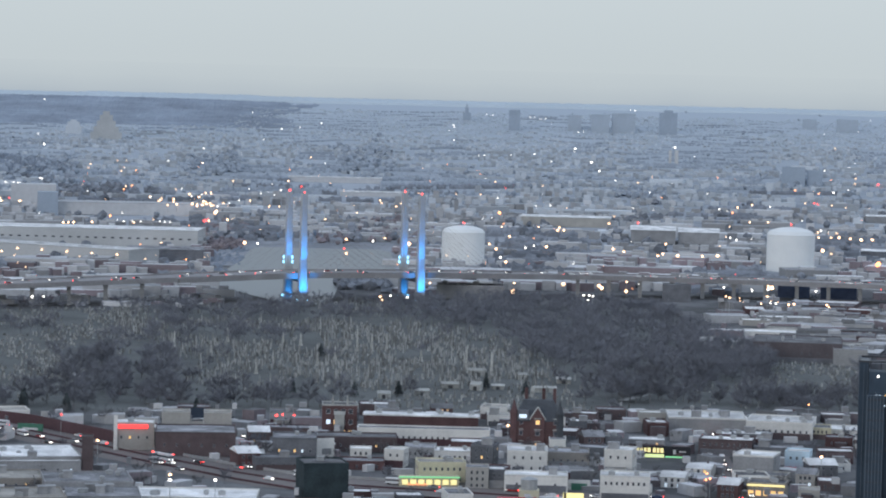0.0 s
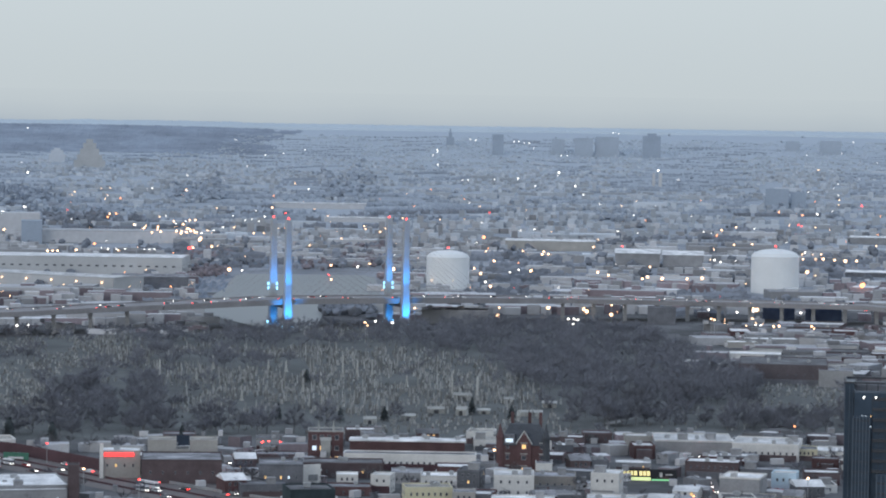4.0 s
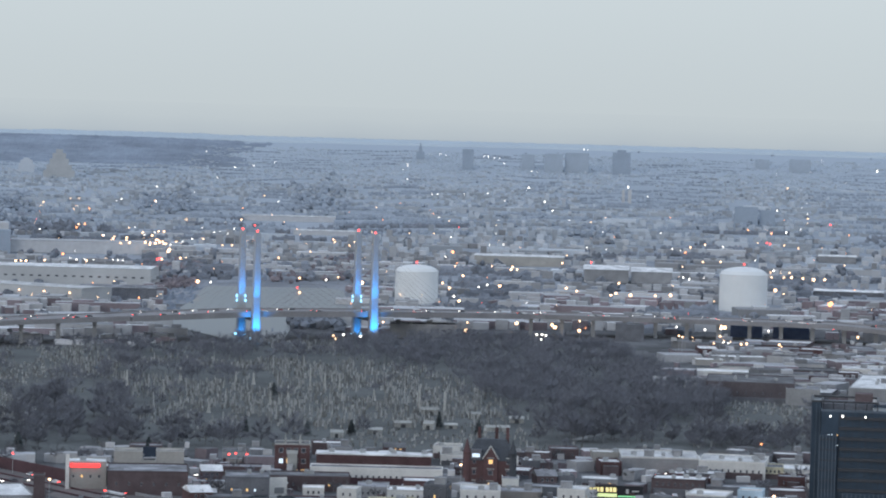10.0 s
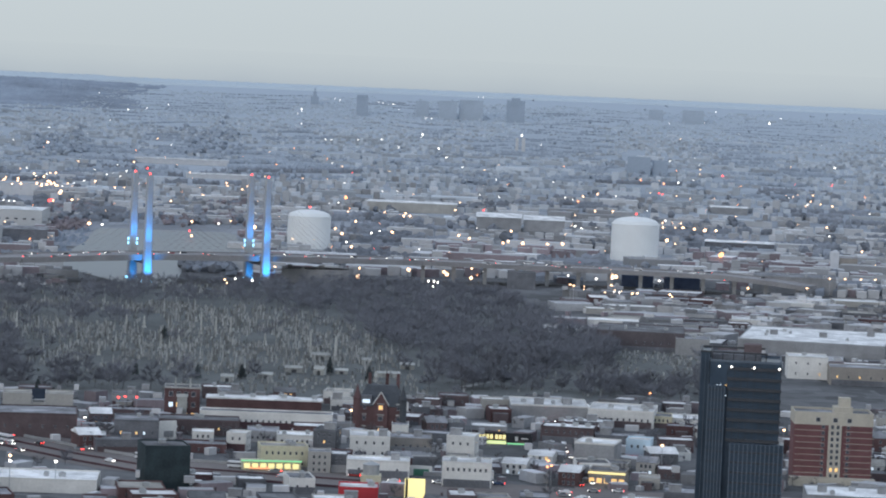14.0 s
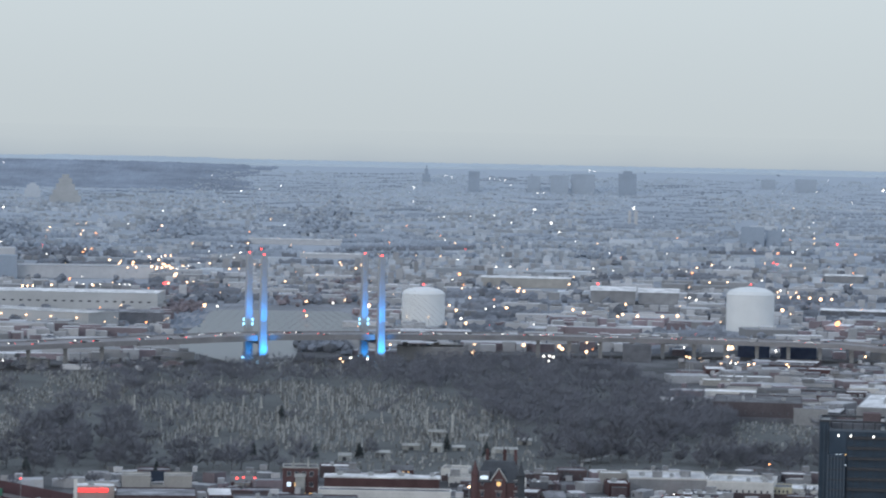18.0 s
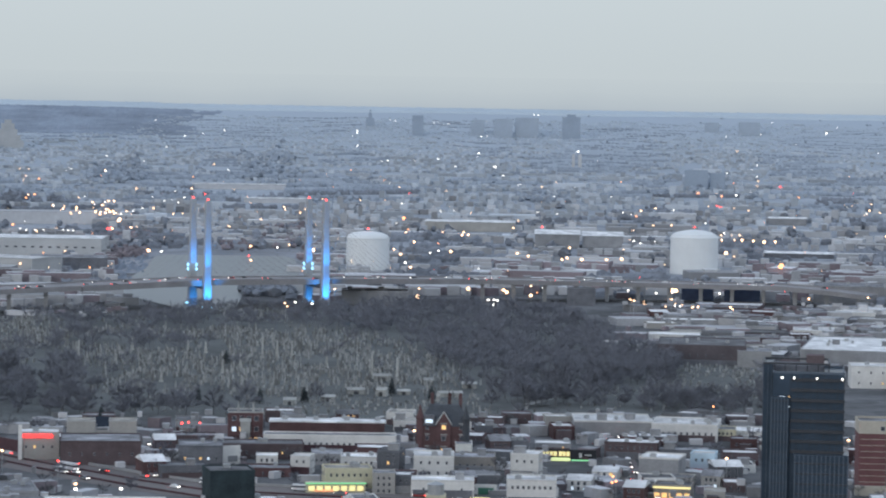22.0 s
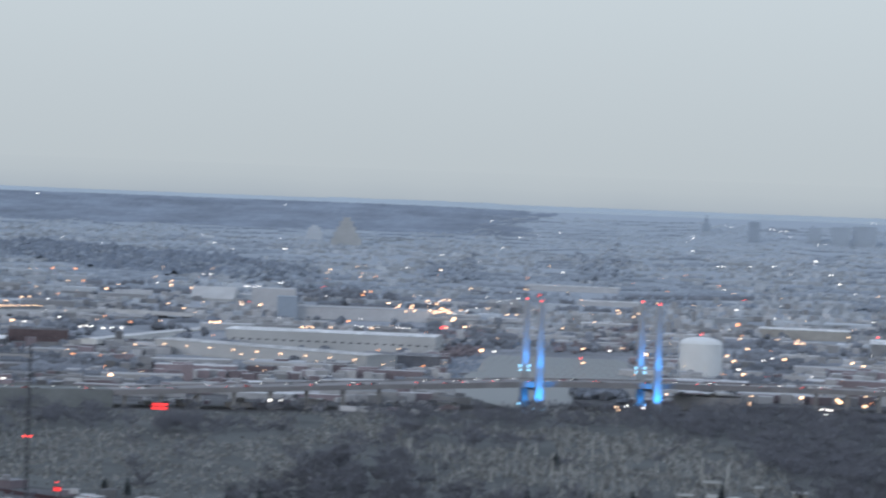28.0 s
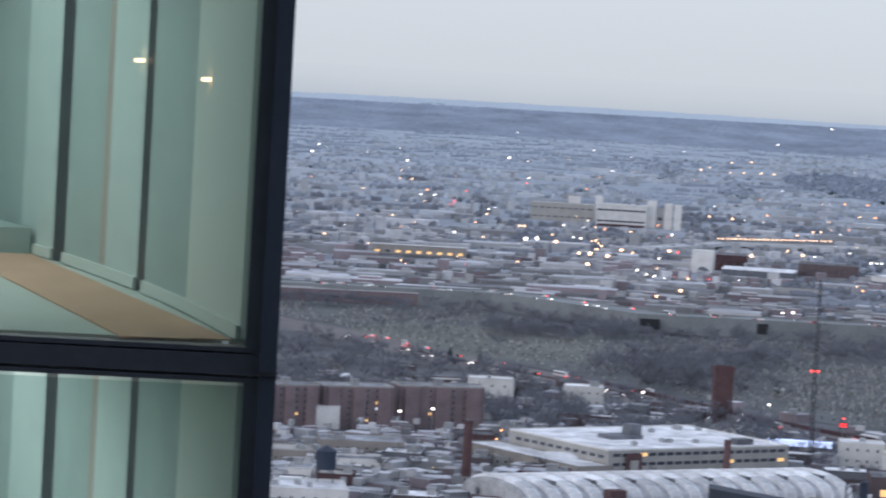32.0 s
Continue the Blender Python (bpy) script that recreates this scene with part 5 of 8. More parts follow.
def foreground_roof():
    """The open roof of a nearer building: a pale-edged parapet round a dark well."""
    b, r = -17.245, 400.0
    z = 85.92
    root = thing("near_roof", b, r, "dark grey roof well with pale parapet edges and vents", "roof", -10)
    taken(b, r, 30, 60)
    w, d = 23.5, 60
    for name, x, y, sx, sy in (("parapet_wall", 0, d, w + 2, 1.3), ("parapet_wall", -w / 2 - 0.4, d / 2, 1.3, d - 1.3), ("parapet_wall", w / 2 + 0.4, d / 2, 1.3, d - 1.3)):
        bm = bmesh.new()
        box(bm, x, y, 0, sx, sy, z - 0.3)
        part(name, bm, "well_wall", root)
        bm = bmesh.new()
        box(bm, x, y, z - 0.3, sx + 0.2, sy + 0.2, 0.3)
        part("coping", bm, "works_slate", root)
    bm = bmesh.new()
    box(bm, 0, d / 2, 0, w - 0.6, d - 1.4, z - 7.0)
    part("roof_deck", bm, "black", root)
    bm = bmesh.new()
    box(bm, -w / 2 + 2.6, d / 2, z - 4.2, 3.8, d - 2, 0.5)
    part("ledge", bm, "works_slate", root, "grey inner ledge")
    bm = bmesh.new()
    box(bm, 1.5, d - 2.2, z - 4.2, w - 4, 3, 0.6)
    part("ledge", bm, "dark_wall", root)
    bm = bmesh.new()
    rod(bm, (-4.6, d - 16, z - 7), (-4.6, d - 16, z - 0.6), 0.7, 0.7, 10)
    part("vent_pipe", bm, "dark_metal", root)
    for x in (6.4, 7.9):
        bm = bmesh.new()
        lathe(bm, [(0.35, z - 7), (0.35, z - 3.6), (0.62, z - 3.3), (0.62, z - 2.7), (0.35, z - 2.2), (0.05, z - 2.05)], 12, x, d - 22)
        part("dome_vent", bm, "tank_white", root)
    bm = bmesh.new()
    rod(bm, (0.5, d - 18, z - 3.2), (5, d - 21, z - 2.8), 0.35, seg=4)
    rod(bm, (3, d - 20, z - 7), (3, d - 20, z - 3), 0.25, seg=4)
    part("duct", bm, "metal", root)


foreground_roof()
building("white commercial building with a corner stair tower", -16.714, 1015.6, 62.5, 10.0, 22, "white_wall", "roof_white", 5, 2, 14, 0.15, 2, 8)


# -- far west: apartments and yards
def apartments():
    for i in range(3):
        b, r, w, h = [(-23.286, 1299.1, 28.2, 20.2), (-21.905, 1311.8, 33.2, 19.9), (-20.238, 1330.8, 41.0, 20.0)][i]
        taken(b, r, w, 18)
        root = thing("apartment_block", b, r, "dark red-brown brick apartment slab with stepped bays", "apartment building", 16, None, "brick apartment slabs")
        flat_block(root, w, 16, h, "apartment_brick", "roof_grey", coping="pale_stone")
        for k in range(3):
            bm = bmesh.new()
            box(bm, -w * 0.36 + w * 0.36 * k, -0.9, 0, w * 0.17, 2.0, h - 0.9)
            part("bay", bm, "apartment_brick", root)
        windows(root, w, h - 1, -0.06, 7, 7, 0.04, (1.3, 1.3))
        piece("roof_bulkhead", BULK, root, (0, 8, h - 0.5))


apartments()
building("low white clinic with blank panels", -23.082, 1335.2, 10.6, 7.9, 12, "white_wall", "roof_white", 0, 1, 3, 0, 0, 1)
building("tall white building with blank facade", -22.556, 1303.4, 14.4, 10.8, 10, "white_wall", "roof_white", 20, 0, 0, 0, 0, 0)
building("white stucco house with a dark garage", -19.261, 1454.7, 22.4, 13.2, 14, "white_wall", "roof_white", 5, 2, 3, 0, 0, 1)
building("pale block with a red sign", -17.399, 1468.8, 19.7, 10.4, 16, "white_wall", "roof_white", 4, 2, 4, 0, 0, 1)
tower_tank("dark blue wooden water tank on steel legs", -22.481, 1077.7, 7.5, 20.0, "navy", None)
building("low tan bakery with white roof", -23.173, 1173.3, 18.6, 5.8, 24, "tan_wall", "roof_tan", 4, 1, 6, 0.05, 0, 3)
building("low grey works with tan strip", -21.778, 1217.9, 36.1, 5.8, 26, "tan_wall", "roof_grey", 4, 1, 8, 0, 0, 4)
building("white-roofed shed with dark doors", -23.018, 1052.0, 37.6, 6.9, 28, "white_wall", "roof_white", 4, 1, 8, 0, 0, 5)

# -- behind the bridge: sheds, plants and works on the creek
def shed(label, b, r, w, h, d, wall, roof, turn=0.0, lamps=0, docks=0, rise=1.6):
    taken(b, r, w, d)
    root = thing("shed", b, r, label, "warehouse", turn)
    bm = bmesh.new()
    box(bm, 0, d / 2, 0, w, d, h)
    part("wall", bm, wall, root)
    bm = bmesh.new()
    gable(bm, 0, d / 2, h, w, d, rise, 0.6)
    part("roof", bm, roof, root)
    for i in range(lamps):
        bm = bmesh.new()
        box(bm, -w * 0.45 + w * 0.9 * i / max(1, lamps - 1), -0.6, h * 0.62, 1.3, 0.7, 0.9)
        part("wall_lamp", bm, "lamp_warm", root, "warm wall lamp")
    for i in range(docks):
        piece("window", WIN["dark"], root, (-w * 0.46 + w * 0.92 * i / max(1, docks - 1), -0.06, h * 0.45), 0, (3.6, 1, 1.6))
    return root


def hall(label, left, right, h, d, wall, roof, lamps=0, docks=0, rise=1.2):
    """A shed whose front wall runs between two spots on the ground."""
    a, c = spot(*left), spot(*right)
    q = (a + c) / 2
    b = math.degrees(math.atan2(q.x, q.y))
    v = c - a
    return shed(label, b, math.hypot(q.x, q.y), math.hypot(v.x, v.y), h, d, wall, roof, math.degrees(math.atan2(v.y, v.x)) + b, lamps, docks, rise)


hall("long pale shed with a row of warm wall lamps", (-10.446, 2763.7), (-6.234, 2583.2), 13.0, 42, "pale_shed", "roof_white", 9)
hall("huge pale warehouse with small high windows", (-9.05, 2875.0), (-4.88, 2845.0), 17.6, 75, "pale_shed", "roof_white", 0, 24)
hall("low grey warehouse behind a larger one", (-8.024, 3286.2), (-4.972, 3288.5), 14.0, 60, "far_wall", "far_roof", 0, 0)
shed("dark low plant behind the pale warehouse", -5.510, 2640.5, 69.6, 11.3, 60, "dark_wall", "roof_grey", 0)
shed("white sloping roof of a works", -9.350, 3484.7, 52.0, 3.0, 44, "pale_shed", "pale_concrete", -10, rise=14)
hall("long ridge-roofed shed running back", (-11.590, 2787.3), (-9.146, 3138.5), 5, 16, "white_wall", "roof_white")
shed("low dark shed with a bright white roof", -14.120, 2757.1, 68.8, 8.6, 70, "dark_wall", "roof_white", -4)
building("white windowless box-shaped building", -15.230, 2806.8, 21.0, 22.0, 26, "white_wall", "roof_white", -4, 0, 0, 0, 0, 0)
building("red brick works beside a white box", -14.673, 2859.5, 33.7, 15.7, 40, "brick", "roof_grey", 0, 1, 4, 0.2, 0, 0)
building("red-brown brick row behind sheds", -12.736, 2812.3, 58.1, 14.8, 40, "brown_brick", "roof_grey", 0, 1, 8, 0, 0, 0)
building("white institutional block with two ribbons of dark windows", -16.883, 3370.5, 58.8, 26.5, 26, "white_wall", "roof_white", -2, 2, 8, 0, 0, 2, size=(7, 2.2))
building("long pale wing of the institution", -18.056, 3404.7, 74.9, 21.4, 26, "beige_wall", "roof_white", -2, 2, 9, 0, 0, 2, size=(6, 1.4))
building("slim white stair tower of the institution", -16.291, 3376.6, 10.5, 31.8, 16, "white_wall", "roof_white", -2, 0, 0, 0, 0, 0)
building("grey recessed link between white stair towers", -16.117, 3376.2, 9.8, 23.9, 16, "grey_wall", "roof_white", -2, 1, 1, 0, 0, 0, size=(6, 4))
building("white stair tower of the institution", -15.954, 3368.1, 9.2, 30.4, 16, "white_wall", "roof_white", -2, 0, 0, 0, 0, 0)
building("white end tower of the institution", -15.769, 3360.0, 8.5, 30.3, 16, "white_wall", "roof_white", -2, 0, 0, 0, 0, 0)
building("small white roof tower of the institution", -17.832, 3449.9, 14.0, 27.1, 12, "white_wall", "roof_white", -2, 0, 0, 0, 0, 0)
building("small white lift tower of the institution", -17.342, 3440.8, 8.6, 29.7, 12, "white_wall", "roof_white", -2, 0, 0, 0, 0, 0)
building("long red-brown wall of a rail viaduct", -21.695, 2133.5, 156.2, 9.7, 12, "apartment_brick", "concrete", 5, 0, 0, 0, 0, 0, "pale_concrete")
shed("low white shed by the tanks", 2.430, 3261.5, 101.3, 10.9, 50, "beige_wall", "roof_white", -2)
shed("pale tent-roofed depot near the tanks", 4.172, 3061.2, 47.5, 14.4, 50, "grey_wall", "roof_white", 0, rise=4)
shed("pale round-roofed depot near the tanks", 5.073, 3070.7, 43.5, 12.6, 50, "grey_wall", "roof_white", 0, rise=4)
shed("white flat canopy roof by the road", 8.722, 3428.1, 44.5, 8.0, 40, "grey_wall", "roof_white", 0)
shed("long low shed with a pale edge", 8.960, 2984.4, 71.6, 4.7, 40, "dark_wall", "roof_white", -2)
building("long grey wall beyond the viaduct", 10.077, 2352.2, 67.1, 13.8, 60, "grey_wall", "roof_grey", 0, 0, 0, 0, 0, 3)
building("dark low works beside a bridge tower", 0.554, 2218.9, 51.5, 10.9, 30, "grey_wall", "roof_grey", 0, 0, 0, 0, 0, 4)
building("brown block among viaduct piers", 4.669, 2251.0, 22.1, 13.3, 20, "dark_wall", "roof_dark", 0, 0, 0, 0, 0, 0)
for label, args in (("blue-painted shed wall under the viaduct", (6.978, 2346.2, 25.8, 11.1)), ("blue-painted shed wall under the viaduct", (7.858, 2345.0, 29.1, 11.5))):
    root = building(label, *args, 24, "shed_blue", "roof_grey", 0, 0, 0, 0, 0, 0, group="blue sheds")
building("orange-lit loading building at a yard", 11.077, 2758.9, 20.6, 10.8, 30, "tan_wall", "roof_grey", 0, 0, 0, 0, 0, 0)
building("yellow-lit loading yard wall", -20.864, 2786.2, 93.1, 12.0, 30, "tan_wall", "roof_white", 0, 1, 9, 0.9, 0, 0, size=(5, 2.6))
shed("long wharf shed with pale roof on the creek", -2.173, 3789.1, 122.8, 6.7, 26, "far_wall", "roof_white", 0)
shed("long pale rail shed roof", -1.397, 3607.9, 85.1, 5.7, 24, "far_wall", "roof_white", -1)

# -- right: low roofs beyond the cemetery
building("wide white-roofed distribution hall", 10.467, 1736.0, 88.0, 11.0, 110, "grey_wall", "roof_white", -3, 0, 0, 0, 0, 8)
building("white loading wing with stairs", 10.424, 1613.2, 22.3, 12.6, 24, "white_wall", "roof_white", 4, 2, 3, 0.1, 0, 1)
building("grey loading wing of a store", 11.562, 1590.5, 39.2, 9.9, 24, "tan_wall", "roof_grey", 4, 1, 6, 0.1, 0, 1)
building("dark brick mill with a lit yellow corner", 7.090, 1737.4, 53.1, 12.0, 60, "plum_wall", "roof_dark", 0, 1, 10, 0.02, 0, 4)
building("low concrete store beside the mill", 8.128, 1727.0, 20.4, 9.9, 30, "concrete", "roof_grey", 0, 0, 0, 0, 0, 1)
building("white low shed at the wood's edge", 5.652, 1811.3, 33.9, 5.7, 30, "white_wall", "roof_white", 4, 0, 0, 0, 0, 2)
building("grey long platform roof over tracks", 10.599, 1894.5, 42.9, 5.2, 20, "dark_wall", "roof_white", 0, 0, 0, 0, 0, 0)


def store_glow_panel():
    """A glowing panel added for a yellow lamp's glow at the concrete store; no gate known."""
    root = thing("lit_gate", 7.740, 1755.6, "yellow glowing panel in a concrete surround", "gate")
    bm = bmesh.new()
    box(bm, 0, 0.6, 0, 8.0, 0.8, 7.0)
    part("surround", bm, "concrete", root)
    bm = bmesh.new()
    box(bm, 0, 0.1, 2.0, 5.0, 0.16, 4.0)
    part("lit_panel", bm, "sign_yellow", root, "glowing yellow panel")


store_glow_panel()


def red_sign(label, b, r, w, h, z):
    """A lit red message sign on two posts."""
    root = thing("message_sign", b, r, label, "sign")
    bm = bmesh.new()
    box(bm, 0, 0.3, z - 0.3, w + 0.5, 0.5, h + 0.6)
    case = part("case", bm, "dark_metal", root)
    for k in range(8):
        bm = bmesh.new()
        box(bm, w * (-0.37 + 0.25 * (k % 4)), 0, z + h * 0.54 * (k // 4), w * (0.2, 0.16, 0.22, 0.14)[(k * 3) % 4], 0.08, h * 0.36)
        part("lit_bar", bm, "sign_red", case)
    for x in (-0.35, 0.35):
        bm = bmesh.new()
        rod(bm, (x * w, 0.7, 0), (x * w, 0.7, z), 0.25)
        part("post", bm, "dark_metal", root)


red_sign("glowing red message sign under the viaduct", -10.298, 1930.0, 10.64, 4.54, 7.09)
red_sign("small glowing red signal beside the expressway", -12.255, 1400.0, 3.59, 1.93, 5.45)


# ---- winter trees
def tree_arrays(seed, h, spread, limbs, twigs, thick):
    """A bare tree: a tapered trunk, limbs, and many fine twigs; the trunk's faces come first."""
    g = random.Random(seed)
    vs, fs = [], []

    def stick(a, b, r0, r1, seg):
        q = (b - a).to_track_quat("Z", "Y")
        k = len(vs)
        for c, r in ((a, r0), (b, r1)):
            for i in range(seg):
                vs.append(tuple(c + q @ Vector((r * math.cos(6.2832 * i / seg), r * math.sin(6.2832 * i / seg), 0))))
        for i in range(seg):
            j = (i + 1) % seg
            fs.append((k + i, k + j, k + seg + j, k + seg + i))

    lean = Vector((g.uniform(-0.06, 0.06) * h, g.uniform(-0.06, 0.06) * h, h * 0.3))
    stick(Vector((0, 0, -0.2)), lean, h * 0.02, h * 0.013, 6)
    stick(lean, lean + Vector((0, 0, h * 0.42)), h * 0.013, h * 0.004, 5)
    ends = [(lean * 0.8, lean + Vector((0, 0, h * 0.5)))]
    for i in range(limbs):
        a = 6.2832 * (i + g.random() * 0.7) / limbs
        base = lean * g.uniform(0.6, 1.0) + Vector((0, 0, h * 0.32 * g.random() * (i % 2)))
        d = Vector((math.cos(a) * spread, math.sin(a) * spread, g.uniform(0.2, 1.1))).normalized()
        tip = base + d * h * g.uniform(0.28, 0.45)
        stick(base, tip, h * 0.006, h * 0.002, 4)
        ends += [(base, tip), (base.lerp(tip, 0.4), tip)]
    trunk_faces = len(fs)
    for i in range(twigs):
        base, tip = g.choice(ends)
        p = base.lerp(tip, g.uniform(0.4, 1.1))
        d = ((tip - base).normalized() * 0.6 + Vector((g.gauss(0, 0.6), g.gauss(0, 0.6), g.gauss(0.35, 0.5)))).normalized()
        q = p + d * h * g.uniform(0.12, 0.3)
        s = d.cross(Vector((g.gauss(0, 1), g.gauss(0, 1), g.gauss(0, 1)))).normalized() * thick
        k = len(vs)
        vs.extend([tuple(p - s), tuple(p + s), tuple(q)])
        fs.append((k, k + 1, k + 2))
    return np.array(vs), fs, trunk_faces


def bare_tree(seed, h, twigs):
    """A tree as a thing: trunk with limbs, and a crown of twigs."""
    vs, fs, cut = tree_arrays(seed, h, 1.0, 12, twigs, h * 0.0033)
    root = tagged(new("bare_tree"), "bare grey-brown winter tree in the cemetery", "tree", "bare cemetery trees")
    for name, faces, m in (("trunk", fs[:cut], "bark"), ("crown", fs[cut:], "twigs")):
        used = sorted({i for f in faces for i in f})
        index = {v: i for i, v in enumerate(used)}
        ob = solid(name, [tuple(vs[i]) for i in used], [tuple(index[i] for i in f) for f in faces], [m])
        ob.parent = root
    return root


def evergreen(seed, h):
    """A dark conifer: trunk and a crown of drooping tufts."""
    g = random.Random(seed)
    root = tagged(new("evergreen"), "dark narrow evergreen tree", "tree", "dark evergreens")
    bm = bmesh.new()
    rod(bm, (0, 0, -0.1), (0, 0, h * 0.9), h * 0.025, h * 0.006)
    part("trunk", bm, "bark", root)
    vs, fs = [], []
    for i in range(260):
        z = h * (0.1 + 0.9 * g.random())
        rad = h * 0.24 * (1 - z / h) ** 0.65 * g.uniform(0.6, 1.1) + 0.15
        a = g.random() * 6.2832
        c = Vector((math.cos(a), math.sin(a), 0))
        t = Vector((-math.sin(a), math.cos(a), 0)) * h * 0.05
        k = len(vs)
        vs += [tuple(c * rad * 0.2 + Vector((0, 0, z + h * 0.07)) - t), tuple(c * rad * 0.2 + Vector((0, 0, z + h * 0.07)) + t), tuple(c * rad + t * 0.6 + Vector((0, 0, z - h * 0.03))), tuple(c * rad - t * 0.6 + Vector((0, 0, z - h * 0.05)))]
        fs.append((k, k + 1, k + 2, k + 3))
    ob = solid("crown", vs, fs, ["needles"])
    ob.parent = root
    return root


def scatter_mesh(name, label, category, places, bases, material):
    """Many trees too close to tell apart, as one mesh. places: x, y, z, scale, turn."""
    allv, allf, n = [], [], 0
    for i, (x, y, z, s, a) in enumerate(places):
        v, f, _ = bases[i % len(bases)]
        c, w = math.cos(a), math.sin(a)
        allv.append(np.stack([x + s * (v[:, 0] * c - v[:, 1] * w), y + s * (v[:, 0] * w + v[:, 1] * c), z + s * v[:, 2]], 1))
        allf += [tuple(k + n for k in q) for q in f]
        n += len(v)
    ob = solid(name, np.concatenate(allv).tolist(), allf, [material])
    return tagged(ob, label, category, kind="stuff")


gr = random.Random(21)
GROVES = [(-18.284, 1931.7), (-17.226, 1934.7), (-15.789, 1740.3), (-14.222, 1781.7), (-6.229, 1636.9), (-6.274, 1478.1), (-8.044, 1355.5), (-7.266, 1345.2), (-4.587, 1376.9), (-3.503, 1997.6), (-2.491, 2007.2), (-1.589, 1989.9), (-5.185, 1983.4), (-6.303, 1744.2), (-11.868, 1873.1), (-9.713, 1850.4), (-15.777, 1682.7), (-18.580, 1914.8), (-15.150, 1617.7), (-21.921, 1609.4), (-22.494, 1671.6), (-20.349, 1651.3), (-16.273, 1597.8), (-3.719, 1806.3), (-5.378, 1453.0), (-8.581, 1842.0), (-4.641, 1840.7), (-21.252, 1654.7), (-7.776, 1372.3), (-8.273, 1376.5), (-7.221, 1363.4), (-5.103, 1378.0), (-4.431, 1370.0), (-3.084, 1384.3), (-6.447, 1420.8), (-6.119, 1520.7), (-6.347, 1599.6)]


def wood_density(b, r):
    """How wooded the cemetery is: a wood towards the east, groves elsewhere."""
    d = 0.012
    if -1.0 < b < 6.6:
        near = float(np.interp(b, [-1, 1, 2.4, 3.2, 4, 5.4, 6.6], [2010, 1880, 1640, 1480, 1430, 1560, 1640]))
        far = float(np.interp(b, [-1, 1, 3, 4.5, 5.4, 6.6], [2140, 2190, 2180, 2140, 1860, 1740]))
        if near < r < far:
            d = 1.0
        elif near - 90 < r < far + 20:
            d = 0.3
    if b < -1 and r > grave_far(b) - 55:
        d = max(d, 0.3)
    if b > 4.0 and r < 1520:
        d = max(d, 0.55)
    p = spot(b, r, 0)
    for gb, gr_ in GROVES:
        q = spot(gb, gr_, 0)
        e = math.hypot((p.x - q.x) / 30, (p.y - q.y) / 42)
        d = max(d, 1.0 * math.exp(-e * e))
    return d


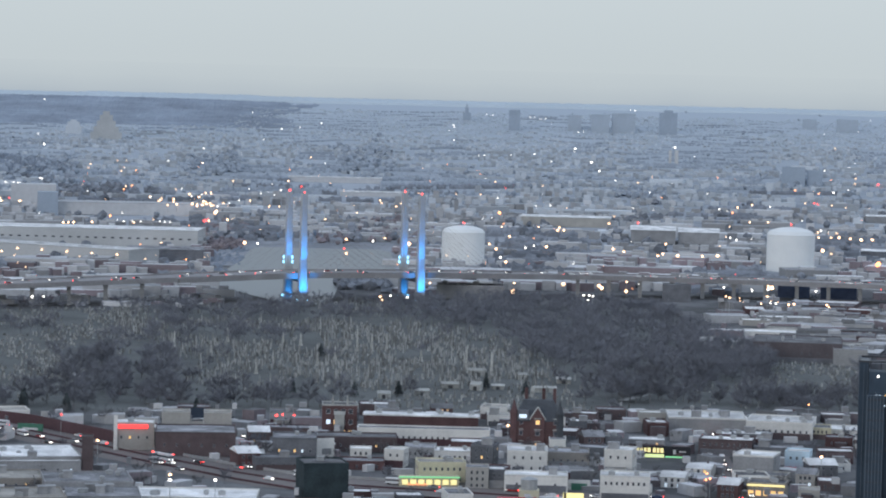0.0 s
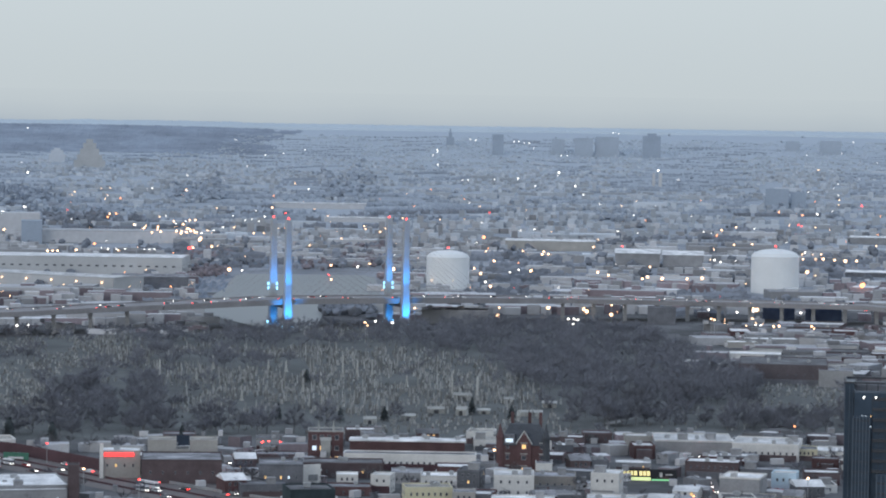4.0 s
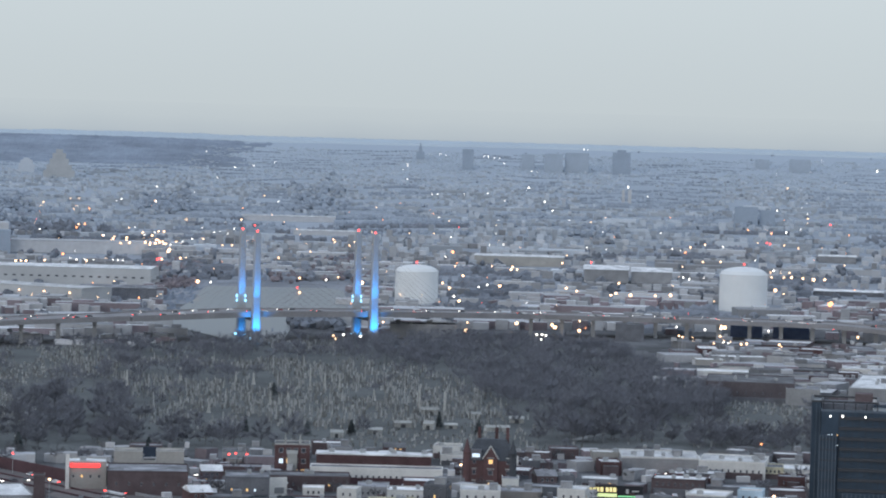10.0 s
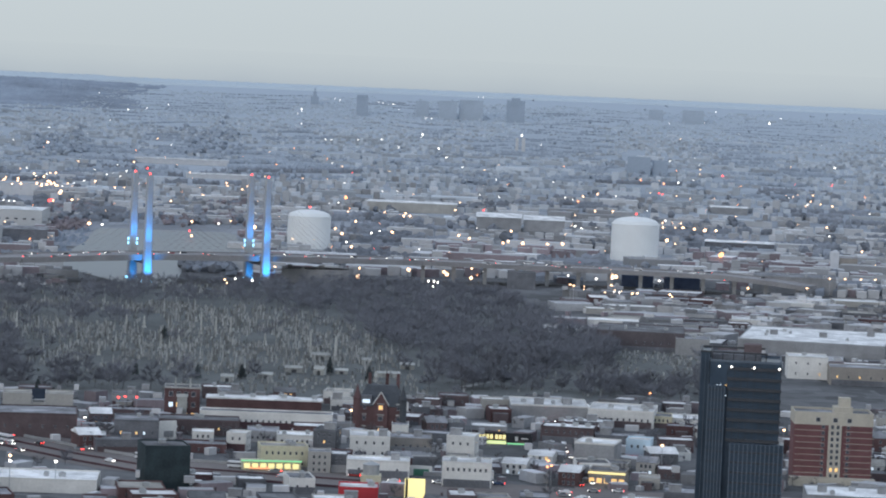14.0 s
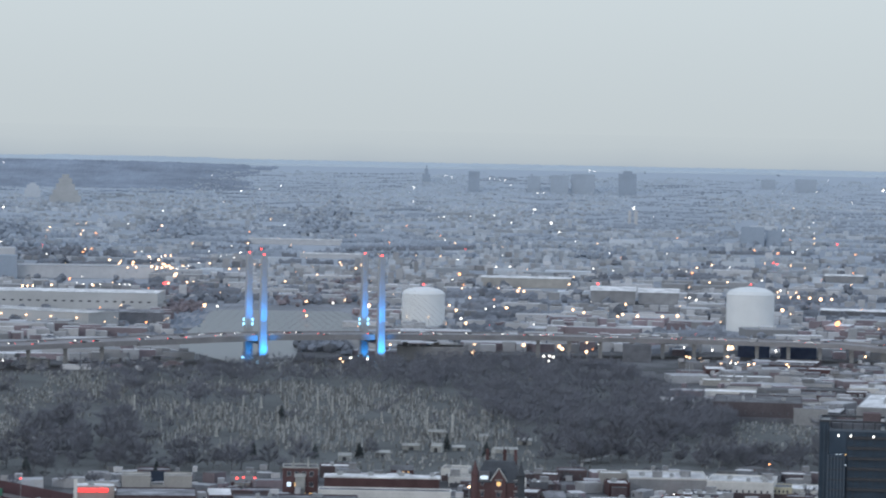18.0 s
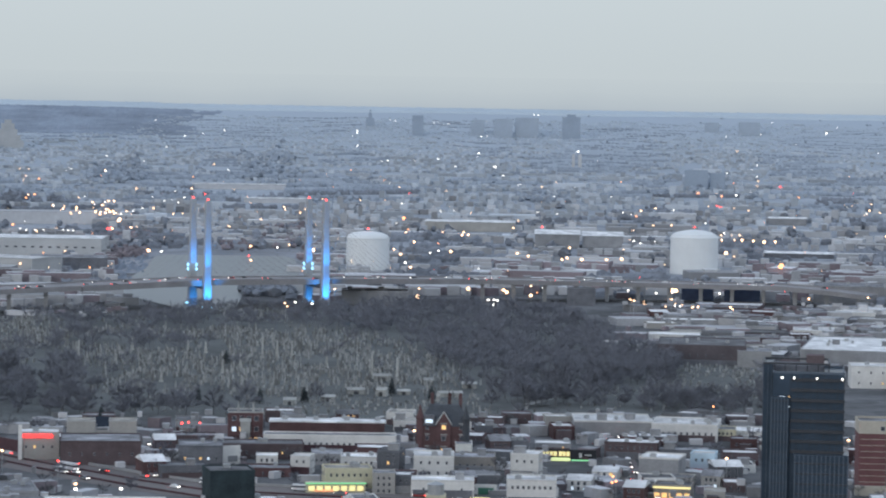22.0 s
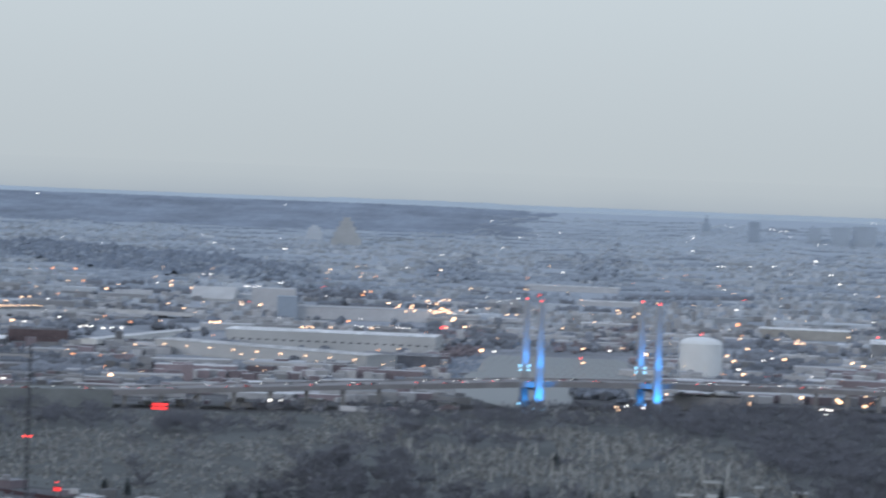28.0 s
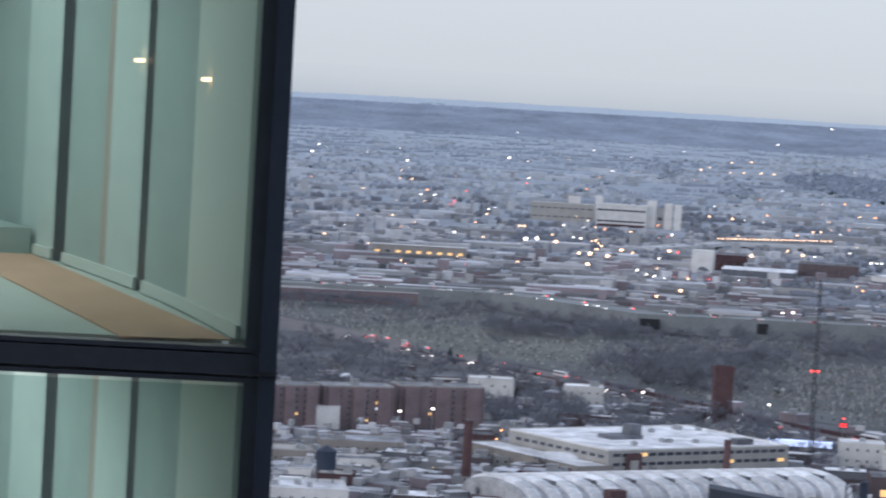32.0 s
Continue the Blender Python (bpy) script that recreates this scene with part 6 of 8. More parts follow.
def grow():
    cells = []
    while len(cells) < 1500:
        b = gr.uniform(-24, 9.2)
        lo, hi = grave_near(b) + 5, grave_far(b) - 4
        r = math.sqrt(gr.uniform(lo * lo, hi * hi)) if hi > lo else 0
        if r and gr.random() < wood_density(b, r):
            cells.append((b, r))
    models = [bare_tree(i, h, 1650) for i, h in enumerate((13, 15, 11.5, 16))]
    near = sorted(cells, key=lambda c: c[1])[:270]
    for i, (b, r) in enumerate(near):
        m = Matrix.Translation(spot(b, r, 0)) @ pose(0, 0, 0, 0, 0, gr.uniform(0, 360)) @ Matrix.Diagonal((*[gr.uniform(0.7, 1.15)] * 3, 1))
        if i < 4:
            models[i].matrix_world = m
        else:
            copy = copy_thing(models[i % 4], m)
    bases = [tree_arrays(50 + k, h, 1.0, 8, 480, h * 0.005) for k, h in enumerate((12, 14, 15, 13))]
    rest = []
    for b, r in cells[:]:
        if (b, r) not in near:
            p = spot(b, r, 0)
            rest.append((p.x, p.y, 0, gr.uniform(0.7, 1.15), gr.uniform(0, 6.3)))
    scatter_mesh("cemetery_wood", "dense leafless wood of grey-brown trees", "woods", rest, bases, "twigs")
    back = []
    while len(back) < 300:
        b, r = gr.uniform(-24, -12.5), gr.uniform(1230, 1800)
        if r > line_at(HIGHWAY, b) - 26 or r < float(np.interp(b, [-24, -19, -14, -12.5], [1380, 1330, 1240, 1240])):
            continue
        p = spot(b, r, 0)
        if any(math.hypot(p.x - x, p.y - y) < q * 0.7 for x, y, q in TAKEN):
            continue
        back.append((p.x, p.y, 0, gr.uniform(0.7, 1.15), gr.uniform(0, 6.3)))
    scatter_mesh("yard_trees", "leafless trees crowding behind the apartments", "trees", back, bases, "twigs")
    # small bare trees in back yards and along the streets
    small_bases = [tree_arrays(90 + k, h, 0.9, 7, 330, h * 0.006) for k, h in enumerate((7, 8.5, 6))]
    yards = []
    while len(yards) < 170:
        b, r = gr.uniform(-23, 13), gr.uniform(1060, 1420)
        if r > grave_near(b) - 4 or abs(r - line_at(HIGHWAY, b)) < 24:
            continue
        p = spot(b, r, 0)
        if any(math.hypot(p.x - x, p.y - y) < q * 0.8 for x, y, q in TAKEN):
            continue
        yards.append((p.x, p.y, 0, gr.uniform(0.7, 1.2), gr.uniform(0, 6.3)))
    scatter_mesh("back_yard_trees", "small bare trees in yards and along streets", "trees", yards, small_bases, "bark")
    # evergreens stand singly
    spots = [(-1.701, 1463.6), (-2.931, 1468.8), (-2.384, 1694.8), (-8.268, 1387.1), (-11.333, 1448.5), (-10.875, 1435.2), (-8.865, 1419.9), (-8.232, 1392.8), (-4.842, 1370.6), (-7.410, 1370.4), (-20.129, 1691.8), (-19.527, 1664.9), (-18.756, 1472.8), (-4.864, 1339.6), (-0.822, 1474.1), (-18.876, 1471.7), (1.718, 1490.3), (0.925, 1514.5)]
    models = [evergreen(i, h) for i, h in enumerate((7, 8.5))]
    for i, (b, r) in enumerate(spots):
        m = Matrix.Translation(spot(b, r, 0)) @ Matrix.Diagonal((1.15 if i % 3 else 1.5, 1.15 if i % 3 else 1.5, 1.0, 1))
        if i < 2:
            models[i].matrix_world = m
        else:
            copy_thing(models[i % 2], m)
    # street and yard trees among the buildings
    n = 0
    while n < 46:
        b, r = gr.uniform(-23, 13), gr.uniform(1090, 1420)
        if r > grave_near(b) - 6 or abs(r - line_at(HIGHWAY, b)) < 22:
            continue
        p = spot(b, r, 0)
        if any(math.hypot(p.x - x, p.y - y) < q + 2 for x, y, q in TAKEN):
            continue
        n += 1
        copy_thing(bpy.data.objects["bare_tree"], Matrix.Translation(p) @ pose(0, 0, 0, 0, 0, gr.uniform(0, 360)) @ Matrix.Diagonal((*[gr.uniform(0.5, 0.8)] * 3, 1)))


grow()


# ---- graves
def graves():
    g = np.random.default_rng(4)
    n = 36000
    b = g.uniform(-24, 8.6, n)
    vs, fs = [], []
    count = 0
    for bi in b:
        lo, hi = grave_near(bi) + 12, grave_far(bi) - 6
        if hi <= lo:
            continue
        r = math.sqrt(g.uniform(lo * lo, hi * hi))
        # rows follow the slope
        r = round(r / 5.5) * 5.5 + g.normal(0, 0.5)
        wd = wood_density(bi, r)
        if g.random() < wd * 1.5 or noise.noise((bi * 1.3, r * 0.012, 0)) < -0.32:
            continue
        if bi < -8 and g.random() < (0.75 if bi < -15.5 else 0.4):
            continue
        if r < 1520 and g.random() < 0.4:
            continue
        p = spot(bi, r, 0)
        kind = g.random()
        tall = 1.7 if -6.5 < bi < 3 and r > 1500 else 1.0
        w, d = g.uniform(0.5, 1.25), g.uniform(0.25, 0.5)
        h = g.uniform(0.9, 1.9) * (1.5 if tall > 1 else 1.1)
        upright = 0.8 if tall > 1 else 0.94
        if bi > 5.2 and g.random() < 0.75:
            continue
        if kind > upright:
            h, w, d = g.uniform(2.6, 5.0) * (1.2 if tall > 1 else 0.8), 0.9, 0.9
        k = count * 8
        t = 0.35 if kind > upright else 0.9
        a = g.normal(0.2, 0.15)
        c, s = math.cos(a), math.sin(a)
        for z, q in ((-0.1, 1.0), (h, t)):
            for x, y in ((-w, -d), (w, -d), (w, d), (-w, d)):
                x, y = x * q / 2, y * q / 2
                vs.append((p.x + x * c - y * s, p.y + x * s + y * c, z))
        fs += [(k, k + 1, k + 5, k + 4), (k + 1, k + 2, k + 6, k + 5), (k + 2, k + 3, k + 7, k + 6), (k + 3, k, k + 4, k + 7), (k + 4, k + 5, k + 6, k + 7)]
        count += 1
    tagged(solid("gravestones", vs, fs, ["stone"]), "thousands of weathered grey gravestones in rows", "gravestones", kind="stuff")


graves()


def shrubs():
    g = random.Random(77)
    small = [tree_arrays(120 + k, 3.0, 1.4, 5, 40, 0.07) for k in range(3)]
    places = []
    while len(places) < 2600:
        b = g.uniform(-24, 9)
        lo, hi = grave_near(b) + 4, grave_far(b) - 4
        if hi <= lo:
            continue
        r = g.uniform(lo, hi)
        if noise.noise((b * 1.7, r * 0.015, 4)) < -0.1:
            continue
        p = spot(b, r, 0)
        places.append((p.x, p.y, 0, g.uniform(0.5, 1.2), g.uniform(0, 6.3)))
    scatter_mesh("cemetery_shrubs", "low dark leafless shrubs between the graves", "shrubs", places, small, "bark")


shrubs()


def obelisk(b, r, w, h):
    root = thing("obelisk", b, r, "tall pale stone obelisk over the graves", "monument", gr.uniform(-10, 10), None, "cemetery obelisks")
    bm = bmesh.new()
    box(bm, 0, 0, 0, 2.4, 2.4, 0.7)
    box(bm, 0, 0, 0.7, 1.7, 1.7, 1.9)
    part("plinth", bm, "pale_stone", root)
    bm = bmesh.new()
    box(bm, 0, 0, 2.6, 1.25, 1.25, h - 3.8, 0, 0.62)
    box(bm, 0, 0, h - 1.2, 0.78, 0.78, 1.2, 0, 0.05)
    part("shaft", bm, "pale_stone", root)


for args in ((0.522, 1608.0, 3.2, 14.3), (1.025, 1594.9, 2.8, 13.5), (-1.665, 1730.9, 2.7, 14.3), (-1.079, 1735.4, 2.7, 11.0), (-3.143, 1760.2, 2.1, 8.3), (-5.300, 1707.4, 2.4, 12.4), (-2.794, 1762.7, 2.1, 7.6), (-1.372, 1733.1, 2.0, 10.9), (-2.453, 1629.0, 2.2, 8.4), (-2.100, 1659.7, 2.0, 9.2), (1.842, 1485.3, 1.8, 5.9), (-0.386, 1672.0, 2.0, 7.3), (-5.353, 1765.7, 2.1, 6.9), (-4.570, 1680.4, 2.0, 7.2), (-3.670, 1574.7, 1.9, 6.8), (-4.245, 1781.6, 2.1, 8.8)):
    obelisk(*args)


def mausoleum(b, r, w, h):
    root = thing("mausoleum", b, r, "small grey stone mausoleum with pitched roof", "mausoleum", gr.uniform(-15, 15), None, "stone mausoleums")
    bm = bmesh.new()
    box(bm, 0, 2.5, 0, w, 5, h * 0.68)
    part("wall", bm, "pale_stone", root)
    bm = bmesh.new()
    gable(bm, 0, 2.5, h * 0.68, w, 5, h * 0.32)
    part("roof", bm, "pale_stone", root)
    bm = bmesh.new()
    box(bm, 0, -0.03, 0, w * 0.28, 0.1, h * 0.5)
    part("door", bm, "dark_metal", root)
    for s in (-1, 1):
        bm = bmesh.new()
        rod(bm, (s * w * 0.32, -0.4, 0), (s * w * 0.32, -0.4, h * 0.68), 0.2)
        part("column", bm, "pale_stone", root)


for args in ((0.726, 1592.6, 9.4, 4.1), (-0.342, 1476.9, 7.3, 3.5), (0.214, 1515.8, 9.0, 3.6), (-1.113, 1455.5, 6.3, 4.0), (0.711, 1507.1, 5.4, 4.8), (1.653, 1576.5, 6.2, 3.7), (-13.572, 1601.8, 5.7, 4.1), (-7.217, 1517.4, 5.1, 3.9), (2.111, 1507.9, 11.9, 3.3), (2.473, 1557.1, 7.7, 3.7), (1.162, 1516.2, 6.6, 3.0)):
    mausoleum(*args)


# ---- infill: low city blocks that the views show between the named buildings
fill = random.Random(33)
PALETTE = [("white_wall", "white-painted"), ("brown_brick", "brown brick"), ("dark_wall", "dark clad"), ("grey_wall", "grey rendered"), ("brick", "red brick"), ("brown_brick", "brown brick"), ("brick", "red brick"), ("beige_wall", "beige"), ("dark_wall", "dark clad"), ("plum_wall", "sooty brick")]
ROOFS = ["roof_white", "roof_white", "roof_white", "roof_grey", "roof_grey", "roof_dark", "roof_tan"]


def infill(n, b0, b1, r0, r1, size, depth, high, bays, gap, group, far_limit=None, plain=False):
    made, tries = 0, 0
    while made < n and tries < n * 160:
        tries += 1
        b, r = fill.uniform(b0, b1), fill.uniform(r0, r1)
        w, d, h = fill.uniform(*size), fill.uniform(*depth), fill.uniform(*high)
        if far_limit and not far_limit(b, r, d):
            continue
        p = spot(b, r + d / 2, 0)
        q = 0.5 * math.hypot(w, d)
        if any(math.hypot(p.x - x, p.y - y) < (q + z) * gap for x, y, z in TAKEN) or hides(b, r, w, h):
            continue
        wall, word = fill.choice(PALETTE)
        roof = fill.choice(ROOFS)
        made += 1
        tone = {"roof_white": "white", "roof_grey": "grey", "roof_dark": "dark", "roof_tan": "tan"}[roof]
        if not plain and w < 13 and fill.random() < 0.3:
            house(f"{word} gabled house with a {tone} roof", b, r, w, h + 2, d, wall, roof, fill.choice((-8, 4, 12)), group)
        else:
            building(f"low {word} building with a {tone} flat roof", b, r, w, h, d, wall, roof, fill.choice((-6, 0, 4, 8)), 0 if plain else (2 if h > 6.5 else 1), 0 if plain else max(2, int(w / bays)), 0.02, 0, fill.choice((0, 1, 2)), group=group, annex=fill.random() < 0.6 and not plain)


def clear_of_roads(b, r, d):
    road = line_at(HIGHWAY, b)
    open_view = 72 if -8.5 < b < -2.2 else 20
    return (r > road + 24 or r + d < road - open_view) and r + d < grave_near(b) - 3


infill(130, -2.5, 13.5, 980, 1400, (7, 17), (10, 18), (3.2, 6.6), 3.9, 0.6, "low city buildings", clear_of_roads)
infill(95, -24, -2.5, 960, 1600, (8, 20), (10, 20), (3, 6.5), 4.0, 0.62, "low city buildings", clear_of_roads)
infill(45, 6.0, 14, 1560, 2250, (14, 40), (18, 40), (2.6, 4.6), 6, 0.7, "low works beyond the cemetery", lambda b, r, d: r > grave_far(b) + 20 and r + d < via(min(b, 10.5)) - 30, True)


def works(n, b0, b1, r0, r1, seed, name, label, ok, tones=(0, 0, 0, 1, 2, 2)):
    """Crowded low works too far off to tell apart, as one mesh."""
    g = random.Random(seed)
    vs, fs, sl = [], [], []
    boxes = []
    for _ in range(n):
        b, r = g.uniform(b0, b1), g.uniform(r0, r1)
        p = spot(b, r, 0)
        near = r < 1600
        w, d, h = g.uniform(5, 14) if near else g.uniform(6, 30), g.uniform(5, 12) if near else g.uniform(8, 26), g.uniform(2.5, 5) if near else g.uniform(2.5, 6)
        if near and hides(b, r, w, h):
            continue
        if not ok(b, r, d) or any(math.hypot(p.x - x, p.y - y) < (q + w * 0.4) * 0.75 for x, y, q in TAKEN):
            continue
        boxes.append((p, w, d, h, g.choice((-30, -12, 0, 8, 30)), g.choice(tones), 3 if g.random() < 0.82 else 1))
        if g.random() < 0.5:
            boxes.append((p + Vector((g.uniform(-10, 10), g.uniform(-8, 8), h)), w * 0.3, d * 0.4, 2.5, 0, g.choice((0, 1)), 3))
    for _ in range(n):
        b, r = g.uniform(b0, b1), g.uniform(r0, r1)
        if ok(b, r, 3):
            boxes.append((spot(b, r, 0), g.uniform(2.5, 9), 2.5, g.uniform(1.6, 3.4), g.uniform(0, 90), g.choice((1, 1, 0, 2)), 1))
    for p, w, d, h, turn, wall, roof in boxes:
        a = radians(turn)
        c, q = math.cos(a), math.sin(a)
        m = len(vs)
        for z in (0 if p.z > 0 else -0.5, h):
            for x, y in ((-w, -d), (w, -d), (w, d), (-w, d)):
                x, y = x / 2, y / 2
                vs.append((p.x + x * c - y * q, p.y + x * q + y * c, p.z + z))
        fs.extend([(m, m + 1, m + 5, m + 4), (m + 1, m + 2, m + 6, m + 5), (m + 2, m + 3, m + 7, m + 6), (m + 3, m, m + 4, m + 7), (m + 4, m + 5, m + 6, m + 7)])
        sl.extend([wall] * 4 + [roof])
    tagged(solid(name, vs, fs, ["works_grey", "works_pale", "works_brick", "works_roof"], sl), label, "works", kind="stuff")


works(330, 5.6, 14, 1600, 2290, 63, "yards_beyond_cemetery", "yards with trailers, vans and low sheds", lambda b, r, d: r > grave_far(min(b, 9.4)) + 15 and r + d < via(min(b, 10.5)) - 24)
works(900, -24, 13.5, 960, 1560, 65, "yard_clutter", "crowded yards of sheds, vans, containers and lean-tos", lambda b, r, d: d < 13 and clear_of_roads(b, r, d))
works(420, -24, -13.5, 930, 1400, 66, "crowded_yards", "crowded white and tan sheds, trucks and lean-tos", lambda b, r, d: d < 13 and clear_of_roads(b, r, d))
works(260, -11, -4.2, 2060, 2400, 64, "yard_under_viaduct", "parked vans and trailers under the viaduct", lambda b, r, d: abs(r - via(b)) < 75 and d < 9, (1, 1, 0))


# ---- the distant city: streets of terraces, long sheds and rows of trees, one behind the other
def city():
    g = random.Random(8)
    vs, fs, sl = [], [], []
    woods = {"far_twigs": ([], []), "hazy_twigs": ([], []), "ridge_twigs": ([], [])}
    far_taken = [t for t in TAKEN if math.hypot(t[0], t[1]) > 2100]
    far_sight = [q for q in SIGHT if q[1] > 2100] + [(0.401, 2714.9, 0.45, 0), (6.892, 2743.4, 0.5, 0)]

    def block(p, w, d, h, a, wall, roof):
        c, q = math.cos(a), math.sin(a)
        m = len(vs)
        for z in (-4, h):
            for x, y in ((-w, -d), (w, -d), (w, d), (-w, d)):
                x, y = x / 2, y / 2
                vs.append((p.x + x * c - y * q, p.y + x * q + y * c, p.z + z))
        fs.extend([(m, m + 1, m + 5, m + 4), (m + 1, m + 2, m + 6, m + 5), (m + 2, m + 3, m + 7, m + 6), (m + 3, m, m + 4, m + 7), (m + 4, m + 5, m + 6, m + 7)])
        sl.extend([wall] * 4 + [roof])

    def free(b, r, w):
        if -4.6 < b < -0.85 and r < 2960 or r < via(max(-25.9, min(b, 10.5))) + 32:
            return False
        half = math.degrees(w / 2 / r)
        if any(abs(b - q[0]) < half + q[2] * 0.9 and q[1] - 70 < r < q[1] for q in far_sight):
            return False
        p = spot(b, r, 0)
        return not any(abs(p.x - x) < q and math.hypot(p.x - x, p.y - y) < (q + w * 0.4) * 0.7 for x, y, q in far_taken)

    def hedge(b0, b1, r, tilt, k, key):
        """A row of bare crowns grown together, with gaps."""
        hv, hf = woods[key]
        n = max(3, int(radians(b1 - b0) * r / (3.4 * k)))
        last = None
        for i in range(n + 1):
            b = b0 + (b1 - b0) * i / n
            q = r + tilt * (b - b0)
            e = noise.noise((b * 26 / k, r * 0.05, 2))
            if e < -0.32 or not free(b, q, 6) or i in (0, n):
                last = None
                continue
            h = k * (6.2 + 4.5 * e + g.uniform(-1.2, 1.2))
            d = k * g.uniform(5, 9)
            m = len(hv)
            z = ground_z(q)
            for u, v in ((-d, -2), (-d * 0.7, h * 0.62), (g.uniform(-0.2, 0.2) * d, h), (d * 0.7, h * 0.6), (d, -2)):
                t = spot(b, q + u, z + v)
                hv.append(tuple(t))
            if last is not None:
                for v in range(4):
                    hf.append((last + v, m + v, m + v + 1, last + v + 1))
            last = m

    srow = 0.0026
    while srow < 0.0685:
        srow += g.uniform(0.00055, 0.0009) if srow < 0.02 else g.uniform(0.0008, 0.0013)
        b = -27.0 + g.random()
        while b < 15:
            span = g.uniform(0.2, 1.1) if srow < 0.02 else g.uniform(0.5, 2.4)
            r = EYE / srow if srow > EYE / FLAT else RIM - (RIM - FLAT) * srow / (EYE / FLAT)
            k = max(0.26, min(1.0, r * srow / EYE))
            tilt = g.uniform(-45, 45) if srow < 0.02 else g.uniform(-24, 24)
            n1 = 1.15 * noise.noise((b * 0.5 + 3, srow * 90, 7)) + 0.45 * noise.noise((b * 1.4, srow * 210, 2))
            works_here = srow > 0.05 - 0.004 * noise.noise((b, 5, 1))
            shed_share = 0.5 if works_here else 0.12 if srow < 0.03 else 0.25
            west_foot = b < -4.5 and srow < 0.0115
            e = b + span
            if b < -4.5 and srow < 0.0066:
                pass
            elif west_foot and g.random() < 0.6:
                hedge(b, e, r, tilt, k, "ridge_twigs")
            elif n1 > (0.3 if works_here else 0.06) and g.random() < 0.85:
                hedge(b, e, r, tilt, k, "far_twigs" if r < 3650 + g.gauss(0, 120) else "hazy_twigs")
            elif g.random() < 0.1:
                pass
            else:
                big = g.random() < shed_share
                at = b
                tone = g.random()
                while at < e:
                    w = (g.uniform(18, 75) if big else g.uniform(6, 13)) * k
                    gap = (g.uniform(3, 26) if big else g.choice((0.3, 0.5, 1.5, 4))) * k
                    step = math.degrees((w + gap) / r)
                    q = r + tilt * (at - b) + g.uniform(-1, 1) * (5 + 26 * (1 - k))
                    if g.random() < 0.92 and free(at, q, w):
                        h = (g.uniform(4, 8.5) if big else g.uniform(5, 8.5)) * k
                        if g.random() < 0.03 and not big:
                            h *= g.uniform(1.5, 2.4)
                        d = (g.uniform(14, 42) if big else g.uniform(7, 11)) * k
                        if works_here and r < 2900:
                            wall, roof = g.choice((7, 7, 7, 8, 9, 9)), g.choice((10, 10, 10, 8, 7))
                            if at < -9.5:
                                wall, roof = {7: 11}.get(wall, wall), 12 if g.random() < 0.8 else 8
                        else:
                            # farther houses take the sets with more haze in the colour
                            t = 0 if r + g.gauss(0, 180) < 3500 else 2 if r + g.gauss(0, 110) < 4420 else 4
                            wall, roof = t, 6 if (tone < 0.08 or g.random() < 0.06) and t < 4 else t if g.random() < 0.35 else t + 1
                        a = radians(-at + (g.choice((-9, -3, 0, 3, 9)) if big else g.choice((-4, 0, 0, 5))))
                        block(spot(at, q), w, d, h, a, wall, roof)
                        if big and g.random() < 0.5:
                            block(spot(at + step * g.uniform(-0.2, 0.2), q, ground_z(q) + h - 0.5), w * 0.25, d * 0.4, 2.4 * k, a, wall, roof)
                    elif works_here:
                        for _ in range(2):
                            u = at + step * g.random()
                            if free(u, q, 4):
                                block(spot(u, q - 12 * g.random()), g.uniform(2.5, 10), 2.6, g.uniform(1.8, 3.6), radians(g.uniform(-30, 30)), 8, 8)
                    at += step
            b = e
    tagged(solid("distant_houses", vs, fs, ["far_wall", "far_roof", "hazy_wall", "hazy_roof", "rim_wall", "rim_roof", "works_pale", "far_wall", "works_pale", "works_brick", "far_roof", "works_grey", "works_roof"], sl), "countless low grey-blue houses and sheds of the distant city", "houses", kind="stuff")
    for key, (hv, hf) in woods.items():
        tagged(solid("tree_rows", hv, hf, [key]), "rows of leafless trees between distant streets", "trees", kind="stuff")


city()

def crown_arrays(seed, wide, high):
    """The rounded, uneven crown of a tree that is too far off for its twigs to show."""
    g = random.Random(seed)
    vs, fs = [], []
    rows = ((0.55, 0.12), (0.95, 0.38), (0.8, 0.72), (0.42, 0.93))
    for k, (q, z) in enumerate(rows):
        for i in range(7):
            a = 6.2832 * (i + 0.5 * (k % 2)) / 7
            e = q * g.uniform(0.65, 1.25)
            vs.append((wide / 2 * e * math.cos(a), wide / 2 * e * math.sin(a), high * z * g.uniform(0.86, 1.14)))
    vs += [(0, 0, high * g.uniform(0.95, 1.1)), (0, 0, -1.0)]
    for k in range(3):
        for i in range(7):
            j = (i + 1) % 7
            fs.append((7 * k + i, 7 * k + j, 7 * k + 7 + j, 7 * k + 7 + i))
    for i in range(7):
        j = (i + 1) % 7
        fs.append((21 + i, 21 + j, 28))
        fs.append((j, i, 29))
    return np.array(vs), fs, 0


far_bases = [crown_arrays(80 + k, w, h) for k, (w, h) in enumerate(((11, 8), (9, 9), (14, 7), (8, 6), (12, 8.5)))]


